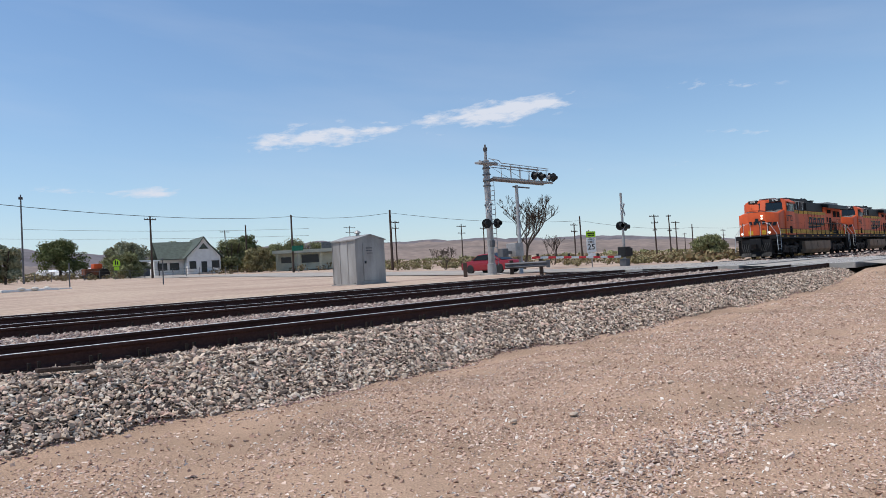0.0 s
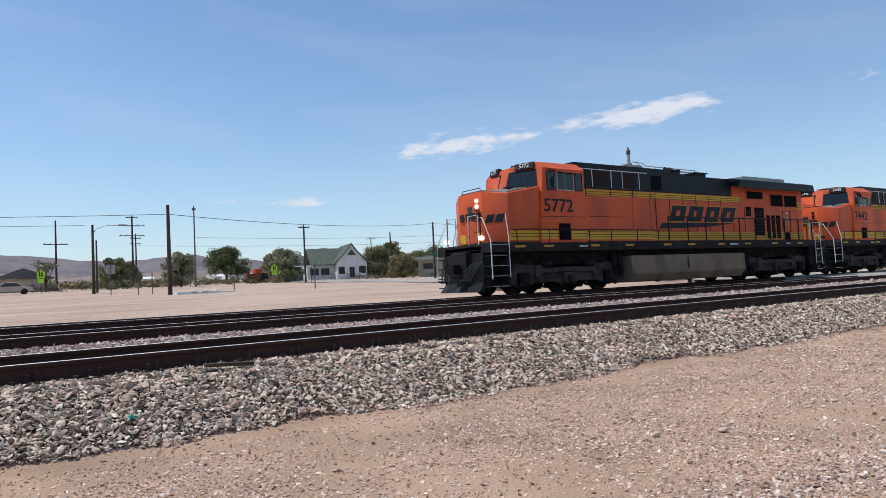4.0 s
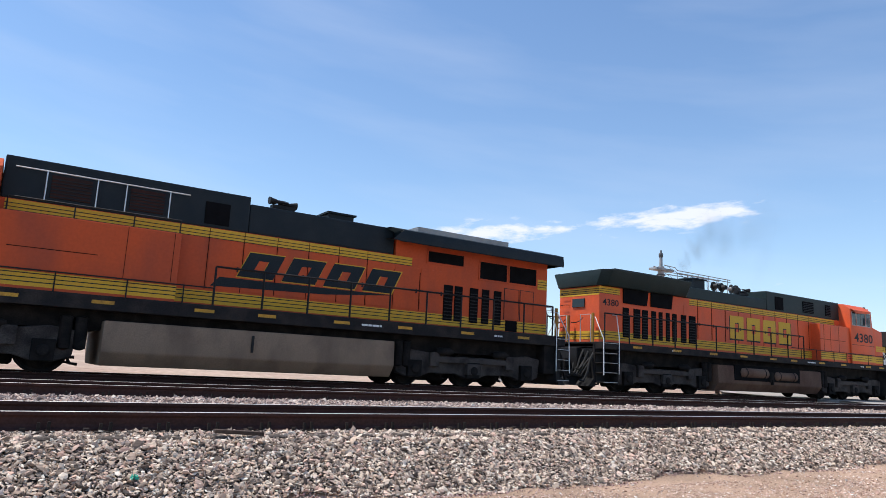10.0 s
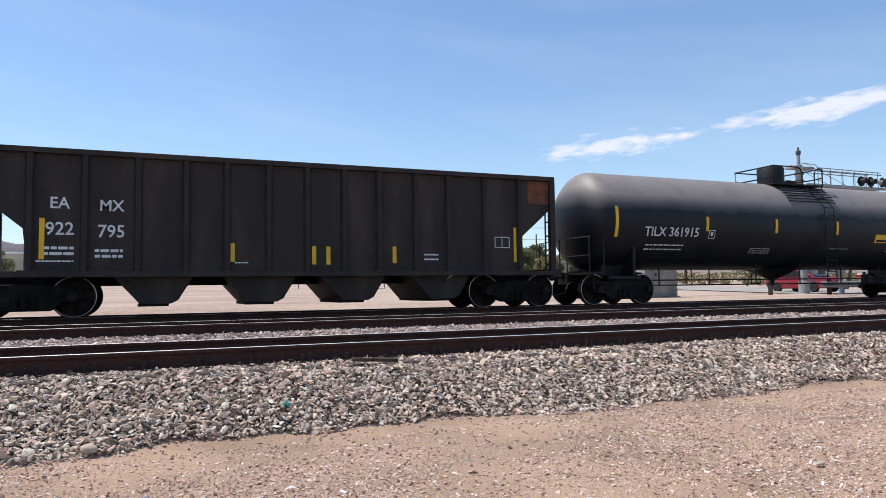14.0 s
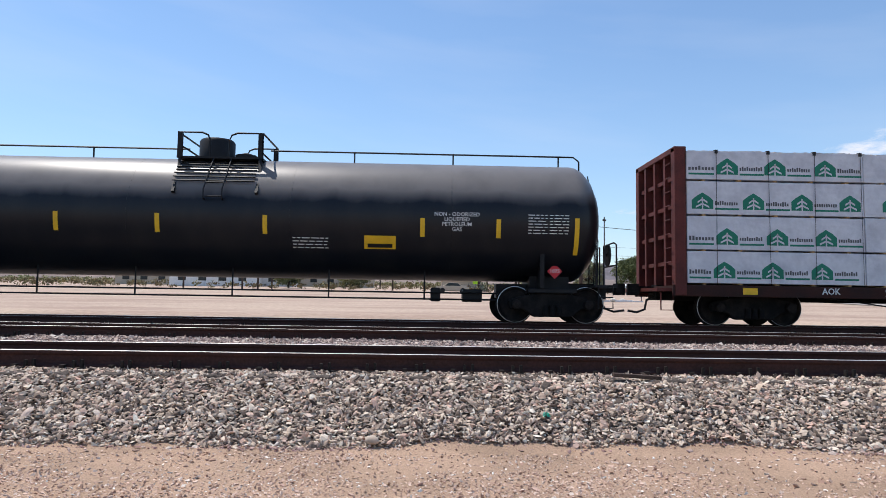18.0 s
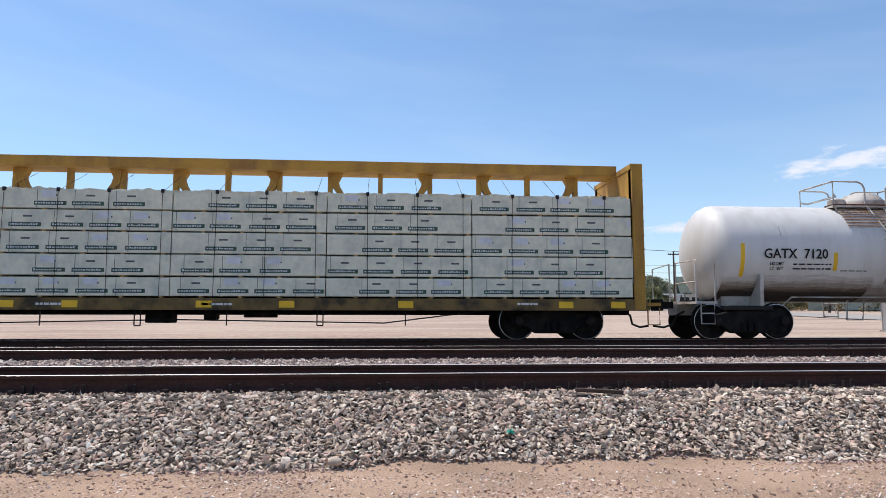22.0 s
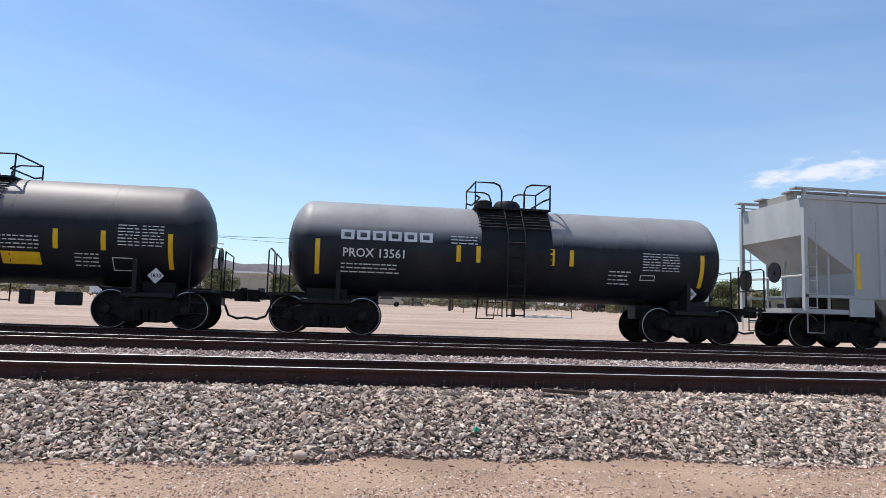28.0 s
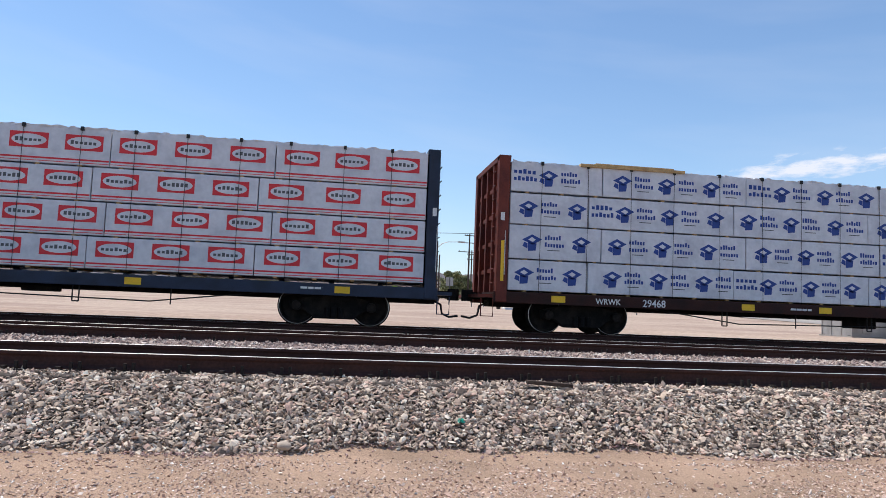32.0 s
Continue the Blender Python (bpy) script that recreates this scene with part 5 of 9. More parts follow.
    me.polygons.foreach_set("loop_start", np.arange(0, F.size, nf, dtype=np.int32))
    me.update(calc_edges=True)
    me.shade_flat()
    me.materials.append(mat)
    return tagged(new(name, me), label, "ballast" if "ballast" in name else "gravel", kind="stuff")


def on_bed(x, y):
    if x > 30.9 and x < 45.5:
        return -9
    return bed_z(y) - 0.012


def on_toe(x, y):
    edge = 6.55 + 0.07 * math.sin(x * 0.9) + 0.05 * math.sin(x * 2.3 + 1) + 0.03 * math.sin(x * 7.1)
    if y < edge or x > 31:
        return -9
    return bed_z(y) - 0.01


def on_dirt(x, y):
    patch = noise.noise((x * 0.55, y * 0.8, 5.0)) + 0.7 * noise.noise((x * 1.7, y * 2.0, 9.0))
    if y > 5.6:
        patch -= 0.35
    if patch < -0.3 + 0.75 * math.sin(x * 57 + y * 91) * math.sin(x * 131 - y * 73) or x > 30:
        return -9
    return ground_z(x, y) + 0.001


def on_dirt_any(x, y):
    return ground_z(x, y) + 0.002 if x < 29 else -9


def on_fringe(x, y):
    """Stones that have rolled off the ballast's toe onto the dirt, fewer and fewer."""
    edge = 6.66 + 0.07 * math.sin(x * 0.9) + 0.05 * math.sin(x * 2.3 + 1)
    if y > edge or x > 30 or noise.noise((x * 31, y * 37, 4.0)) < (edge - y) * 4.0 - 0.6:
        return -9
    return max(ground_z(x, y), bed_z(y) - 0.03) + 0.004


def between_rails(x, y):
    """The lower stones inside and beside the rails, which stay below the rail heads."""
    return -9 if 30.9 < x < 45.5 else bed_z(y) - 0.05


stones("ballast", "grey and brown crushed-stone ballast on the shoulder", [(-5.6, 9, 6.4, 7.95, 0.0225, 0.0335, on_toe), (9, 18, 6.4, 7.95, 0.029, 0.038, on_toe), (-5.6, 14, 6.45, 7.85, 0.1, 0.048, on_toe)], M_stone, 1, 0.72, True, 0.3)
stones("ballast", "grey and brown crushed-stone ballast farther along the line", [(18, 31, 6.4, 7.95, 0.042, 0.04, on_toe), (45.6, 70, 6.4, 7.85, 0.1, 0.09, on_bed), (-30, -5.6, 6.4, 7.85, 0.12, 0.1, on_toe)], M_stone, 11, 0.7, True, 0.3)
stones("ballast", "pinkish crushed-stone ballast between the tracks", [(-7, 9, 9.72, 12.46, 0.036, 0.034, on_bed), (9, 18, 9.72, 12.46, 0.05, 0.042, on_bed), (18, 31, 9.72, 12.4, 0.075, 0.055, on_bed), (-10, 31, 14.2, 17.0, 0.085, 0.05, between_rails), (-15, 31, 18.9, 21.2, 0.11, 0.07, between_rails), (46, 75, 9.7, 21, 0.3, 0.14, on_bed),
                                                             (-7, 20, 8.08, 9.42, 0.07, 0.042, between_rails), (-8, 20, 12.66, 14.0, 0.08, 0.045, between_rails)], M_stonepink, 2, 0.8, False, 0.3)
stones("gravel", "small reddish stones strewn along the ballast toe", [(-5.6, 12, 6.15, 6.75, 0.026, 0.021, on_fringe), (12, 30, 6.2, 6.75, 0.06, 0.03, on_fringe)], M_redstone, 21, 0.7)
def on_windrow(x, y):
    """A strip of coarser rubble pushed aside by wheels, along a line that runs beside the tracks."""
    mid = 2.05 + 0.16 * math.sin(x * 0.5) + 0.1 * noise.noise((x * 0.9, 2.0, 1.0))
    if abs(y - mid) > 0.28 + 0.3 * noise.noise((x * 1.1, y * 1.4, 6.0)) + 0.12 * math.sin(x * 91 + y * 57):
        return -9
    return ground_z(x, y) + 0.003


stones("gravel", "coarse grey and pink rubble along a wheel track", [(1.5, 14, 1.2, 3.0, 0.034, 0.019, on_windrow), (2, 13, 1.3, 2.9, 0.16, 0.032, on_windrow)], M_rubble, 31, 0.75, True, 0.3)
stones("gravel", "pale clods and pebbles scattered over the dirt", [(-5, 9, 2.4, 6.3, 0.027, 0.0115, on_dirt), (1.2, 9, 0.4, 2.4, 0.028, 0.0115, on_dirt), (9, 16, 1.0, 6.25, 0.036, 0.0145, on_dirt), (16, 29, 1.0, 6.2, 0.06, 0.021, on_dirt), (-5, 14, 2.2, 6.4, 0.12, 0.0175, on_dirt_any), (-4, 16, 2.5, 6.1, 0.8, 0.03, on_dirt_any), (2, 28, 1.5, 5.5, 1.3, 0.036, on_dirt_any), (-9, 20, -7, 2.2, 0.13, 0.02, on_dirt)], M_pebble, 3, 0.6, False)


# stones and litter that stand out
def lone_stone(x, y, z, sx, sy, sz, mat, label, name="stone", seed=1):
    rng = random.Random(seed)
    bm = bmesh.new()
    bmesh.ops.create_icosphere(bm, subdivisions=2, radius=0.5)
    for v in bm.verts:
        v.co *= 1 + 0.22 * noise.noise(v.co * 2.2 + Vector((seed, 0, 0)))
        v.co = Vector((v.co.x * sx, v.co.y * sy, v.co.z * sz))
    ob = part(name, bm, mat, None, label, pose(x, y, z, 0, 0, rng.uniform(-40, 40)))
    return tagged(smooth(ob, 50), "", "stone")


M_tanstone = material("tan_stone", (0.52, 0.42, 0.33), 0.9, vary=0.12, scale=9, spec=0.15)
M_palestone = material("pale_stone", (0.66, 0.62, 0.55), 0.9, vary=0.1, scale=12, spec=0.15)
M_green_litter = material("green_plastic", (0.02, 0.42, 0.30), 0.35, vary=0.1)
lone_stone(-0.45, 6.55, 0.05, 0.15, 0.10, 0.09, M_tanstone, "tan cobble lying at the ballast toe", seed=3)
bm = bmesh.new()
for k in range(9):
    a = k * 0.7
    box(bm, -0.018, 0.018, -0.002, 0.002, -0.009, 0.009, pose(0.025 * math.cos(a), 0.03 * math.sin(a * 1.7), 0.01 * k % 0.03, 40 * k, 25 * k, 60 * k))
tagged(part("plastic_litter", bm, M_green_litter, None, "crumpled bit of green plastic litter", pose(1.24, 6.86, 0.24)), "", "litter")
for k, (az, el, s) in enumerate(((0.896, -0.221, 0.09), (0.982, -0.214, 0.11), (1.117, -0.171, 0.1), (0.843, -0.193, 0.07))):
    rr = 1.32 / -el
    lone_stone(rr * math.sin(az), rr * math.cos(az), 0.012, s, s * 0.6, s * 0.32, M_tanstone, "flat pale stone lying on the dirt", seed=10 + k)
tagged(part("wood_splinter", bevelled(boxes((-0.28, 0.28, -0.03, 0.03, -0.02, 0.02)), 0.008), M_wood, None, "dark splintered wood scrap on the ballast", pose(2.35, 7.5, 0.57, 5, 4, 8)), "", "wood scrap")


# ---- tracks ----
def rail_profile():
    half = [(0.075, 0), (0.075, 0.012), (0.02, 0.035), (0.009, 0.06), (0.009, 0.125), (0.03, 0.145), (0.037, 0.152), (0.037, 0.178), (0.034, 0.1842), (0.029, 0.186)]
    return half + [(-a, b) for a, b in reversed(half)]


def rail_mesh():
    bm = bmesh.new()
    xs = [-400, -60, -20, 0, 20, 31.2, 45, 100, 250, 700]
    prof = rail_profile()
    rings = [[bm.verts.new((x, a, b - 0.186)) for a, b in prof] for x in xs]
    n = len(prof)
    for p, q in zip(rings, rings[1:]):
        for i in range(n):
            f = bm.faces.new((p[i], p[(i + 1) % n], q[(i + 1) % n], q[i]))
            if prof[i][1] > 0.184 and prof[(i + 1) % n][1] > 0.184:
                f.material_index = 1
    bmesh.ops.recalc_face_normals(bm, faces=bm.faces[:])
    return bm


def tie_mesh():
    return bevelled(boxes((-0.115, 0.115, -1.3, 1.3, -0.18, 0.0)), 0.012, 1)


def plate_mesh():
    bm = boxes((-0.1, 0.1, -0.17, 0.17, 0.0, 0.02), (-0.06, -0.03, -0.13, -0.095, 0.02, 0.1), (0.03, 0.06, -0.135, -0.1, 0.02, 0.11), (-0.05, -0.02, 0.09, 0.12, 0.02, 0.055))
    box(bm, -0.2, -0.15, -0.14, -0.05, 0.0, 0.05)
    return bm


def tracks():
    rng = random.Random(4)
    for k, (y, z) in enumerate(RAILS):
        tr = thing("railway_track", pose(0, y + GAUGE / 2, z), "railway track with rusty rails and polished heads", "track", "parallel railway tracks")
        for s in (-1, 1):
            put("rail", ("rail",), rail_mesh, (M_rail, M_shine), tr, pose(0, s * GAUGE / 2, 0))
        x = -11.0
        while x < 31.0:
            tie = put("tie", ("tie",), tie_mesh, M_tie, tr, pose(x + rng.uniform(-0.02, 0.02), rng.uniform(-0.03, 0.03), -0.205, 0, 0, rng.uniform(-1, 1)))
            for s in (-1, 1):
                put("tie_plate", ("plate",), plate_mesh, M_plate, tie, pose(0, s * GAUGE / 2, 0, 0, 0, 0 if s < 0 else 180))
            x += 0.55
        far = bmesh.new()
        x = 45.6
        while x < 140:
            box(far, x - 0.11, x + 0.11, -1.3, 1.3, -0.4, -0.205)
            x += 0.55
        x = -60
        while x < -11.5:
            box(far, x - 0.11, x + 0.11, -1.3, 1.3, -0.4, -0.205)
            x += 0.55
        tagged(put("far_ties", None, lambda: far, M_tie, tr), kind="stuff")
        # crossing panels
        for name, a, b in (("gauge_panel", -0.66, 0.66), ("field_panel", -1.75, -0.80), ("field_panel", 0.80, 1.75)):
            for i in range(6):
                x0 = 31.2 + i * 2.4
                put(name, ("xpanel", name, round(a, 1)), lambda: bevelled(boxes((0.01, 2.38, a, b, -0.25, -0.006)), 0.015, 1), M_concrete, tr, pose(x0, 0, 0))


tracks()


# ---- road over the crossing and away from it ----
def road_sheet():
    bm = bmesh.new()
    def strip(rows):
        prev = None
        for y, xa, xb, z in rows:
            cur = [bm.verts.new((xa, y, z)), bm.verts.new((xb, y, z))]
            if prev:
                bm.faces.new((prev[0], prev[1], cur[1], cur[0]))
            prev = cur
    strip([(6.0, 31.2, 45.6, 0.62), (6.85, 31.2, 45.6, 0.715)])
    strip([(10.36, 31.2, 45.6, 0.725), (11.5, 31.2, 45.6, 0.76), (11.5, 31.2, 45.6, 0.76), (11.5, 31.2, 45.6, 0.76)][:2])
    strip([(15.04, 31.2, 45.6, 0.80), (16.18, 31.2, 45.6, 0.835)])
    rows = [(19.72, 31.2, 45.6, 0.84), (22, 31.4, 45.6, 0.86)]
    y = 24
    while y < 420:
        rows.append((y, 33.5 + 0.09 * (y - 20), 43.8 + 0.09 * (y - 20), max(ground_z(38 + 0.09 * (y - 20), y) + 0.05, 0.89)))
        y += 3 if y < 60 else 12
    strip(rows)
    bmesh.ops.recalc_face_normals(bm, faces=bm.faces[:])
    for f in bm.faces:
        if f.normal.z < 0:
            f.normal_flip()
    return tagged(part("road", bm, M_asphalt), "pale worn asphalt road over the crossing", "road", kind="structure")


road_sheet()


# ---- centre-beam cars with their lumber loads ----
def house_print(bm, bm2, x, z, y, k=1.27):
    """A green house-shaped mark with a dark word bar and a green line beside it."""
    for p in ([(-0.21, -0.13), (0.21, -0.13), (0.21, 0.04), (0.13, 0.11), (-0.13, 0.11), (-0.21, 0.04)],):
        prism(bm, [(x + a * k, z + b * k) for a, b in p], y - 0.003, y, "y")
    prism(bm, [(x - 0.13 * k, z + 0.11 * k), (x + 0.13 * k, z + 0.11 * k), (x, z + 0.19 * k)], y - 0.003, y, "y")
    box(bm2, x - 0.013 * k, x + 0.013 * k, y - 0.006, y - 0.003, z - 0.13 * k, z + 0.1 * k)
    for b, w in ((-0.075, 0.13), (0.015, 0.095)):
        prism(bm2, [(x + q * k, z + (b + r) * k) for q, r in ((0, 0.065), (-w, 0.0), (-w, -0.035), (0, 0.028), (w, -0.035), (w, 0.0))], y - 0.006, y - 0.003, "y")


def blue_print(bm, bm2, x, z, y):
    prism(bm, [(x - 0.25, z + 0.06), (x + 0.02, z - 0.06), (x + 0.26, z + 0.08), (x, z + 0.2)], y - 0.003, y, "y")
    prism(bm, [(x - 0.1, z - 0.22), (x + 0.1, z - 0.2), (x + 0.12, z - 0.02), (x - 0.1, z - 0.0)], y - 0.003, y, "y")
    prism(bm, [(x - 0.24, z - 0.1), (x - 0.11, z - 0.16), (x - 0.11, z - 0.03), (x - 0.2, z + 0.0)], y - 0.003, y, "y")
    prism(bm2, [(x - 0.1, z + 0.07), (x + 0.02, z + 0.01), (x + 0.1, z + 0.07), (x, z + 0.13)], y - 0.006, y - 0.003, "y")


def oval(bm, x, z, a, b, y, n=18):
    prism(bm, [(x + a * math.cos(2 * math.pi * k / n), z + b * math.sin(2 * math.pi * k / n)) for k in range(n)], y - 0.003, y, "y")


def word(bm, x0, x1, z, h, y, rng, n=6):
    """A word that is drawn as a row of upright strokes."""
    w = (x1 - x0) / n
    for i in range(n):
        box(bm, x0 + i * w, x0 + (i + 0.68) * w, y - 0.003, y, z - h / 2 * rng.uniform(0.6, 0.8), z + h / 2 * rng.choice((0.45, 0.5, 0.95)))


def lumber_car(label, s0, L, x0, x1, axles, frame_mat, deck_mat, zs, wrap, wraplabel, kind, seams, top_beam=False, number=None, reflect=(), hole=None):
    ob = railcar("centrebeam_car", label, s0)
    rng = random.Random(int(s0))
    top = 4.38
    # deck and side sills
    slab("deck", [(x0 - 0.05, x1 + 0.05, -1.42, 1.42, 0.86, 0.98)], deck_mat, ob)
    for s in (-1, 1):
        slab("side_sill", [(x0 - 0.05, x1 + 0.05, *sorted((s * 1.42, s * 1.5)), 0.72, 1.0)], deck_mat, ob, bevel=0.012)
    slab("centre_sill", [(0.7, L - 0.7, -0.32, 0.32, 0.62, 0.88)], M_gear, ob)
    # end bulkheads
    for x, d in ((x0, 1), (x1, -1)):
        a = sorted((x + d * 0.22, x + d * 0.28))
        slab("bulkhead", [(*a, -1.45, 1.45, 0.98, top - 0.05)], frame_mat, ob, key=("bh", round(x, 2), s0))
        for s in (-1, 1):
            slab("corner_post", [(*sorted((x, x + d * 0.28)), *sorted((s * 1.26, s * 1.52)), 0.74, top)], frame_mat, ob, bevel=0.02)
        slab("top_cap", [(*sorted((x, x + d * 0.3)), -1.5, 1.5, top - 0.12, top + 0.02)], frame_mat, ob, bevel=0.015)
        for y in (-0.75, 0, 0.75):
            slab("bulkhead_stiffener", [(*sorted((x + d * 0.02, x + d * 0.22)), y - 0.06, y + 0.06, 0.98, top - 0.1)], frame_mat, ob)
        for z in (1.55, 2.25, 2.95, 3.65):
            slab("bulkhead_rib", [(*sorted((x + d * 0.08, x + d * 0.22)), -1.3, 1.3, z - 0.05, z + 0.05)], frame_mat, ob)
        lines = [[(x - d * 0.05, -1.38, z), (x - d * 0.05, -1.02, z)] for z in (1.2, 1.55, 1.9, 2.25, 2.6, 2.95, 3.3, 3.65, 4.0)]
        rail_bars("grab_irons", lines, frame_mat, ob, 0.016)
        slab("end_platform", [(*sorted((x - d * 0.42, x)), -1.4, 1.4, 0.84, 0.92)], frame_mat, ob)
        rail_bars("sill_step", [[(x - d * 0.05, -1.48, 0.8), (x - d * 0.05, -1.48, 0.38), (x - d * 0.35, -1.48, 0.38), (x - d * 0.35, -1.48, 0.8)]], frame_mat, ob, 0.018)
    # centre beam: chord, posts and gussets
    slab("top_chord", [(x0 + 0.28, x1 - 0.28, -0.42, 0.42, 4.31, 4.57)] if top_beam else [(x0 + 0.28, x1 - 0.28, -0.1, 0.1, 4.1, 4.26)], frame_mat, ob, bevel=0.015)
    n = int((x1 - x0) / 1.24)
    for k in range(1, n):
        x = x0 + (x1 - x0) * k / n
        slab("beam_post", [(x - 0.06, x + 0.06, -0.09, 0.09, 0.98, 4.31 if top_beam else 4.14)], frame_mat, ob)
        if top_beam and k % 3 != 0:
            d = -1 if k % 3 == 1 else 1
            put("gusset", ("gusset", d), lambda: prism(bmesh.new(), [(0.0, 4.32), (0.34 * d, 4.32), (0.22 * d, 4.1), (0.26 * d, 3.95), (0.5 * d, 3.55), (0.36 * d, 3.55), (0.06 * d, 3.95)], -0.12, 0.12, "y"), frame_mat, ob, pose(x, 0, 0))
    # underframe rods and winches
    lines = [[(axles[0] + 1.6, -1.3, 0.74), (axles[0] + 4.2, -1.3, 0.42), (L / 2, -1.3, 0.5), (axles[1] - 4.2, -1.3, 0.42), (axles[1] - 1.6, -1.3, 0.74)]]
    for k in range(1, 7):
        x = axles[0] + 1.6 + (axles[1] - axles[0] - 3.2) * k / 7
        lines.append([(x, -1.35, 0.75), (x, -1.35, 0.36)])
        if k % 2:
            lines.append([(x + 0.14, -1.35, 0.75), (x + 0.14, -1.35, 0.36)])
            lines.append([(x, -1.35, 0.36), (x + 0.14, -1.35, 0.36)])
    rail_bars("underframe_rod", lines, M_black, ob, 0.016)
    slab("air_reservoir", [(L / 2 - 0.9, L / 2 - 0.3, -0.8, -0.2, 0.42, 0.75)], M_gear, ob, bevel=0.04)
    slab("brake_valve", [(L / 2 + 0.5, L / 2 + 0.8, -0.9, -0.5, 0.5, 0.75)], M_gear, ob, bevel=0.04)
    slab("brake_cylinder", [(L / 2 + 1.4, L / 2 + 2.2, -0.7, -0.4, 0.55, 0.7)], M_gear, ob, bevel=0.04)
    for x in axles:
        truck(ob, x)
    # bundles, tier by tier on both sides of the beam
    la, lb = x0 + 0.3, x1 - 0.3
    yn = -1.47
    for tier in range(len(zs) - 1):
        z0, z1 = zs[tier] + 0.025, zs[tier + 1] - 0.012
        cuts = [la] + [c + (0.35 if tier % 2 and kind not in ("small", "house") else 0.0) for c in seams if la + 1 < c < lb - 1] + [lb]
        for a, b in zip(cuts, cuts[1:]):
            spans = [(a, b)]
            if hole and tier == len(zs) - 2 and a < hole[0] < b:
                spans = [(a, hole[0]), (hole[1], b)]
            for p, q in spans:
                dy, dz = rng.uniform(-0.015, 0.012), rng.uniform(-0.01, 0.01)
                w = wrap
                bun = put("lumber_pack", None, lambda: bevelled(boxes((p + 0.01, q - 0.01, yn + dy, -0.14, z0, z1 + dz)), 0.018, 2), w, ob, None, wraplabel)
                face = yn + dy - 0.0015
                bmA, bmB, bmC = bmesh.new(), bmesh.new(), bmesh.new()
                h = z1 - z0
                zc = (z0 + z1) / 2
                step = {"house": 1.18, "blue": 1.24, "oval": 1.16, "red": 1.17, "small": 0.88}[kind]
                nrow = max(1, int((q - p) / (1.2 if kind in ("house", "blue") else 1.12) + 0.35))
                x = p + (0.42, 0.95, 0.62, 1.05, 0.5)[(tier * 2 + int(p)) % 5] * (0.6 if kind == "small" else 1)
                room = {"house": 0.28, "blue": 0.27, "oval": 0.42, "red": 0.41, "small": 0.37}[kind]
                if kind in ("red", "oval", "house"):
                    step = (q - p) / nrow
                    x = p + step * 0.5
                if kind == "house":
                    step = 1.22 if q < lb else 1.1
                    x = p + (0.5, 0.98, 0.95, 0.99)[tier] if q == lb else q - (1.08, 0.98, 0.35, 0.98)[tier] - 4 * step
                while x < q - room:
                    if x > p + room:
                        jx = x + rng.uniform(-0.03, 0.03)
                        if kind == "house":
                            house_print(bmA, bmC, jx, z0 + 0.29, face)
                            if jx + 0.55 < q:
                                n = max(3, min(10, int((q - jx - 0.34) / 0.058)))
                                word(bmB, jx + 0.31, jx + 0.31 + 0.058 * n, z0 + 0.27, 0.125, face, rng, n)
                                box(bmA, jx + 0.31, jx + 0.31 + 0.06 * n, face - 0.003, face, z0 + 0.11, z0 + 0.155)
                            if jx - p > 0.75 and jx - p < 1.1:
                                word(bmB, p + 0.06, jx - 0.31, z0 + 0.27, 0.125, face, rng, 8)
                                box(bmA, p + 0.06, jx - 0.33, face - 0.003, face, z0 + 0.11, z0 + 0.155)
                        elif kind == "blue":
                            blue_print(bmA, bmC, jx, zc, face)
                            if jx + 0.6 < q:
                                n = max(3, min(7, int((q - jx - 0.34) / 0.075)))
                                word(bmA, jx + 0.33, jx + 0.33 + 0.072 * min(n, 6), zc + 0.13, 0.14, face, rng, min(n, 6))
                                word(bmA, jx + 0.33, jx + 0.33 + 0.074 * n, zc - 0.05, 0.14, face, rng, n)
                                box(bmB, jx + 0.4, jx + 0.4 + 0.045 * n, face - 0.003, face, zc - 0.19, zc - 0.17)
                            if 0.8 < jx - p < 1.1:
                                word(bmA, p + 0.08, jx - 0.3, zc + 0.13, 0.14, face, rng, 5)
                                word(bmA, p + 0.08, jx - 0.27, zc - 0.05, 0.14, face, rng, 6)
                        elif kind == "oval":
                            box(bmA, jx - 0.41, jx + 0.41, face - 0.003, face, zc - 0.09, zc + 0.27)
                            oval(bmC, jx, zc + 0.09, 0.37, 0.135, face - 0.003)
                            word(bmB, jx - 0.29, jx + 0.29, zc + 0.09, 0.105, face - 0.006, rng, 6)
                        elif kind == "red":
                            box(bmC, jx - 0.39, jx + 0.39, face - 0.003, face, zc - 0.13, zc + 0.25)
                            oval(bmA, jx, zc + 0.06, 0.34, 0.135, face - 0.003)
                            word(bmC, jx - 0.26, jx + 0.26, zc + 0.06, 0.082, face - 0.006, rng, 6)
                        elif kind == "small":
                            box(bmA, jx - 0.36, jx + 0.36, face - 0.003, face, z0 + 0.07, z0 + 0.165)
                            word(bmC, jx - 0.33, jx + 0.3, z0 + 0.118, 0.05, face - 0.003, rng, 11)
                            box(bmB, jx - 0.05, jx + 0.15, face - 0.003, face, zc + 0.06, zc + 0.1)
                            box(bmB, jx - 0.3, jx - 0.29, face - 0.004, face, z0 + 0.01, z1 - 0.01)
                            if int(jx * 3) % 3 == 0:
                                box(bmC, jx - 0.2, jx + 0.12, face - 0.005, face - 0.002, zc + 0.04, zc + 0.19)
                    x += step
                if kind == "oval":
                    box(bmA, p + 0.02, q - 0.02, face - 0.003, face, z0 + 0.095, z0 + 0.135)
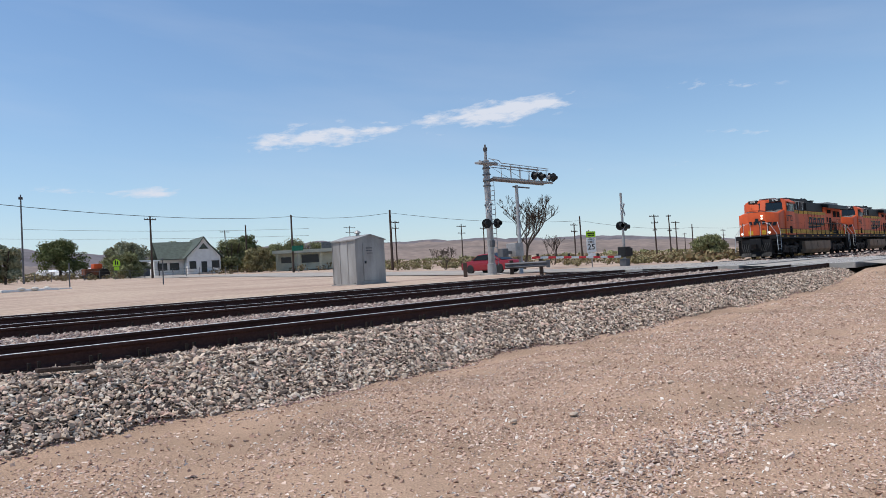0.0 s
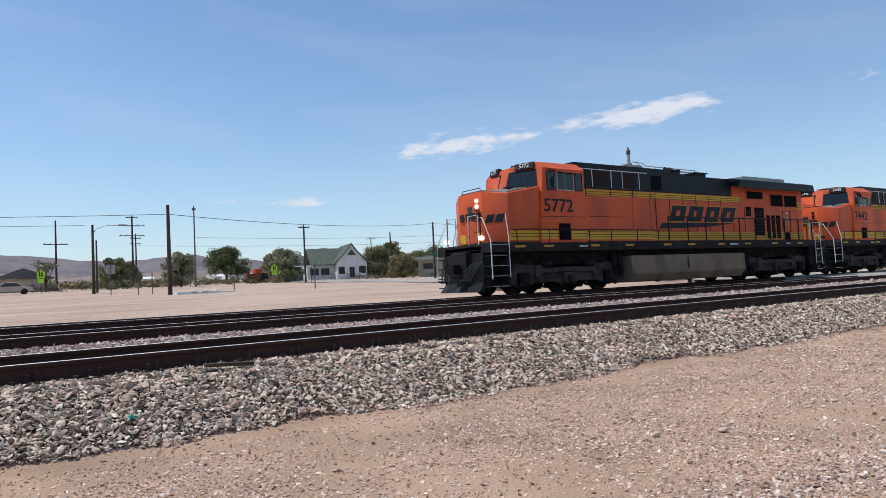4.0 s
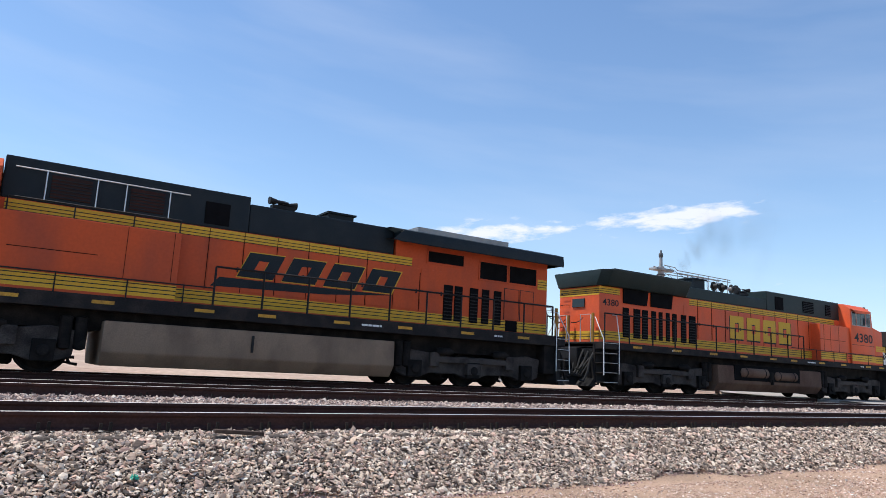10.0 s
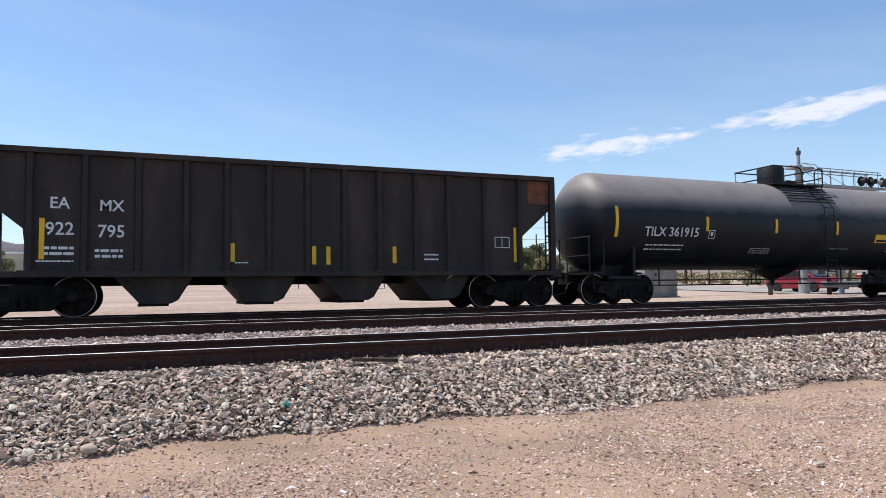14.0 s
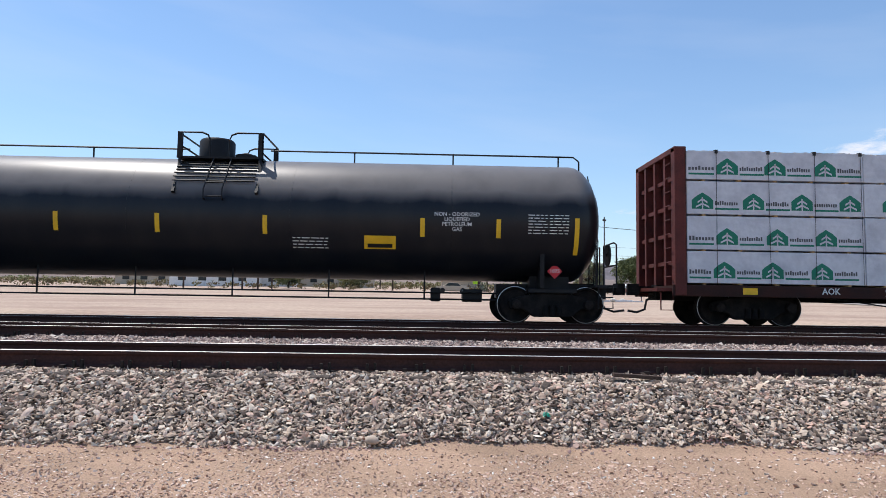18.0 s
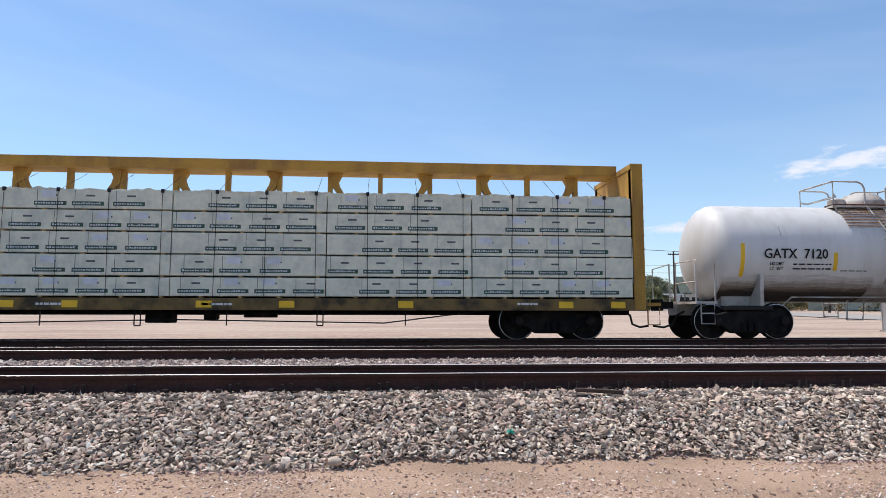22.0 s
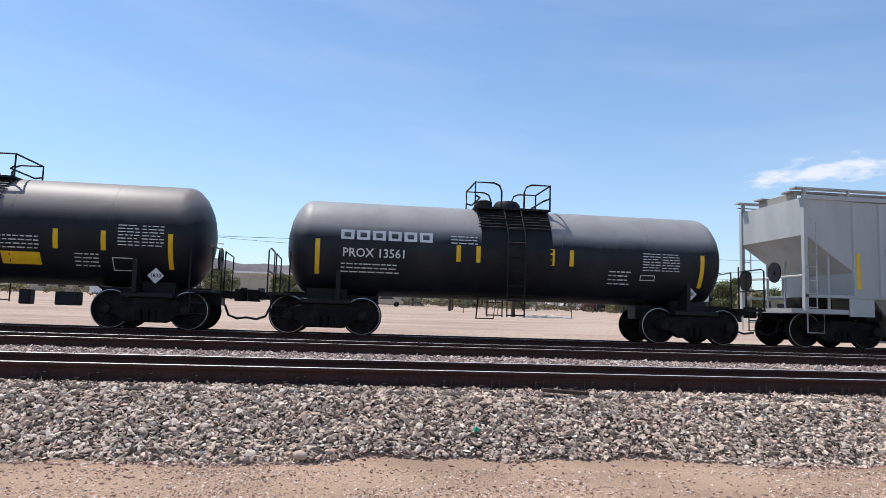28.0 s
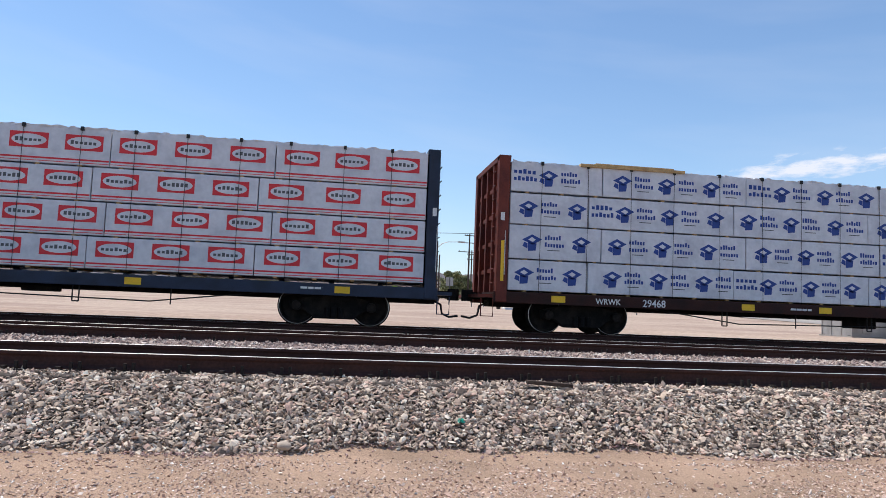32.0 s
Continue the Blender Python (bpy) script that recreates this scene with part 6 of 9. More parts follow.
                    box(bmA, p + 0.02, q - 0.02, face - 0.003, face, z0 + 0.04, z0 + 0.055)
                if kind == "red":
                    box(bmC, p + 0.02, q - 0.02, face - 0.003, face, z0 + 0.005, z0 + 0.12)
                    box(bmC, p + 0.02, q - 0.02, face - 0.003, face, z1 - 0.105, z1 - 0.03)
                    box(bmB, p + 0.02, q - 0.02, face - 0.006, face - 0.003, z1 - 0.03, z1 - 0.012)
                inkA = {"house": M_inkgreen, "blue": M_inkblue, "oval": M_inkred, "red": M_inkred, "small": M_inkfaint}[kind]
                for nm, bb, mm in (("printed_mark", bmA, inkA), ("printed_word", bmB, M_inkdark), ("white_print", bmC, M_wrap)):
                    if bb.verts:
                        tagged(put(nm, None, lambda: bb, mm, bun), kind="stuff")
                    else:
                        bb.free()
                put("lumber_pack", None, lambda: boxes((p + 0.01, q - 0.01, 0.14, 1.47, z0, z1 + dz)), w, ob)
        # stickers between the tiers
        k = la + 0.4
        st = []
        while k < lb:
            st.append((k, k + 0.09, -1.44, -0.16, zs[tier] - 0.012, zs[tier] + 0.025))
            k += 0.9
        tagged(slab("spacer_board", st, M_lumber, ob), kind="stuff")
    # loose wrap standing up along the top edge
    def torn():
        bm = bmesh.new()
        prev = None
        x = la + 0.05
        while x < lb - 0.05:
            hgt = (0.5 if kind == "house" else 1) * max(0.0, 0.05 * noise.noise((x * 1.3, s0, 0)) + 0.045 * noise.noise((x * 6, s0, 2)) + 0.015)
            cur = [bm.verts.new((x, yn + 0.012, zs[-1] - 0.04)), bm.verts.new((x + rng.uniform(-0.02, 0.02), yn + rng.uniform(-0.03, 0.03), zs[-1] + hgt))]
            if prev:
                bm.faces.new((prev[0], cur[0], cur[1], prev[1]))
            prev = cur
            x += 0.07
        return bm
    put("loose_wrap", None, torn, wrap, ob, None, "crinkled loose edge of the wrap")
    # tie-down cables over the load
    k = la + 0.8
    while k < lb - 0.2:
        zt = zs[-1]
        j = k + rng.uniform(-0.08, 0.08)
        rail_bars("tie_down_cable", [[(j + rng.uniform(-0.03, 0.03), yn - 0.03, 1.0), (j, yn - 0.03, zt - 0.03), (j, yn + 0.1, zt + 0.015), (j, 0, zt + 0.05 if not top_beam else 4.2)]], M_strap, ob, 0.0065, seg=4)
        if kind != "red":
            slab("corner_guard", [(j - 0.035, j + 0.035, yn - 0.04, yn + 0.08, zt - 0.06, zt + 0.03)], M_strap, ob, key=None)
        k += 1.19
    if number:
        for t, x, z, h in number:
            write(t, x, z, h, -1.503, M_white, ob, 0.95)
    for x in reflect:
        slab("reflector", [(x - 0.18, x + 0.18, -1.506, -1.502, 0.78, 0.94)], M_reflect, ob, "yellow reflector")
    print_rows("stencil", [(x0 + 7.9, x0 + 8.5, 0.86, 0.05), (L / 2 + 0.6, L / 2 + 1.3, 0.86, 0.05), (x1 - 3.2, x1 - 2.7, 0.88, 0.05)], -1.503, M_white, ob)
    ends(ob, L, 0.75)
    return ob


M_inkfaint = material("green_grey_ink", (0.05, 0.10, 0.065), 0.6, vary=0.1)


def lumber_cars():
    lumber_car("maroon centre-beam flatcar stacked with white green-printed lumber bundles", 186.1, 23.8, 0.76, 22.9, (2.9, 20.9), M_maroon, M_sillbrown, (1.02, 1.84, 2.71, 3.57, 4.3), M_wrap, "white-wrapped lumber bundle with green marks", "house",
               (5.5, 10.25, 15.05, 20.2), False, (("AOK", 4.6, 0.88, 0.16), ("29416", 6.2, 0.86, 0.16)), (2.6, 7.4, 10.1, 12.9, 15.7, 18.4, 21.2))
    car = lumber_car("yellow centre-beam flatcar half-filled with pale green lumber bundles", 209.9, 23.9, 0.96, 23.2, (3.1, 21.0), M_ttx, M_ttxdirty, (1.02, 1.5, 2.02, 2.55, 3.05, 3.53), M_wrapgreen, "pale green-wrapped lumber bundle", "small",
                     (5.1, 7.9, 11.8, 15.4, 18.9), True, (("TTZX", 5.3, 0.86, 0.18), ("865332", 6.6, 0.86, 0.18)), (1.5, 3.9, 8.2, 9.6, 12.6, 14.5, 17.3, 21.2, 22.5))
    lumber_car("yellow centre-beam flatcar stacked with red-wrapped lumber bundles", 246.3, 23.65, 1.08, 22.91, (3.0, 20.75), M_ttx, M_ttxdirty, (1.08, 1.98, 2.76, 3.52, 4.3), M_wrapred, "red-wrapped lumber bundle with white marks", "red",
               (5.39, 8.9, 14.4, 19.2), False, (("TTZX", 5.0, 0.86, 0.18), ("865487", 6.15, 0.88, 0.18)), (3.9, 7.4, 9.8, 13.8, 19.9), hole=(7.87, 8.58))
    lumber_car("navy blue centre-beam flatcar stacked with white red-printed bundles", 327.83, 23.75, 0.35, 22.9, (2.41, 20.5), M_navy, M_navy, (1.08, 1.83, 2.62, 3.42, 4.3), M_wrap, "white-wrapped lumber bundle with red marks", "oval",
               (5.45, 10.15, 14.9, 18.6), False, (("NOKL", 4.42, 0.86, 0.2), ("737", 5.75, 0.86, 0.2), ("013", 6.62, 0.87, 0.2)), (0.62, 2.18, 5.32, 7.06, 10.06, 12.93, 15.96, 20.67))
    lumber_car("red-brown centre-beam flatcar stacked with white blue-printed bundles", 351.61, 23.8, 0.6, 22.7, (2.97, 20.8), M_maroon2, M_sillbrown, (1.02, 1.81, 2.67, 3.49, 4.26), M_wrap, "white-wrapped lumber bundle with blue marks", "blue",
               (2.95, 6.9, 10.8, 14.7, 18.6), False, (("WRWK", 3.5, 0.84, 0.15), ("29468", 4.72, 0.84, 0.19)), (2.2, 7.3, 9.5, 14.0))
    for k, car in enumerate([c for c, s in fleet if c.name.startswith("centrebeam_car")]):
        for x in ((22.78,), (22.8, 1.08), (22.8, 1.2), (22.8, 0.48), (0.72,))[k]:
            slab("post_label", [(x - 0.05, x + 0.05, -1.526, -1.52, 2.75, 2.95)], M_white, car, "small white oval mark", 0.002)
            slab("post_stripe", [(x + 0.07, x + 0.085, -1.526, -1.52, 1.4, 2.5)], M_white, car, "thin pale vertical stripe")
    torn = [c for c, q in fleet if q == 246.3][0]
    slab("torn_wrap", [(8.2, 8.56, -1.44, -1.2, 3.6, 4.27)], M_wrap, torn, "torn pale inner wrap in the gap", 0.02)
    # loose boards on top of the last load and a yellow placard strip
    last = fleet[-1][0]
    slab("loose_boards", [(2.7, 5.5, -1.54, -1.36, 4.235, 4.31), (3.1, 5.2, -1.52, -1.3, 4.31, 4.345)], M_lumber, last, "loose sawn boards on the load")
    slab("post_reflector", [(0.7, 0.78, -1.53, -1.525, 1.25, 2.25)], M_reflect, last, "yellow reflective strip")


lumber_cars()


# ---- locomotives ----
CAB_PARTS = ("cab", "cab_front", "windshield", "cab_window", "window_frame", "sun_shade", "mirror", "number_board", "roof_unit", "roof_antenna", "cab_band", "cab_seam")


def loco(s0, number, rear_facing=False):
    L = 21.3
    PAINT = M_orangebright if rear_facing else M_orangedull if number == "8109" else M_orange
    ob = thing("locomotive", pose(0, MID, HEAD), "orange and black diesel locomotive with %s" % ("yellow lettering, cab trailing" if rear_facing else "dark slanted lettering"), "locomotive", "locomotives hauling the train")
    fleet.append((ob, s0))
    turn = pose(L, 0, 0, 0, 0, 180) if rear_facing else pose(0, 0, 0)

    def P(name, make, mat, label="", soft=0, parent=None):
        """A part built with the cab towards x = 0; the older engine's cab stands nearer to its nose."""
        shift = pose(-0.36, 0, 0) if rear_facing and name in CAB_PARTS else pose(0, 0, 0)
        return put(name, None, make, mat, parent or ob, turn @ shift if parent is None else None, label, soft)

    def B(name, rows, mat, label="", bevel=0.0, parent=None):
        def make():
            bm = boxes(*rows)
            return bevelled(bm, bevel) if bevel else bm
        return P(name, make, mat, label, 0, parent)

    def each(name, rows, mat, label="", bevel=0.0):
        """The same, each box a part of its own."""
        for row in rows:
            B(name, [row], mat, label, bevel)

    def bothsides(rows):
        return [(a, b, *sorted((s * c, s * d)), e, f) for a, b, c, d, e, f in rows for s in (-1, 1)]

    hw, cw = 1.0, 1.5
    dash = rear_facing
    DARK = M_hoodgreen if dash else M_hood
    tail = 20.1 if dash else 20.05
    # underframe, deck
    B("deck_frame", [(0.55, 20.35 if dash else 20.45, -1.48, 1.48, 1.42 if dash else 1.38, 1.66 if dash else 1.7)], M_sill, "dirty grey deck sill", 0.02)
    B("frame_skirt", [(1.2, 20.0, -1.05, 1.05, 0.96, 1.42)], M_gear)
    for x in (1.5, 2.75, 4.95, 6.75, 8.9, 10.4, 12.4, 14.3, 16.4, 18.5):
        for s in (-1, 1):
            B("sill_reflector", [(x, x + 0.45, *sorted((s * 1.48, s * 1.486)), 1.515, 1.59)], M_sillmark, "dull yellow sill reflector")
    # nose
    def nose():
        o = [(0.93, -0.62), (1.39, -1.42), (2.75, -1.42), (2.75, 1.42), (1.39, 1.42), (0.93, 0.62)]
        bm = prism(bmesh.new(), o, 1.66, 3.5, "z")
        for v in bm.verts:
            if v.co.z > 3:
                v.co.z = {0.93: 3.42, 1.39: 3.27, 2.75: 3.55}[round(v.co.x, 2)]
        return bevelled(bm, 0.05)
    P("nose", nose, PAINT, "", 50)
    B("nose_door", [(0.90, 0.935, -0.34, 0.28, 1.75, 3.05)], PAINT)
    B("nose_door_window", [(0.892, 0.9, -0.15, 0.1, 2.6, 2.95)], M_glass)
    for y, z in ((0.38, 3.12), (0.38, 2.93)):
        P("headlamp", lambda: lathe(bmesh.new(), [(0.86, 0.05), (0.9, 0.07), (0.98, 0.07)], 14, "x", (0, -y, z)), M_lamp if number == "5772" else M_glass, "round headlamp")
    for y in (-0.95, 0.95):
        P("ditch_light", lambda: lathe(bmesh.new(), [(0.5, 0.055), (0.54, 0.075), (0.66, 0.07)], 14, "x", (0, y, 1.86)), M_lamp if number == "5772" else M_glass, "round ditch light")
    each("nose_band", [(1.385, 2.75, s * 1.424 - 0.004, s * 1.424 + 0.004, 1.76, 2.06) for s in (-1, 1)] + [(0.915, 0.93, -0.62, 0.62, 1.76, 2.06)], M_yellow)
    # brand on the nose: plain dark bars
    for y in (-0.60, -0.3, 0.0, 0.3):
        B("nose_mark", [(0.885, 0.895, y, y + 0.22, 2.5, 2.74)], M_hood)
    if not dash:
        for u in (0.08, 0.42):
            def slant():
                bm = prism(bmesh.new(), [(u, 2.36), (u + 0.26, 2.36), (u + 0.36, 2.62), (u + 0.1, 2.62)], 0.008, 0.014, "y")
                for v in bm.verts:
                    a, out = v.co.x, v.co.y
                    v.co.x, v.co.y = 0.93 + 0.498 * a - 0.867 * out, -0.62 - 0.867 * a - 0.498 * out
                return bm
            P("nose_mark", slant, M_hood)
    # cab
    def cab():
        prof = [(-cw, 1.66), (-cw, 4.16), (-cw + 0.32, 4.4), (cw - 0.32, 4.4), (cw, 4.16), (cw, 1.66)]
        bm = prism(bmesh.new(), prof, 2.62, 4.78, "x")
        for v in bm.verts:
            if v.co.x < 3 and v.co.z > 4:
                v.co.x = 2.86
        bmesh.ops.bevel(bm, geom=[e for e in bm.edges], offset=0.035, segments=2, affect="EDGES", profile=0.6, clamp_overlap=True)
        return bm
    P("cab", cab, PAINT, "orange cab", 40)
    low_, high_ = [(2.84, -1.44), (2.24, -0.16), (2.24, 0.16), (2.84, 1.44)], [(2.94, -1.40), (2.56, -0.14), (2.56, 0.14), (2.94, 1.40)]

    def front(i, u, v, out=0.0):
        """A place on one face of the cab's wedge-shaped front, out metres before it."""
        a, b, c, d = (Vector((*q, z)) for q, z in ((low_[i], 3.36), (low_[i + 1], 3.36), (high_[i], 4.3), (high_[i + 1], 4.3)))
        n = (c - a).cross(b - a).normalized()
        n = n if n.x < 0 else -n
        return (a.lerp(b, u)).lerp(c.lerp(d, u), v) + n * out

    def wedge():
        bm = bmesh.new()
        lo, hi = [bm.verts.new((*q, 3.36)) for q in low_], [bm.verts.new((*q, 4.3)) for q in high_]
        for k in range(4):
            bm.faces.new((lo[k], lo[(k + 1) % 4], hi[(k + 1) % 4], hi[k]))
        bm.faces.new(lo[::-1]), bm.faces.new(hi)
        return bm
    P("cab_front", wedge, PAINT, "wedge-shaped cab front")

    def sheet(i, u0, u1, v0, v1, a, b):
        bm = bmesh.new()
        v = [bm.verts.new(front(i, u, w, o)) for o in (a, b) for u, w in ((u0, v0), (u1, v0), (u1, v1), (u0, v1))]
        for f in ((0, 1, 2, 3), (7, 6, 5, 4), (0, 4, 5, 1), (1, 5, 6, 2), (2, 6, 7, 3), (3, 7, 4, 0)):
            bm.faces.new([v[k] for k in f])
        return bm
    for i in (0, 2):
        pane = P("windshield", lambda: sheet(i, 0.08, 0.92, 0.22, 0.8, 0.004, 0.012), M_glass)
        for u0, u1, v0, v1 in ((0.04, 0.08, 0.18, 0.84), (0.92, 0.96, 0.18, 0.84), (0.08, 0.92, 0.18, 0.22), (0.08, 0.92, 0.8, 0.84)):
            put("windshield_frame", None, lambda: sheet(i, u0, u1, v0, v1, 0.0, 0.02), M_sill, pane)
        put("wiper", None, lambda: bars([front(i, 0.5, 0.2, 0.03), front(i, 0.62, 0.66, 0.035)], r=0.012), M_black, pane)
    if dash:
        for y in (-0.9, 0.9):
            B("number_board", [(2.88, 2.97, y - 0.36, y + 0.36, 4.2, 4.4)], M_black, "black number board in an orange case", 0.005)
    else:
        for i in (0, 2):
            nb = P("number_board", lambda: sheet(i, 0.22, 0.78, 0.87, 1.1, -0.06, 0.07), M_black, "black number board over the windshield")
            along, up_ = (front(i, 0, 1) - front(i, 1, 1)).normalized(), (front(i, 0.5, 1) - front(i, 0.5, 0)).normalized()
            m = Matrix((along, up_, along.cross(up_))).transposed().to_4x4()
            m.translation = front(i, 0.5, 0.985, 0.088)
            lettering("board_digits", number, 0.2, M_white, nb, m)
    # grey panel, grab irons and a small dark box on the nose's top
    def glare():
        bm = bmesh.new()
        pts = [(1.02, -0.56, 3.435), (1.42, -1.22, 3.295), (2.62, -1.22, 3.545), (2.62, 1.22, 3.545), (1.42, 1.22, 3.295), (1.02, 0.56, 3.435)]
        lo, hi = [bm.verts.new(q) for q in pts], [bm.verts.new((a, b, c + 0.02)) for a, b, c in pts]
        for k in range(6):
            bm.faces.new((lo[k], lo[(k + 1) % 6], hi[(k + 1) % 6], hi[k]))
        bm.faces.new(lo[::-1]), bm.faces.new(hi)
        return bm
    P("nose_top", glare, M_glare, "dull grey anti-glare nose top")
    P("nose_grab_iron", lambda: bars([(1.7, -1.1, 3.36), (1.7, -1.1, 3.46), (2.3, -1.1, 3.58), (2.3, -1.1, 3.5)], [(1.0, -0.5, 3.42), (1.0, -0.5, 3.53), (1.0, 0.5, 3.53), (1.0, 0.5, 3.42)], r=0.014), M_black, "", 60)
    B("nose_box", [(1.75, 1.95, -1.0, -0.75, 3.4, 3.54)], M_black, "", 0.015)
    for z in (2.1, 2.45, 2.8):
        P("nose_rung", lambda: bars([(0.93, -0.5, z), (0.83, -0.5, z), (0.83, -0.3, z), (0.93, -0.3, z)], r=0.012), M_black, "", 60)
    B("roof_unit", [(3.25, 4.05, -0.5, 0.5, 4.4, 4.53)], M_grey, "grey roof cooling unit", 0.02)
    B("roof_antenna", [(2.95, 3.12, -0.2, 0.2, 4.4, 4.47)], M_black, "", 0.01)
    for s in (-1, 1):
        rows = [(3.03, 3.37), (3.48, 3.84), (3.88, 4.23), (4.34, 4.64)]
        for i, (a, b) in enumerate(rows):
            y0, y1 = sorted((s * 1.5, s * 1.506))
            pane = B("cab_window", [(a, b, y0, y1, 3.44, 4.02)], M_glass)
            e0, e1 = sorted((s * 1.5, s * 1.515))
            B("window_frame", [(a - 0.03, a, e0, e1, 3.41, 4.05), (b, b + 0.03, e0, e1, 3.41, 4.05), (a, b, e0, e1, 3.41, 3.44), (a, b, e0, e1, 4.02, 4.05)], M_frame if i in (1, 2) or dash else M_sill, "", 0, None)
        def shade():
            drop = {"5772": 0.1, "7442": 0.3, "8109": 0.16}.get(number, 0.12)
            bm = bmesh.new()
            prism(bm, [(3.05, 4.13), (4.68, 4.10), (4.62, 4.07), (4.5, 4.1 - drop), (3.62, 4.12 - drop), (3.3, 4.07)], s * 1.6 - 0.008, s * 1.6 + 0.008, "y")
            prism(bm, [(s * 1.46, 4.2), (s * 1.6, 4.12), (s * 1.6, 4.1), (s * 1.46, 4.18)], 3.05, 4.68, "x")
            return bm
        P("sun_shade", shade, PAINT, "orange canvas sun shade")
        P("mirror", lambda: boxes((3.32, 3.36, *sorted((s * 1.52, s * 1.66)), 3.5, 3.85)), M_grey)
    # cab side bands, hatch door
    each("cab_band", bothsides([(2.65, 4.78, 1.5, 1.506, 1.78, 2.06)] if dash else [(2.65, 3.4, 1.5, 1.506, 1.78, 2.06), (4.02, 4.78, 1.5, 1.506, 1.78, 2.06)]), M_yellow, "yellow band")
    each("belt_line", bothsides([(2.65, 4.78, 1.506, 1.511, z, z + 0.018) for z in (1.86, 1.95, 2.06)] + [(1.4, 2.7, 1.43, 1.436, z, z + 0.018) for z in (1.86, 1.95)]), M_hood, "thin dark line")
    if not dash:
        each("side_hatch", bothsides([(3.46, 3.98, 1.5, 1.53, 1.75, 2.3)]), M_mesh, "black side hatch", 0.01)
    each("cab_seam", bothsides([(2.66, 4.74, 1.5, 1.508, 2.52, 2.535)]), M_hood)
    # long hood: orange body and dark upper works
    B("hood_body", [(4.78 - 0.36 * dash, tail, -hw, hw, 1.66, 3.62)], PAINT, "orange hood", 0.02)
    case = 6.9 if dash else 8.45
    B("blower_casing", [(4.78 - 0.36 * dash, case, -1.42, 1.42, 1.66, 3.3)], PAINT, "orange equipment casing", 0.03)
    each("casing_seam", bothsides([(x, x + 0.01, 1.42, 1.425, 2.1, 3.28) for x in ((5.35, 6.05, 6.6) if dash else (7.3, 8.3))] + [(4.8, 6.9, 1.42, 1.425, 2.62, 2.635) if dash else (5.05, 6.75, 1.42, 1.425, 2.56, 2.575)]), M_mesh)
    if not dash:
        for s in (-1, 1):
            P("casing_rail", lambda: bars([(4.95, s * 1.39, 3.6), (8.4, s * 1.39, 3.6)], *[[(q, s * 1.39, 3.28), (q, s * 1.39, 3.6)] for q in (4.95, 6.2, 7.4, 8.4)], r=0.016), M_black, "", 60)
    up = [(4.80, 10.1, -hw, hw, 3.62, 4.55), (10.1, 14.3, -hw * 0.98, hw * 0.98, 3.62, 4.38)] if not dash else [(4.44, 10.2, -hw, hw, 3.62, 4.44), (10.2, 15.6, -hw * 0.98, hw * 0.98, 3.62, 4.08)]
    B("hood_roof_front", [up[0]], DARK, "", 0.04)
    B("hood_roof_middle", [up[1]], DARK, "", 0.06)
    r0 = 14.0 if not dash else 15.4
    r1 = 20.3 if not dash else 20.22
    def radiator():
        if dash:
            cut = 0.3
            plan = [(r0, -1.0), (r0 + 0.35, -1.5), (r1 - cut, -1.5), (r1, -1.5 + cut), (r1, 1.5 - cut), (r1 - cut, 1.5), (r0 + 0.35, 1.5), (r0, 1.0)]
            bm = prism(bmesh.new(), plan, 3.62, 4.22, "z")
            for v in bm.verts:
                if v.co.z < 4:
                    v.co.y *= 0.8 if abs(v.co.y) > 1.1 else 1
                elif abs(v.co.y) > 1.1:
                    v.co.z -= 0.05
            return bevelled(bm, 0.05)
        # a deep fascia, with the underside drawn in to the hood
        bm = prism(bmesh.new(), [(-0.98, 4.06), (-1.46, 4.04), (-1.5, 3.92), (-1.53, 3.95), (-1.5, 4.27), (-1.2, 4.36), (1.2, 4.36), (1.5, 4.27), (1.53, 3.95), (1.5, 3.92), (1.46, 4.04), (0.98, 4.06)], r0, r1, "x")
        for v in bm.verts:
            if v.co.x < r0 + 0.1 and abs(v.co.y) < 1.52:
                v.co.x += 0.3 if abs(v.co.y) > 1.3 else 0.0
        return bevelled(bm, 0.025)
    if not dash:
        B("radiator_casing", [(14.35, tail, -hw, hw, 3.6, 4.1)], PAINT, "orange radiator casing", 0.015)
    P("radiator_wing", radiator, DARK, "dark overhanging radiator wing", 20)
    B("radiator_screen", [(r0 + 0.9, r0 + 4.2, -1.25, 1.25, 4.15, 4.49 if not dash else 4.25)], M_grey if not dash else M_hood, "", 0.01)
    # yellow belts
    upper = [(4.9, 14.9)] if not dash else [(4.9, 15.3), (19.1, tail)]
    each("upper_belt", bothsides([(a, b, hw, hw + 0.006, 3.36, 3.6) for a, b in upper]), M_yellow, "yellow upper belt")
    each("belt_line", bothsides([(a, b, hw + 0.006, hw + 0.011, z, z + 0.016) for a, b in upper for z in (3.36, 3.43, 3.51)]), M_hood)
    each("lower_belt", bothsides([(case, tail - 0.02, hw, hw + 0.006, 1.76, 2.07)]) + bothsides([(4.8, case, 1.42, 1.426, 1.76, 2.07)]), M_yellow, "yellow lower belt")
    each("belt_line", bothsides([(case, tail - 0.02, hw + 0.006, hw + 0.011, z, z + 0.02) for z in (1.84, 1.93, 2.02)] + [(4.8, case, 1.426, 1.431, z, z + 0.02) for z in (1.84, 1.93, 2.02)]), M_hood)
    if not dash:
        for s in (-1, 1):
            B("rear_belt", [(19.64, tail - 0.02, *sorted((s * hw, s * (hw + 0.006))), 3.18, 3.5)], M_yellow, "yellow striped panel")
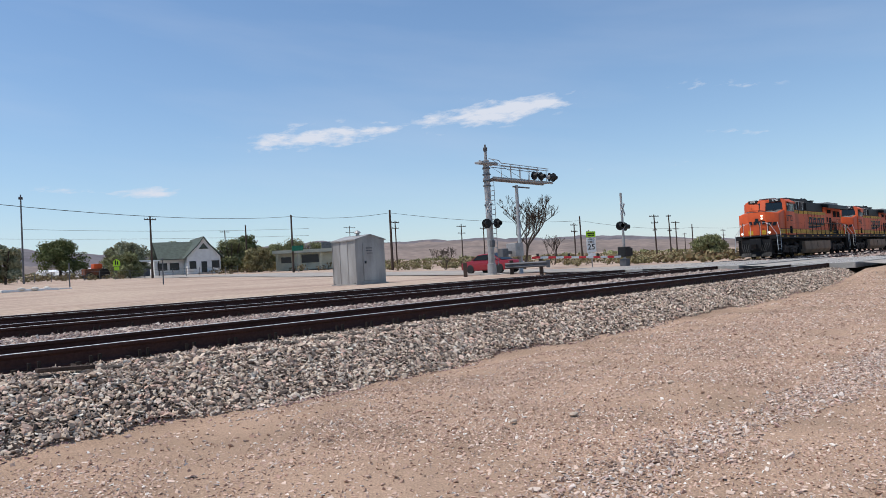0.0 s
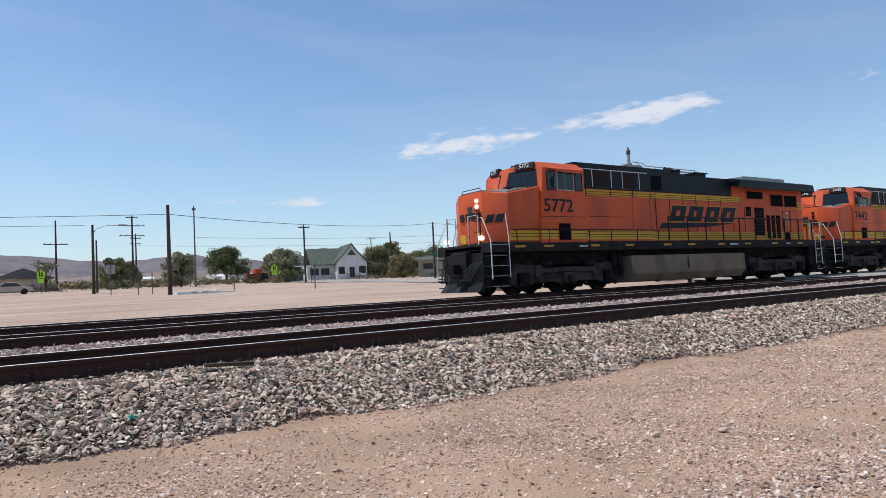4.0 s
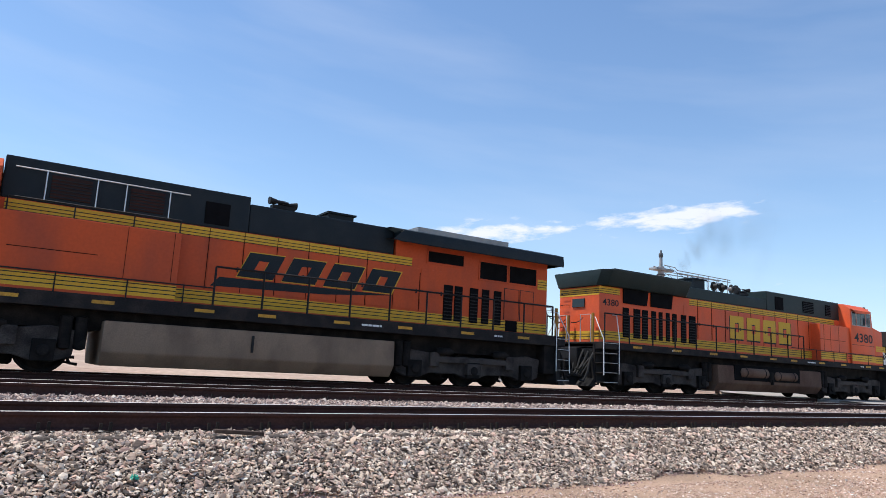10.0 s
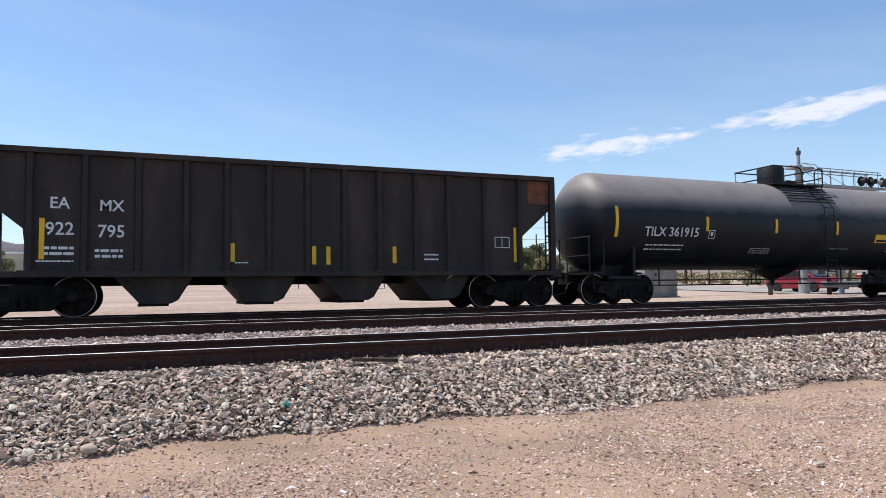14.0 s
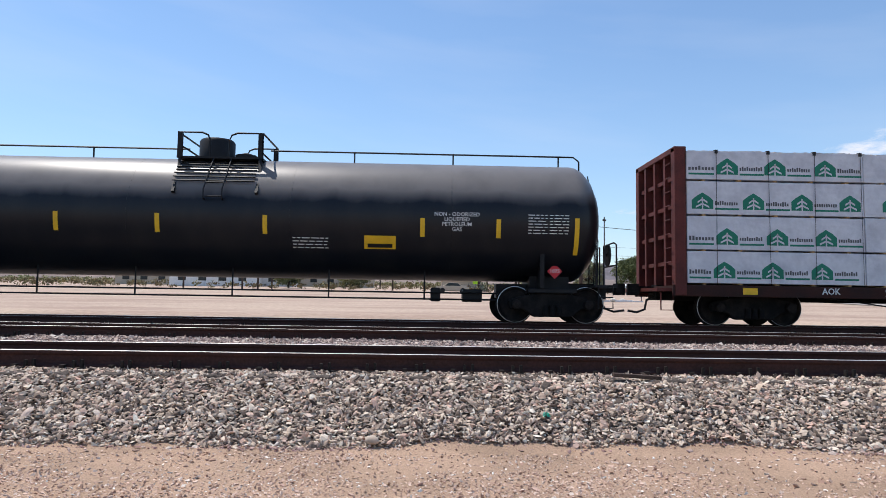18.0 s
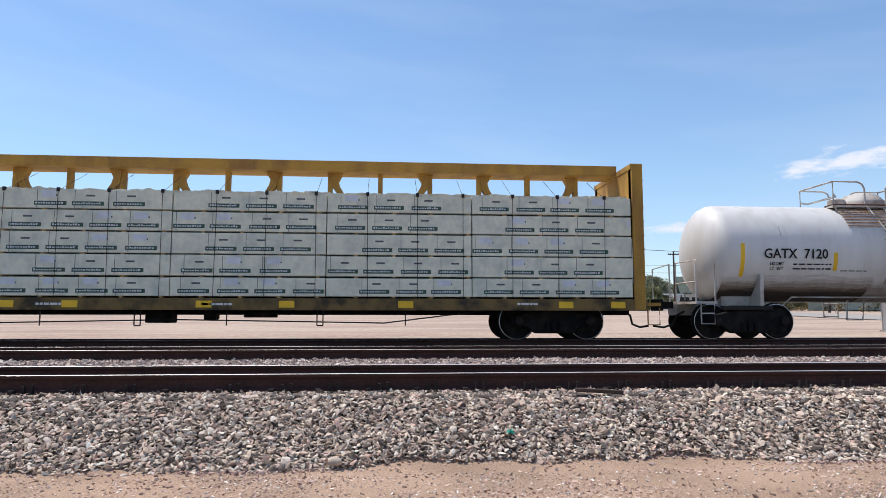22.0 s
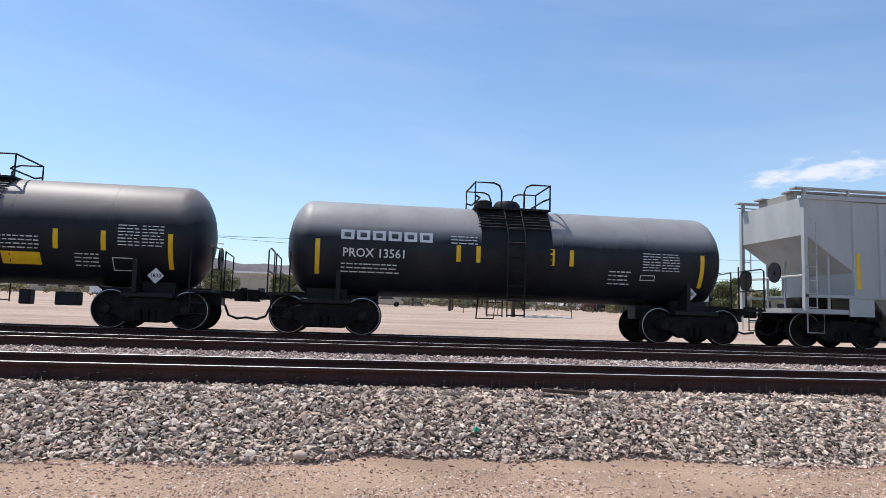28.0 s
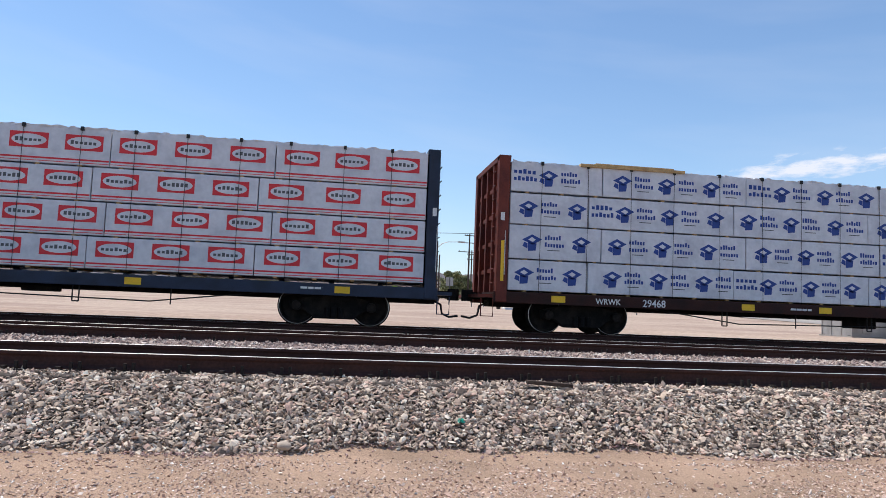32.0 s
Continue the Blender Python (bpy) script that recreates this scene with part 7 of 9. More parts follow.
            for z in (3.25, 3.33, 3.41):
                B("belt_line", [(19.64, tail - 0.02, *sorted((s * (hw + 0.006), s * (hw + 0.011))), z, z + 0.018)], M_hood)
    if dash:
        each("end_belt", [(tail, tail + 0.006, -hw, hw, 3.3, 3.58), (tail, tail + 0.006, -hw, hw, 1.76, 2.05)], M_yellow)
        each("belt_line", [(tail + 0.006, tail + 0.01, -hw, hw, z, z + 0.02) for z in (3.36, 3.43, 3.5, 1.84, 1.93)], M_hood)
    # hood doors with handles, near and far
    x = 7.1 if dash else 9.2
    while x < 15.6:
        for s in (-1, 1):
            y0, y1 = sorted((s * hw, s * (hw + 0.012)))
            dr = B("hood_door", [(x, x + 0.80, y0, y1, 2.12, 3.32)], PAINT, "", 0.006)
            h0, h1 = sorted((s * (hw + 0.012), s * (hw + 0.03)))
            put("door_latch", None, lambda: boxes((x + 0.70, x + 0.74, h0, h1, 2.6, 2.72)), M_hood, dr)
            B("door_seam", [(x - 0.036, x - 0.022, y0, y1, 2.1, 3.6 if x < r0 else 3.2)], M_mesh)
            if s < 0 and int(x * 7) % 3 == 0:
                put("door_label", None, lambda: boxes((x + 0.3, x + 0.45, h0 + 0.012, h1 - 0.002, 3.12, 3.2)), M_white, dr, None, "small white notice")
        x += 0.86
    # louvres and intake screens at the radiator end
    lou = [(16.03, 16.35), (16.42, 16.7), (16.97, 17.28), (17.43, 17.7), (17.88, 18.17)] if not dash else [(14.95, 15.35), (15.5, 15.8), (16.05, 16.3), (16.45, 16.65), (16.85, 17.05), (17.2, 17.45), (17.65, 17.95), (18.05, 18.4), (18.65, 18.95)]
    if number == "5772":
        lou = [(15.3, 15.7), (15.96, 16.71), (16.92, 17.17), (17.33, 17.58), (17.72, 18.02)]
    for a, b in lou:
        tall = (2.78, 3.2) if a == 15.3 else (1.95, 3.18) if a == 15.96 else (1.8, 2.85) if number == "5772" else (1.9, 2.95)
        rows = int((tall[1] - tall[0] - 0.06) / 0.1)
        for s in (-1, 1):
            y0, y1 = sorted((s * hw, s * (hw + 0.02)))
            lv = B("louvre_door", [(a, b, y0, y1, *tall)], M_mesh, "black louvred door")
            louvre_rows = put("louvre_slats", None, lambda: boxes(*[(a + 0.02, b - 0.02, *sorted((s * (hw + 0.02), s * (hw + 0.03))), tall[0] + 0.05 + 0.1 * k, tall[0] + 0.08 + 0.1 * k) for k in range(rows)]), M_black, lv)
            tagged(louvre_rows, kind="stuff")
    scr = [(15.43, 16.69), (17.31, 18.36), (18.46, 19.56)] if not dash else [(16.3, 17.5), (17.65, 18.95)]
    for a, b in scr:
        for s in (-1, 1):
            if not dash:
                lo, hi = (3.56, 3.88) if a < 16 else (3.27, 3.8)
                sc = B("intake_screen", [(a, b, *sorted((s * hw, s * (hw + 0.012))), lo, hi)], M_mesh, "black intake screen")
                put("screen_frame", None, lambda: boxes(*[(p, q, *sorted((s * hw, s * (hw + 0.03))), e, f) for p, q, e, f in ((a - 0.04, a, lo - 0.04, hi + 0.04), (b, b + 0.04, lo - 0.04, hi + 0.04), (a, b, lo - 0.04, lo), (a, b, hi, hi + 0.04))]), PAINT, sc)
                continue
            P("intake_screen", lambda: prism(bmesh.new(), [(a + 0.08, 3.1), (b, 3.1), (b, 3.62), (a, 3.62)], *sorted((s * hw, s * (hw + 0.05))), "y"), M_mesh, "black intake screen")
    if not dash:
        # two plain doors behind the louvres, the first with a scuffed patch and a dark hatch below
        for a, b in ((18.3, 18.86), (18.93, 19.46)):
            dr = B("rear_door", [(a, b, -hw - 0.014, -hw, 2.12, 3.06)], PAINT, "", 0.006)
            put("door_edge", None, lambda: boxes((a - 0.012, a, -hw - 0.02, -hw, 2.1, 3.08), (b, b + 0.012, -hw - 0.02, -hw, 2.1, 3.08), (a, b, -hw - 0.02, -hw, 3.06, 3.075)), M_hood, dr)
            if a < 18.5 and number == "5772":
                put("scuffed_patch", None, lambda: prism(bmesh.new(), [(18.5, 2.55), (18.58, 2.4), (18.72, 2.46), (18.76, 2.7), (18.68, 2.84), (18.55, 2.82)], -hw - 0.018, -hw - 0.014, "y"), M_stainrust, dr, None, "scuffed rusty patch")
                put("door_label", None, lambda: boxes((18.55, 18.7, -hw - 0.019, -hw - 0.014, 2.95, 3.0)), M_white, dr, None, "small white notice")
        B("low_hatch", [(18.36, 18.82, -hw - 0.02, -hw, 1.74, 2.08)], M_mesh, "black low hatch")
    # side grilles and hand rails on the front hood roof
    for s in (-1, 1):
        for a, b in ((5.7, 6.5), (7.3, 8.05)) if not dash else ((5.2, 5.62), (6.62, 7.48)):
            y0, y1 = sorted((s * hw, s * (hw + 0.02)))
            B("roof_grille", [(a, b, y0, y1, 3.75, 4.25)], M_sillbrown if not dash else M_mesh, "slatted grille")
            each("grille_slat", [(a, b, *sorted((s * (hw + 0.02), s * (hw + 0.035))), 3.78 + 0.075 * k, 3.80 + 0.075 * k) for k in range(6)], M_hood)
        if not dash:
            P("roof_handrail", lambda: bars([(5.0, s * (hw + 0.12), 4.3), (8.6, s * (hw + 0.12), 4.3)], [(5.6, s * (hw + 0.12), 4.3), (5.6, s * (hw + 0.12), 3.65)], [(6.6, s * (hw + 0.12), 4.3), (6.6, s * (hw + 0.12), 3.65)], [(7.2, s * (hw + 0.12), 4.3), (7.2, s * (hw + 0.12), 3.65)], [(8.15, s * (hw + 0.12), 4.3), (8.15, s * (hw + 0.12), 3.65)], r=0.016), M_chrome, "thin white handrail", 60)
    each("dark_hatch", bothsides([(9.0, 9.6, hw, hw + 0.02, 3.7, 4.25)]), M_mesh)
    # roof fittings: exhaust, horn, lifting lugs
    ex = 12.4 if not dash else 13.8
    ez = up[1][5] + (0.2 if not dash else 0.42)
    B("exhaust_stack", [(ex, ex + 0.75, -0.6, 0.6, up[1][5] - 0.02, ez)], M_hood)
    B("exhaust_rim", [(ex - 0.06, ex + 0.81, -0.66, 0.66, ez, ez + 0.05)], M_hood)
    P("horn", lambda: lathe(lathe(lathe(boxes((-0.25, 0.3, -0.1, 0.1, 0, 0.08)), [(-0.35, 0.09), (-0.1, 0.03), (0.1, 0.03)], 10, "x", (0, -0.12, 0.14)), [(-0.3, 0.08), (-0.1, 0.03), (0.1, 0.03)], 10, "x", (0, 0.08, 0.2)), [(0.35, 0.09), (0.1, 0.03), (-0.1, 0.03)], 10, "x", (0, 0.0, 0.13)), M_black, "air horn cluster", 50).matrix_basis = turn @ pose(11.1, 0.45 if dash else -0.45, up[1][5] + 0.1) @ Matrix.Diagonal((1.15, 1.15, 1.15, 1))
    # rear end of the hood
    B("rear_headlamp", [(tail, tail + 0.04, -0.3, 0.3, 2.9, 3.2)], M_glass)
    for z in (2.2, 2.6, 3.0, 3.4, 3.8):
        P("end_grab_iron", lambda: bars([(tail, -0.85, z), (tail + 0.1, -0.85, z), (tail + 0.1, -0.5, z), (tail, -0.5, z)], r=0.012), M_black, "", 60)
    # fuel tank
    def fuel():
        bm = prism(bmesh.new(), [(-1.45, 1.17), (-1.48, 0.5), (-1.25, 0.2), (1.25, 0.2), (1.48, 0.5), (1.45, 1.17)], 7.05, 14.25, "x")
        return bevelled(bm, 0.04)
    P("fuel_tank", fuel, M_fuelrust if dash else M_fuel, "rust-streaked fuel tank" if dash else "dirt-caked fuel tank", 50)
    each("tank_sight_glass", bothsides([(10.3, 10.36, 1.48, 1.5, 0.65, 1.05)]), M_black)
    if dash:
        for s in (-1, 1):
            # no hollow is cut; a flat black panel gives the recess its shade
            B("recess_shade", [(8.75, 13.25, *sorted((s * 1.44, s * 1.487)), 0.62, 1.2)], M_mesh, "flat black panel for the shaded recess in the tank side")
            for a, b, rr, zz in ((10.98, 12.9, 0.2, 0.93), (8.92, 10.62, 0.19, 0.86)):
                tk = P("air_reservoir", lambda: lathe(bmesh.new(), [(a, 0.05), (a + 0.07, rr * 0.8), (a + 0.14, rr), (b - 0.14, rr), (b - 0.07, rr * 0.8), (b, 0.05)], 18, "x", (0, s * 1.4, zz)), M_fuelrust, "rusty brown air reservoir", 40)
                for q in (a + 0.35, b - 0.35):
                    put("reservoir_strap", None, lambda: lathe(bmesh.new(), [(q - 0.025, rr + 0.006), (q + 0.025, rr + 0.006)], 18, "x", (0, s * 1.4, zz)), M_gear, tk)
            B("valve_cluster", [(10.66, 10.95, *sorted((s * 1.42, s * 1.52)), 0.6, 1.0), (10.72, 10.85, *sorted((s * 1.42, s * 1.55)), 0.5, 0.72)], M_gear, "", 0.02)
    # trucks with three axles each
    for x0_ in (1.98, 15.0):
        xs = [x0_, x0_ + 2.0, x0_ + 4.0]
        tr = B("truck", [(x0_ - 0.1, x0_ + 4.1, -0.6, 0.6, 0.6, 0.95)], M_gear)
        for s in (-1, 1):
            def fr():
                pr = [(x0_ - 0.62, 0.92), (x0_ - 0.55, 0.35), (x0_ - 0.2, 0.24), (x0_ + 0.2, 0.24), (x0_ + 0.55, 0.36), (x0_ + 1.45, 0.36), (x0_ + 1.8, 0.24), (x0_ + 2.2, 0.24), (x0_ + 2.55, 0.36), (x0_ + 3.45, 0.36), (x0_ + 3.8, 0.24), (x0_ + 4.2, 0.24), (x0_ + 4.55, 0.35), (x0_ + 4.62, 0.92), (x0_ + 4.1, 1.0), (x0_ + 2.8, 0.86), (x0_ + 1.2, 0.86), (x0_ - 0.1, 1.0)]
                return bevelled(prism(bmesh.new(), pr, s * 1.12 - 0.1, s * 1.12 + 0.1, "y"), 0.025, 1)
            put("side_frame", None, fr, M_truckdirt, tr)
            for x in xs:
                put("wheel", ("lwheel",), lambda: [bmesh.ops.scale(b, vec=(1.1, 1, 1.1), verts=b.verts[:]) or b for b in [wheel_mesh()]][0], (M_wheel, M_wheel), tr, pose(x, s * 0.75, 0.506, 0, 0, 0 if s < 0 else 180), soft=35)
                put("journal_box", ("jbox",), lambda: bevelled(lathe(boxes((-0.22, 0.22, -0.1, 0.05, -0.22, 0.24)), [(-0.16, 0.1), (-0.14, 0.13), (-0.08, 0.13)], 16, "y"), 0.012, 1), M_gear, tr, pose(x, s * 1.24, 0.47, 0, 0, 0 if s < 0 else 180))
            for x in (x0_ + 1.0, x0_ + 3.0):
                put("brake_cylinder", ("bcyl",), lambda: lathe(bmesh.new(), [(-0.3, 0.06), (-0.2, 0.11), (0.15, 0.11), (0.3, 0.04)], 12, "x"), M_gear, tr, pose(x, s * 1.28, 0.98), soft=40)
        for k in range(2):
            put("traction_motor", ("motorcase",), lambda: bevelled(boxes((-0.5, 0.5, -0.55, 0.55, 0.14, 0.62)), 0.06, 1), M_gear, tr, pose(x0_ + 1.0 + 2 * k, 0, 0))
        for s in (-1, 1):
            for x in (x0_ - 0.45, x0_ + 1.0, x0_ + 3.0, x0_ + 4.45):
                put("brake_rigging", ("rigging",), lambda: bars([(0, 0, 0.9), (-0.05, 0, 0.5), (0.1, 0, 0.22), (0.25, 0, 0.2)], [(-0.12, 0, 0.35), (0.18, 0, 0.35)], r=0.035), M_gear, tr, pose(x, s * 0.98, 0))
            put("equaliser", ("equal",), lambda: bevelled(boxes((-1.3, 1.3, -0.05, 0.05, 0.62, 0.78), (-0.25, 0.25, -0.1, 0.1, 0.3, 0.62), (-1.5, -1.2, -0.06, 0.06, 0.5, 0.9), (1.2, 1.5, -0.06, 0.06, 0.5, 0.9)), 0.015, 1), M_truckdirt, tr, pose(x0_ + 2.0, s * 1.27, 0.05))
    # dark filler boxes added behind the rear steps to close a pale gap
    if not dash:
        for s in (-1, 1):
            B("gap_filler", [(19.62, 20.08, *sorted((s * 0.7, s * 1.42)), 0.5, 1.4)], M_gear, "", 0.03)
    # fittings slung under the deck
    for x in (6.35, 6.65, 14.5, 14.75):
        for s in (-1, 1):
            P("air_tank", lambda: lathe(bmesh.new(), [(0.5, 0.04), (0.54, 0.13), (1.2, 0.13), (1.24, 0.04)], 12, "z", (x, s * 1.2, 0)), M_gear, "", 40)
    # stairs, platforms and railings at both ends
    for x, d in ((0.55, 1), (20.35 if dash else 20.62, -1)):
        wide = 0.64 if d > 0 or dash else 0.5
        for s in (-1, 1):
            for z in (0.3, 0.62, 0.94, 1.26):
                B("step", [(*sorted((x, x + d * wide)), *sorted((s * 1.05, s * 1.48)), z, z + 0.035)], M_sill)
            B("stair_back", [(*sorted((x + d * 0.03, x + d * wide)), *sorted((s * 1.04, s * 1.075)), 0.28, 1.58)], M_black)
            B("stringer", [(*sorted((x + d * wide, x + d * (wide + 0.06))), *sorted((s * 0.95, s * 1.5)), 0.25, 1.6)], M_sill)
            B("stringer", [(*sorted((x - d * 0.02, x + d * 0.02)), *sorted((s * 0.98, s * 1.06)), 0.28, 1.6)], M_sill)
            for z in (0.3, 0.62, 0.94, 1.26, 1.6):
                B("step_edge", [(*sorted((x, x + d * wide)), *sorted((s * 1.48, s * 1.49)), z + 0.01, z + 0.03)], M_frame, "worn pale step edge")
            for line in ([(x - d * 0.02, s * 1.5, 0.55), (x - d * 0.0, s * 1.46, 1.75), (x + d * 0.08, s * 0.98, 2.5), (x + d * 0.1, s * 0.75, 2.52)], [(x + d * (wide + 0.06), s * 1.5, 0.6), (x + d * (wide + 0.06), s * 1.5, 1.85), (x + d * (wide + 0.14), s * 1.3, 2.6), (x + d * (wide + 0.16), s * 1.1, 2.62)], [(x, s * 0.85, 1.66), (x, s * 0.85, 2.6), (x, s * 0.35, 2.6), (x, s * 0.35, 1.66)]):
                P("stair_handrail", lambda: bars(line, r=0.018), M_white, "white stair handrail", 60)
        B("end_platform", [(*sorted((x, x + d * 0.5)), -1.05, 1.05, 1.5, 1.6)], M_sill)
        for line in ([(x + d * 0.05, -0.9, 1.6), (x + d * 0.05, -0.9, 2.65)], [(x + d * 0.05, 0.9, 1.6), (x + d * 0.05, 0.9, 2.65)], [(x + d * 0.05, -0.3, 1.6), (x + d * 0.05, -0.3, 2.6)]):
            P("end_post", lambda: bars(line, r=0.05 if not (number == "5772" and d > 0) else 0.022, seg=8), M_ttx if not (number == "5772" and d > 0) else M_black, "slim end post", 60)
        B("pilot", [(*sorted((x + d * 0.0, x + d * 0.12)), -1.05, 1.05, 0.42, 1.5)], M_black, "", 0.02)
        P("plow", lambda: prism(bmesh.new(), [(x - d * 0.25, 0.16), (x + d * 0.05, 0.16), (x + d * 0.05, 0.5)], -1.05, 1.05, "y"), M_black)
        B("draft_gear", [(*sorted((x - d * 0.22, x + d * 0.1)), -0.42, 0.42, 0.66, 1.45)], M_black, "", 0.03)
        P("coupler", lambda: boxes((*sorted((x - d * 0.42, x + d * 0.3)), -0.12, 0.12, 0.78, 1.02), (*sorted((x - d * 0.55, x - d * 0.3)), -0.18, 0.18, 0.76, 1.06)), M_gear)
        for y in (-0.95, -0.8, -0.65, -0.5, 0.5, 0.65, 0.8, 0.95):
            P("air_hose", lambda: bars([(x, y, 1.1), (x - d * 0.2, y, 0.9), (x - d * 0.35, y * 0.8, 0.5), (x - d * 0.5, y * 0.8, 0.55)], r=0.03), M_hose, "", 60)
        if not (number == "5772" and d > 0) and not (dash and d > 0):
            for y in (-0.42, 0.42):
                P("safety_chain", lambda: bars([(x + d * 0.05, y, 2.5), (x - d * 0.12, y, 2.36), (x - d * 0.3, y, 2.3), (x - d * 0.5, y, 2.28)], r=0.014, seg=5), M_black, "", 60)
            for k in range(9):
                y, low_z = -0.95 + 0.24 * k, 0.32 + 0.13 * ((k * 5) % 4)
                P("hanging_hose", lambda: bars([(x + d * 0.02, y, 1.38 - 0.05 * (k % 3)), (x - d * 0.16, y * 1.02, 1.05), (x - d * 0.24, y, 0.5 + low_z * 0.5), (x - d * 0.38, y * 0.95, low_z), (x - d * 0.52, y * 0.9, low_z + 0.04)], r=0.038), M_hose, "", 60)
        if not (number == "5772" and d > 0):
            for line in ([(x, -0.7, 1.35), (x - d * 0.25, -0.7, 0.95), (x - d * 0.5, -0.68, 0.85)], [(x, -0.3, 1.3), (x - d * 0.25, -0.3, 0.7), (x - d * 0.5, -0.3, 0.55)]):
                P("jumper_cable", lambda: bars(line, r=0.035), M_hose, "", 60)
    # walkway railings along the hood
    for s in (-1, 1):
        posts = [(9.3 + 1.18 * k) for k in range(10)] if not dash else [(8.3 + 1.2 * k) for k in range(11)]
        lines = [[(posts[0], s * 1.45, 2.62), (posts[-1], s * 1.45, 2.62)]] + [[(x, s * 1.45, 1.66), (x, s * 1.45, 2.62)] for x in posts]
        P("walkway_railing", lambda: bars(*lines, r=0.027), M_black, "", 60)
        low = [[(1.5, s * 1.47, 2.1), (2.6, s * 1.53, 2.1), (9.3, s * 1.5, 2.1)]] + [[(x, s * 1.5, 1.66), (x, s * 1.5, 2.1)] for x in (1.6, 3.0, 4.9, 6.0, 7.4, 8.6)]
        P("low_railing", lambda: bars(*low, r=0.016), M_black, "", 60)
    # lettering
    if not rear_facing:
        write(number, 3.5, 2.88, 0.44, -1.505, M_hood, ob, 1.14)
        letter_blocks("mark_edge", 4, 9.89, 14.53, 2.475, 3.155, -1.0128, M_yellow, ob, "thin yellow edge of the mark", 0.45, depth=0.003)
        letter_blocks("side_mark", 4, 9.92, 14.5, 2.5, 3.13, -1.017, M_hood, ob, "dark slanted trade mark", 0.45)
        put("side_swoosh", None, lambda: prism(bmesh.new(), [(9.3, 2.2), (9.5, 2.44), (14.3, 2.46), (14.3, 2.45), (12.3, 2.28)], -1.018, -1.013, "y"), M_hood, ob, None, "dark pointed stripe")
    else:
        write(number, L - 3.32, 2.84, 0.42, -1.505, M_hood, ob, 1.45)
        letter_blocks("mark_outline", 4, 8.46, 13.06, 2.2, 3.16, -1.0135, M_hood, ob, "dark outline of the mark")
        letter_blocks("side_mark", 4, 8.5, 13.0, 2.26, 3.18, -1.018, M_yellow, ob, "broad yellow trade mark")
        write("4380", 1.75, 3.05, 0.24, -1.005, M_hood, ob, 1.2)
        put("cab_stripes", None, lambda: boxes(*[(19.25, 20.15, -1.43, -1.425, z, z + 0.07) for z in (2.32, 2.41, 2.5)]), M_yellow, ob)
        put("filler_patch", None, lambda: boxes((19.9, 20.25, -1.44, -1.43, 1.72, 1.98)), M_white, ob, None, "pale unpainted patch")
    print_rows("stencil", [(4.4, 4.8, 1.54, 0.05), (13.2, 13.8, 1.54, 0.05), (17.6, 17.9, 1.54, 0.05)], -1.483, M_white, ob)
    return ob


def locomotives():
    for k, n in enumerate(("5772", "7442", "8109")):
        loco(46.25 + 21.35 * k, n)
    loco(110.2, "4380", True)


locomotives()


def smoke_material():
    """Thin brown-grey exhaust: each wisp fades out towards its rim."""
    m = bpy.data.materials.new("thin_smoke")
    m.use_nodes = True
    nt = m.node_tree
    nt.nodes.clear()
    N, L = nt.nodes.new, nt.links.new
    out, mix, clear, dull, at, k = N("ShaderNodeOutputMaterial"), N("ShaderNodeMixShader"), N("ShaderNodeBsdfTransparent"), N("ShaderNodeBsdfDiffuse"), N("ShaderNodeAttribute"), N("ShaderNodeMath")
    at.attribute_name = "thickness"
    dull.inputs["Color"].default_value = (0.09, 0.075, 0.065, 1)
    k.operation = "MULTIPLY"
    k.inputs[1].default_value = 0.13
    L(at.outputs["Fac"], k.inputs[0])
    L(k.outputs[0], mix.inputs[0])
    L(clear.outputs[0], mix.inputs[1])
    L(dull.outputs[0], mix.inputs[2])
    L(mix.outputs[0], out.inputs[0])
    return m


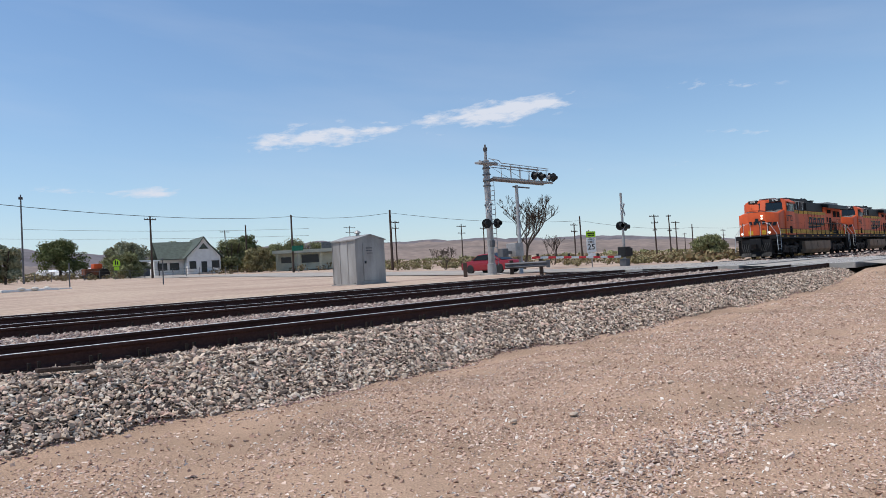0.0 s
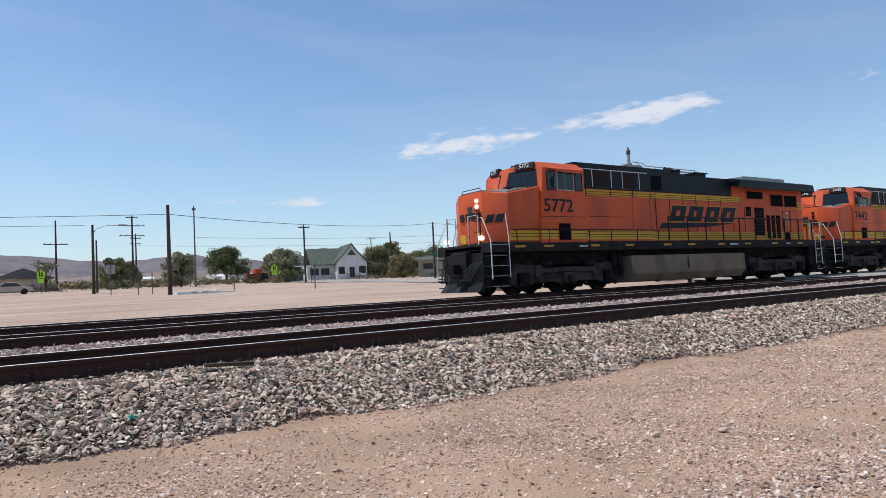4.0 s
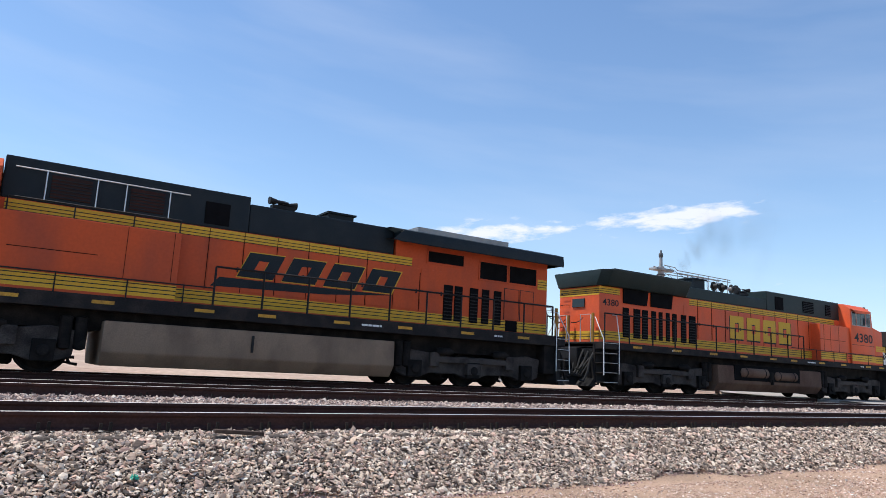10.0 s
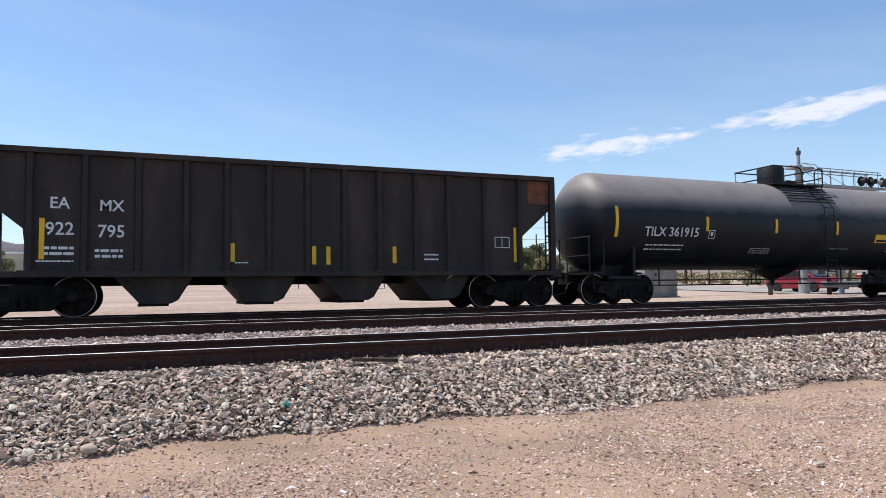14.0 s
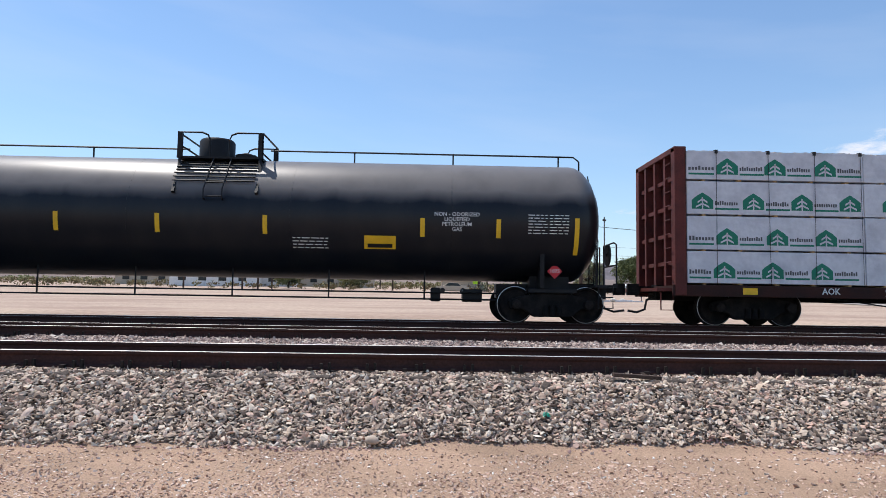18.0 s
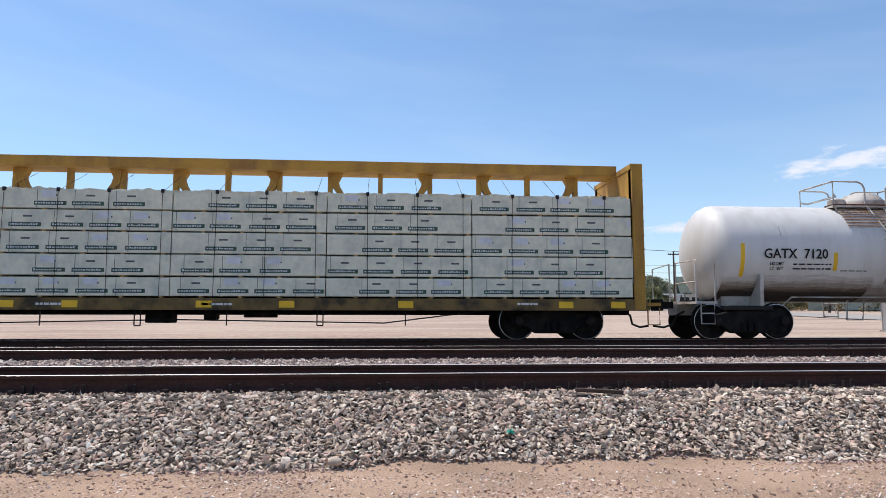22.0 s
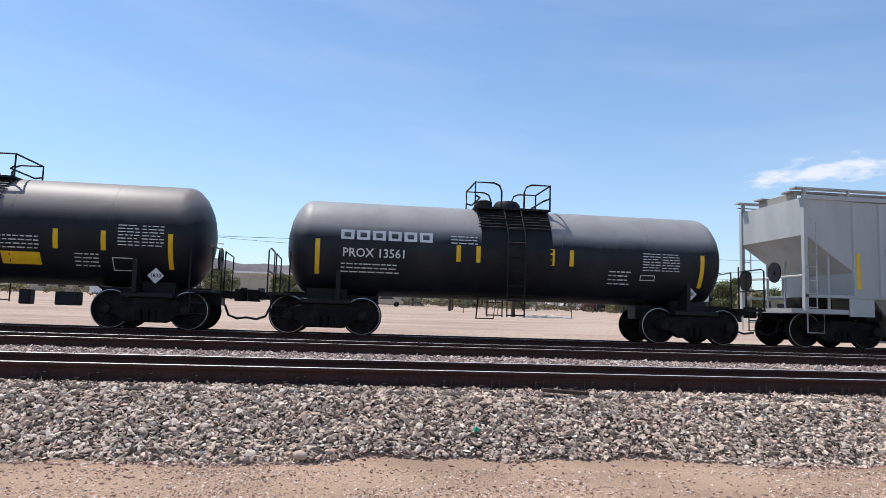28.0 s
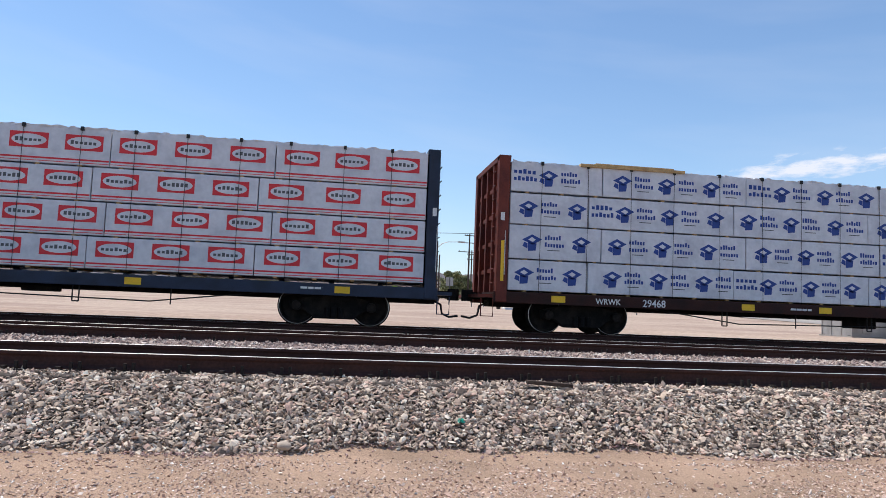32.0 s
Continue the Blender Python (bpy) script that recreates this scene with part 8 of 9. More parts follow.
def exhaust_smoke():
    """A thin plume that rises from the last engine's stack and trails behind it."""
    s0 = 110.2
    ob = thing("exhaust_smoke", pose(0, MID, HEAD), "thin brown-grey exhaust smoke trailing from a locomotive stack", "smoke")
    fleet.append((ob, s0))
    rng = random.Random(12)
    mat = smoke_material()
    for k in range(11):
        u = k / 10
        cx, cz, size = 7.15 + 0.25 * u + 5.0 * u ** 2.0, 4.5 + 2.7 * u ** 0.7, 0.3 + 1.25 * u
        bm = bmesh.new()
        lay = bm.verts.layers.float.new("thickness")
        for w in range(2):
            c = Vector((rng.gauss(0, 0.4), rng.gauss(0, 0.3), rng.gauss(0, 0.35))) * size
            rad = size * rng.uniform(0.8, 1.15)
            a = Vector((1, rng.uniform(-0.5, 0.5), rng.uniform(-0.3, 0.3))).normalized()
            b = a.cross(Vector((rng.uniform(-0.3, 0.3), 1, rng.uniform(-0.4, 0.4)))).normalized()
            peak = (1.0 - 0.55 * u) * rng.uniform(0.6, 1.0)
            hub = bm.verts.new(c)
            hub[lay] = peak
            rings = []
            for f, dens in ((0.3, 0.78), (0.6, 0.3), (1.0, 0.0)):
                ring = []
                for n in range(14):
                    t = 2 * math.pi * n / 14
                    q = bm.verts.new(c + (a * math.cos(t) + b * math.sin(t)) * rad * f * rng.uniform(0.85, 1.12))
                    q[lay] = peak * dens
                    ring.append(q)
                rings.append(ring)
            for n in range(14):
                bm.faces.new((hub, rings[0][n], rings[0][(n + 1) % 14]))
                for r0, r1 in zip(rings, rings[1:]):
                    bm.faces.new((r0[n], r1[n], r1[(n + 1) % 14], r0[(n + 1) % 14]))
        me = bpy.data.meshes.new("smoke_wisp")
        bm.to_mesh(me)
        bm.free()
        me.materials.append(mat)
        for q in me.polygons:
            q.use_smooth = True
        w = new("smoke_wisp", me)
        w.parent = ob
        w.matrix_basis = pose(cx, 0, cz)


exhaust_smoke()


# ---- crossing equipment ----
def polar(az, r, y=None):
    if y is not None:
        r = y / math.cos(az)
    return r * math.sin(az), r * math.cos(az)


def gz(x, y):
    return ground_z(x, y)


def signal_hut():
    hx, hy = polar(0.667, 0, 25.6)
    z = 0.84
    ob = thing("signal_hut", pose(hx, hy - 0.9, z), "ridged grey metal relay hut with a gabled roof", "hut")
    w, d, h = 1.78, 1.75, 2.12
    def body():
        return prism(bmesh.new(), [(0, 0.08), (0, h), (w / 2, h + 0.22), (w, h), (w, 0.08)], 0, d, "y")
    put("body", None, body, M_hut, ob)
    put("roof", None, lambda: prism(bmesh.new(), [(-0.06, h - 0.03), (w / 2, h + 0.2), (w + 0.06, h - 0.03), (w + 0.06, h + 0.02), (w / 2, h + 0.26), (-0.06, h + 0.02)], -0.05, d + 0.05, "y"), M_hut, ob)
    slab("plinth", [(-0.08, w + 0.08, -0.08, d + 0.08, -0.1, 0.08)], M_concrete, ob)
    dr = slab("door", [(0.42, 1.3, -0.03, 0.0, 0.2, 1.95)], M_hut, ob, "flush metal door", 0.008)
    put("door_handle", None, lambda: boxes((0.5, 0.56, -0.08, -0.03, 1.0, 1.12)), M_signblack, dr)
    print_rows("door_notice", [(0.62, 0.98, 1.72, 0.05), (0.62, 0.95, 1.6, 0.05), (0.66, 0.98, 1.48, 0.04)], -0.031, M_inkdark, dr, "unreadable stencilled notice")
    for y in (0.0, 0.58, 1.16, d - 0.04):
        slab("wall_seam", [(-0.02, 0.0, y, y + 0.04, 0.08, h - 0.02)], M_hut, ob)
    put("roof_vent", None, lambda: lathe(lathe(bmesh.new(), [(h + 0.1, 0.09), (h + 0.36, 0.09)], 14, "z", (w / 2, d / 2, 0)), [(h + 0.34, 0.05), (h + 0.36, 0.17), (h + 0.44, 0.12), (h + 0.5, 0.02)], 14, "z", (w / 2, d / 2, 0)), M_galv, ob, soft=40)
    for y in (0.1, d - 0.2):
        slab("skid_foot", [(-0.05, 0.03, y, y + 0.1, -0.1, 0.1)], M_galvdark, ob)


signal_hut()


def light_unit(parent, x, y, z, facing, n=1):
    """A round flashing-light head with its black backing disc and hood."""
    m = pose(x, y, z, 0, 0, facing)
    d = put("backing_disc", ("disc",), lambda: lathe(bmesh.new(), [(0.0, 0.3), (0.03, 0.3)], 24, "y"), M_signblack, parent, m, "black round light backing", 40)
    put("lens", ("lens",), lambda: lathe(bmesh.new(), [(-0.05, 0.04), (-0.03, 0.13), (0.0, 0.14)], 16, "y"), M_redlens, d, soft=40)
    put("hood", ("hood",), lambda: lathe(bmesh.new(), [(-0.3, 0.15), (0.0, 0.16), (0.0, 0.14), (-0.3, 0.14)], 16, "y"), M_signblack, d, soft=40)
    put("lamp_case", ("case",), lambda: lathe(bmesh.new(), [(0.03, 0.14), (0.22, 0.1), (0.26, 0.03)], 14, "y"), M_galv, d, soft=40)
    return d


def crossbuck(parent, x, y, z, turn):
    for a in (45, -45):
        p = put("crossbuck_blade", ("blade",), lambda: bevelled(boxes((-0.6, 0.6, -0.01, 0.01, -0.11, 0.11)), 0.004, 1), M_signwhite, parent, pose(x, y - 0.01 * (a > 0), z, 0, 0, turn) @ pose(0, 0, 0, 0, a, 0), "white crossbuck blade")
        t = lettering("blade_words", "RAILROAD" if a > 0 else "CROSSING", 0.19, M_signblack, p, pose(0, -0.013, 0) @ FACE)


def cantilever():
    x, y = polar(0.881, 43)
    z0 = 0.84
    ob = thing("cantilever_signal", pose(x, y, z0), "grey steel cantilever crossing signal with flashing lights", "crossing signal")
    put("mast", None, lambda: lathe(bmesh.new(), [(0.0, 0.34), (0.05, 0.34), (0.06, 0.29), (0.7, 0.27), (0.72, 0.21), (7.2, 0.19), (7.24, 0.1), (7.8, 0.09)], 20, "z"), M_galv, ob, soft=40)
    put("bell", None, lambda: lathe(bmesh.new(), [(7.75, 0.09), (7.8, 0.13), (8.0, 0.13), (8.05, 0.06), (8.2, 0.05)], 14, "z"), M_galvdark, ob, soft=40)
    put("footing", None, lambda: bevelled(boxes((-0.55, 0.55, -0.55, 0.55, -0.3, 0.06)), 0.03), M_concrete, ob)
    a = 6.6
    zb = 6.0
    slab("lower_beam", [(0.15, a, -0.45, -0.33, zb, zb + 0.14)], M_galv, ob, bevel=0.01)
    slab("lower_beam", [(0.15, a, 0.33, 0.45, zb, zb + 0.14)], M_galv, ob, bevel=0.01)
    slab("walkway", [(0.3, a - 0.1, -0.32, 0.32, zb + 0.05, zb + 0.08)], M_galvdark, ob)
    for s in (-1, 1):
        yy = s * 0.4
        rail_bars("top_rail", [[(-0.2, yy, zb + 1.24), (0.8, yy, zb + 1.2), (1.0, yy, zb + 1.05), (a - 0.4, yy, zb + 1.02)], [(1.0, yy, zb + 0.9), (a - 0.4, yy, zb + 0.88)]], M_galv, ob, 0.025)
        for k in range(5):
            xx = 2.0 + k * 0.98
            rail_bars("rail_post", [[(xx, yy, zb + 0.1), (xx, yy, zb + 1.05)]], M_galv, ob, 0.022)
        rail_bars("tie_rod", [[(0.1, yy, zb + 1.2), (3.2, yy, zb + 0.15)]], M_galvdark, ob, 0.012)
    slab("top_bracket", [(-0.75, 0.85, -0.3, 0.3, 6.95, 7.08)], M_galv, ob, bevel=0.02)
    for z in (5.6, 5.9, 6.3, 6.7, 4.4, 3.2):
        put("clamp", ("clamp",), lambda: lathe(bmesh.new(), [(-0.04, 0.22), (-0.04, 0.26), (0.04, 0.26), (0.04, 0.22)], 18, "z"), M_galvdark, ob, pose(0, 0, z))
    lad = [[(0.42, yy, 0.6), (0.42, yy, 6.0)] for yy in (-0.2, 0.2)] + [[(0.42, -0.2, 0.8 + 0.3 * k), (0.42, 0.2, 0.8 + 0.3 * k)] for k in range(18)] + [[(0.0, 0, 2.0), (0.42, 0, 2.0)], [(0, 0, 4.5), (0.42, 0, 4.5)]]
    rail_bars("ladder", lad, M_galv, ob, 0.02)
    for k, xx in enumerate((4.3, 5.1, 6.0, 6.45)):
        light_unit(ob, xx, -0.55 if k < 2 else -0.6, zb + 0.42, (0, 0, 60, 80)[k])
    crossbuck(ob, -0.35, -0.3, 4.15, 14)
    light_unit(ob, -0.62, -0.3, 3.2, -40)
    light_unit(ob, 0.1, -0.55, 3.2, -10)
    rail_bars("light_arm", [[(-0.62, -0.2, 3.2), (0.1, -0.6, 3.2)]], M_galvdark, ob, 0.04)
    slab("junction_box", [(-0.35, -0.05, -0.4, -0.2, 1.75, 2.15)], M_galvdark, ob, bevel=0.02)
    # relay case and gate mechanism on a post beside it
    gx, gy = polar(0.923, 42)
    gt = thing("gate_mechanism", pose(gx, gy, z0), "grey gate mechanism on a steel post", "gate machine")
    put("post", None, lambda: lathe(bmesh.new(), [(0, 0.2), (0.1, 0.12), (5.4, 0.1)], 14, "z"), M_galv, gt, soft=40)
    slab("mechanism_case", [(-0.9, -0.1, -0.35, 0.35, 1.05, 1.85)], M_galv, gt, bevel=0.04)
    slab("counterweight", [(-1.9, -0.9, -0.08, 0.08, 1.2, 1.4), (-1.95, -1.4, -0.2, 0.2, 1.05, 1.55)], M_galvdark, gt, bevel=0.03)
    slab("top_arm", [(-0.35, 1.3, -0.04, 0.04, 5.25, 5.33)], M_galvdark, gt)


cantilever()


def guard_rail():
    a, b = Vector((*polar(0.838, 39.5), 0.84)), Vector((*polar(0.957, 39.5), 0.84))
    L = (b - a).length
    ang = math.degrees(math.atan2(b.y - a.y, b.x - a.x))
    ob = thing("guard_rail", pose(a.x, a.y, a.z, 0, 0, ang), "weathered steel guard rail on wooden posts", "guard rail")
    for k in (0.15, L * 0.6, L - 0.2):
        slab("post", [(k - 0.11, k + 0.11, 0.05, 0.27, -0.2, 0.82)], M_wood, ob, bevel=0.015)
    put("rail_beam", None, lambda: prism(bmesh.new(), [(0.05, 0.36), (-0.03, 0.42), (0.03, 0.5), (0.03, 0.54), (-0.03, 0.6), (0.05, 0.68), (0.01, 0.68), (-0.07, 0.6), (-0.01, 0.54), (-0.01, 0.5), (-0.07, 0.42), (0.01, 0.36)], L * 0.52, L + 0.1, "x"), M_galvdark, ob)
    slab("end_plate", [(L + 0.08, L + 0.3, -0.04, 0.02, 0.3, 0.72)], M_galvdark, ob, bevel=0.02)


guard_rail()


def second_signal():
    x, y = polar(1.069, 50)
    ob = thing("crossing_signal", pose(x, y, 0.84), "slim crossing signal mast with crossbuck and lights", "crossing signal")
    put("mast", None, lambda: lathe(bmesh.new(), [(0, 0.16), (0.6, 0.15), (0.62, 0.09), (5.2, 0.085), (5.22, 0.04)], 14, "z"), M_galv, ob, soft=40)
    crossbuck(ob, -0.25, -0.2, 4.05, 8)
    for dx, dy in ((-0.75, -0.2), (0.55, 0.15), (0.95, 0.3), (-0.95, -0.35)):
        light_unit(ob, dx, dy, 2.85, -30 if dx < 0 else 60)
    rail_bars("light_arm", [[(-0.95, -0.1, 2.95), (0.95, 0.2, 2.95)]], M_signblack, ob, 0.045)
    slab("gate_case", [(-0.4, 0.4, -0.3, 0.3, 0.7, 1.4)], M_signblack, ob, bevel=0.04)
    slab("counterweight", [(0.4, 1.0, -0.12, 0.12, 0.75, 1.3)], M_signblack, ob, bevel=0.03)
    slab("base_case", [(-0.28, 0.28, -0.25, 0.25, -0.1, 0.55)], M_galvdark, ob, bevel=0.03)
    # the lowered gate arm, in red and white lengths
    ex, ey = polar(0.946, 44)
    d = Vector((ex - x, ey - y, 0))
    L = d.length
    arm = pose(0, 0, 0.72, 0, 0, math.degrees(math.atan2(d.y, d.x)))
    n = 12
    for k in range(n):
        put("gate_arm_red" if k % 2 else "gate_arm_white", ("arm", k % 2, n), lambda: bevelled(boxes((0, L / n - 0.005, -0.03, 0.03, -0.07, 0.07)), 0.008, 1), M_inkred if k % 2 else M_signwhite, ob, arm @ pose(0.4 + k * L / n, 0, 0.02 * k))
    for k in (3, 7, 11):
        put("arm_light", ("armlight",), lambda: boxes((-0.06, 0.06, -0.05, 0.05, 0.07, 0.25)), M_signblack, ob, arm @ pose(0.6 + k * L / n, 0, 0.02 * k))


second_signal()


def speed_sign():
    x, y = polar(1.024, 55)
    ob = thing("speed_limit_sign", pose(x, y, 0.84, 0, 0, -40), "white speed limit sign with a lime-green plate above", "road sign")
    put("post", None, lambda: boxes((-0.04, 0.04, -0.03, 0.03, -0.2, 2.3)), M_galv, ob)
    p = slab("speed_plate", [(-0.38, 0.38, -0.05, -0.03, 1.2, 2.35)], M_signwhite, ob, bevel=0.006)
    lettering("speed_digits", "25", 0.62, M_signblack, p, pose(0, -0.055, 1.62) @ FACE)
    lettering("speed_words", "SPEED\nLIMIT", 0.2, M_signblack, p, pose(0, -0.055, 2.12) @ FACE)
    q = slab("lime_plate", [(-0.38, 0.38, -0.05, -0.03, 2.4, 2.85)], M_limegreen, ob, bevel=0.006)
    print_rows("plate_words", [(-0.28, 0.28, 2.7, 0.1), (-0.25, 0.25, 2.54, 0.1)], -0.052, M_signblack, q)
    slab("lower_plate", [(-0.3, 0.3, -0.05, -0.03, 0.75, 1.15)], M_signwhite, ob, bevel=0.006)


speed_sign()


def red_car():
    x, y = polar(0.882, 49)
    ob = thing("red_car", pose(x, y, 0.91, 0, 0, -92), "red four-door sedan waiting at the crossing", "car")
    prof = [(-2.25, 0.32), (-2.28, 0.62), (-2.15, 0.82), (-1.55, 0.92), (2.05, 0.88), (2.28, 0.66), (2.3, 0.34), (1.9, 0.22), (-1.9, 0.22)]
    put("body", None, lambda: bevelled(prism(bmesh.new(), prof, -0.86, 0.86, "y"), 0.06, 2), M_carred, ob, soft=40)
    def cabin():
        bm = prism(bmesh.new(), [(-1.45, 0.9), (-0.75, 1.36), (0.45, 1.42), (1.4, 0.9)], -0.8, 0.8, "y")
        for v in bm.verts:
            if v.co.z > 1.2:
                v.co.y *= 0.78
        return bevelled(bm, 0.05, 2)
    put("cabin", None, cabin, M_carred, ob, soft=40)
    for s in (-1, 1):
        put("side_glass", None, lambda: prism(bmesh.new(), [(-1.2, 0.96), (-0.68, 1.28), (0.42, 1.33), (1.15, 0.96)], s * 0.80 - 0.02, s * 0.80 + 0.02, "y"), M_glass, ob)
        for wx in (-1.38, 1.38):
            wh = put("wheel", ("carwheel",), lambda: lathe(bmesh.new(), [(-0.1, 0.2), (-0.1, 0.3), (-0.07, 0.33), (0.07, 0.33), (0.1, 0.3), (0.1, 0.2)], 22, "y"), M_hose, ob, pose(wx, s * 0.8, 0.33), soft=40)
            put("rim", ("carrim",), lambda: lathe(bmesh.new(), [(-0.09, 0.03), (-0.09, 0.2), (0.09, 0.2), (0.09, 0.03)], 14, "y"), M_galv, wh, soft=40)
        put("headlight", None, lambda: bevelled(boxes((2.1, 2.27, *sorted((s * 0.5, s * 0.8)), 0.6, 0.74)), 0.03), M_signwhite, ob)
        put("tail_light", None, lambda: bevelled(boxes((-2.3, -2.15, *sorted((s * 0.5, s * 0.8)), 0.65, 0.8)), 0.02), M_redlens, ob)
    put("windscreen", None, lambda: prism(bmesh.new(), [(0.5, 1.36), (1.36, 0.93), (1.4, 0.95), (0.54, 1.39)], -0.6, 0.6, "y"), M_glass, ob)


red_car()


# ---- poles and wires ----
def pole(az, r, top_el, arms=(), lean=0.0, rad=0.13, mat=None, label="weathered wooden utility pole", lamp=False):
    x, y = polar(az, r)
    z = gz(x, y)
    h = EYE + top_el * r - z
    ob = thing("utility_pole", pose(x, y, z, 0, lean, 0), label, "pole", "utility poles")
    put("shaft", None, lambda: lathe(bmesh.new(), [(-0.5, rad * 1.15), (h, rad * 0.75)], 10, "z"), mat or M_wood, ob, soft=40)
    for dz, w in arms:
        slab("cross_arm", [(-w, w, -0.06, 0.06, h - dz - 0.06, h - dz + 0.06)], M_wood, ob)
        for k in (-0.9, -0.45, 0.45, 0.9):
            put("insulator", ("insul",), lambda: lathe(bmesh.new(), [(0, 0.03), (0.08, 0.05), (0.16, 0.03)], 8, "z"), M_galvdark, ob, pose(k * w, 0, h - dz + 0.06), soft=40)
    if lamp:
        rail_bars("lamp_arm", [[(0, 0, h - 0.8), (0.5, 0, h - 0.3), (1.2, 0, h - 0.05), (2.4, 0, h)]], M_galv, ob, 0.04)
        slab("lamp_head", [(2.3, 3.1, -0.14, 0.14, h - 0.07, h + 0.07)], M_galv, ob, bevel=0.03)
    return Vector((x, y, z + h))


def poles():
    tops = {}
    tops["a"] = pole(0.229, 55, 0.1246, rad=0.15)
    pole(0.262, 92, 0.1232, ((0.5, 0.22),), rad=0.10, mat=M_galvdark, label="slim grey utility pole")
    pole(0.184, 120, 0.1102, ((0.3, 0.9), (1.6, 1.9), (3.2, 1.9)), rad=0.16)
    pole(0.188, 135, 0.086, ((0.8, 0.9), (1.8, 0.9)), rad=0.14)
    pole(0.137, 75, 0.0983, lamp=True, rad=0.14)
    pole(0.141, 80, 0.078, rad=0.10)
    pole(0.095, 115, 0.104, ((3.5, 1.6),), rad=0.14)
    pole(0.410, 100, 0.0935, ((0.4, 0.8),), rad=0.14)
    pole(0.505, 170, 0.072, ((0.4, 1.2),), rad=0.14)
    pole(0.533, 120, 0.0784, rad=0.14)
    tops["b"] = pole(0.596, 96, 0.0903, rad=0.14)
    tops["c"] = pole(0.737, 82, 0.0913, rad=0.15)
    pole(0.744, 130, 0.075, ((0.3, 1.0), (1.4, 0.8)))
    pole(0.678, 210, 0.0708, ((0.5, 2.2), (2.0, 1.5)))
    pole(0.840, 150, 0.0651, ((0.5, 1.5), (2.0, 1.2)))
    pole(0.872, 140, 0.06, ((0.5, 1.0),))
    pole(0.882, 150, 0.056)
    pole(1.002, 130, 0.0564, ((0.4, 1.2), (1.6, 1.0)))
    tops["d"] = pole(1.011, 110, 0.0654, lean=-1)
    pole(1.022, 160, 0.045, ((0.4, 1.0),))
    pole(1.113, 120, 0.0602, ((0.3, 1.6), (1.4, 1.2), (2.6, 0.7)), lean=-2)
    pole(1.132, 135, 0.0587, ((0.3, 1.0), (3.0, 0.8)), lean=-1.5)
    pole(1.140, 150, 0.0488, ((0.3, 1.8), (1.6, 1.0)))
    tops["e"] = pole(1.161, 150, 0.0432)
    pole(1.151, 240, 0.032, ((0.4, 1.6),))
    pole(1.182, 260, 0.026, ((0.4, 1.6),))
    pole(1.2, 230, 0.0341, ((0.5, 1.8), (2.0, 1.4)))
    # seen past the train, farther left
    pole(-0.232, 95, 0.1058, ((0.3, 0.8),))
    pole(-0.253, 105, 0.0734)
    pole(-0.33, 110, 0.0866)
    pole(-0.213, 110, 0.09, lamp=True)
    pole(-0.042, 105, 0.1043, ((0.6, 1.0), (1.6, 1.0)))
    pole(-0.06, 150, 0.092, ((0.5, 1.6), (1.5, 1.4)))
    tops["z"] = Vector((*polar(-0.45, 90), EYE + 0.105 * 90))

    def wire(p, q, sag, n=14):
        ob = tagged(part("overhead_wire", bars([p + (q - p) * k / n - Vector((0, 0, sag * 4 * (k / n) * (1 - k / n))) for k in range(n + 1)], r=0.022, seg=4), M_wire), "thin dark overhead wire between poles", "wire")
        return ob
    dz = Vector((0, 0, -0.7))
    wire(tops["z"] + dz, tops["a"] + dz, 0.5)
    wire(tops["a"] + dz, tops["b"] + dz * 0.3, 0.6)
    wire(tops["b"] + dz * 0.3, tops["c"] + dz * 0.5, 0.4)
    wire(tops["c"] + dz * 0.5, tops["d"] + dz, 0.6)
    wire(tops["d"] + dz, tops["e"] + dz, 0.6)
    wire(tops["e"] + dz, Vector((*polar(1.3, 190), EYE + 0.035 * 190)), 0.6)
    for az0, az1, e0, e1, r in ((-0.5, -0.2, 0.098, 0.1, 95), (-0.2, 0.13, 0.1, 0.098, 95), (0.26, 0.62, 0.08, 0.07, 130), (0.19, 0.62, 0.07, 0.06, 150)):
        wire(Vector((*polar(az0, r), EYE + e0 * r)), Vector((*polar(az1, r), EYE + e1 * r)), 0.4)


poles()


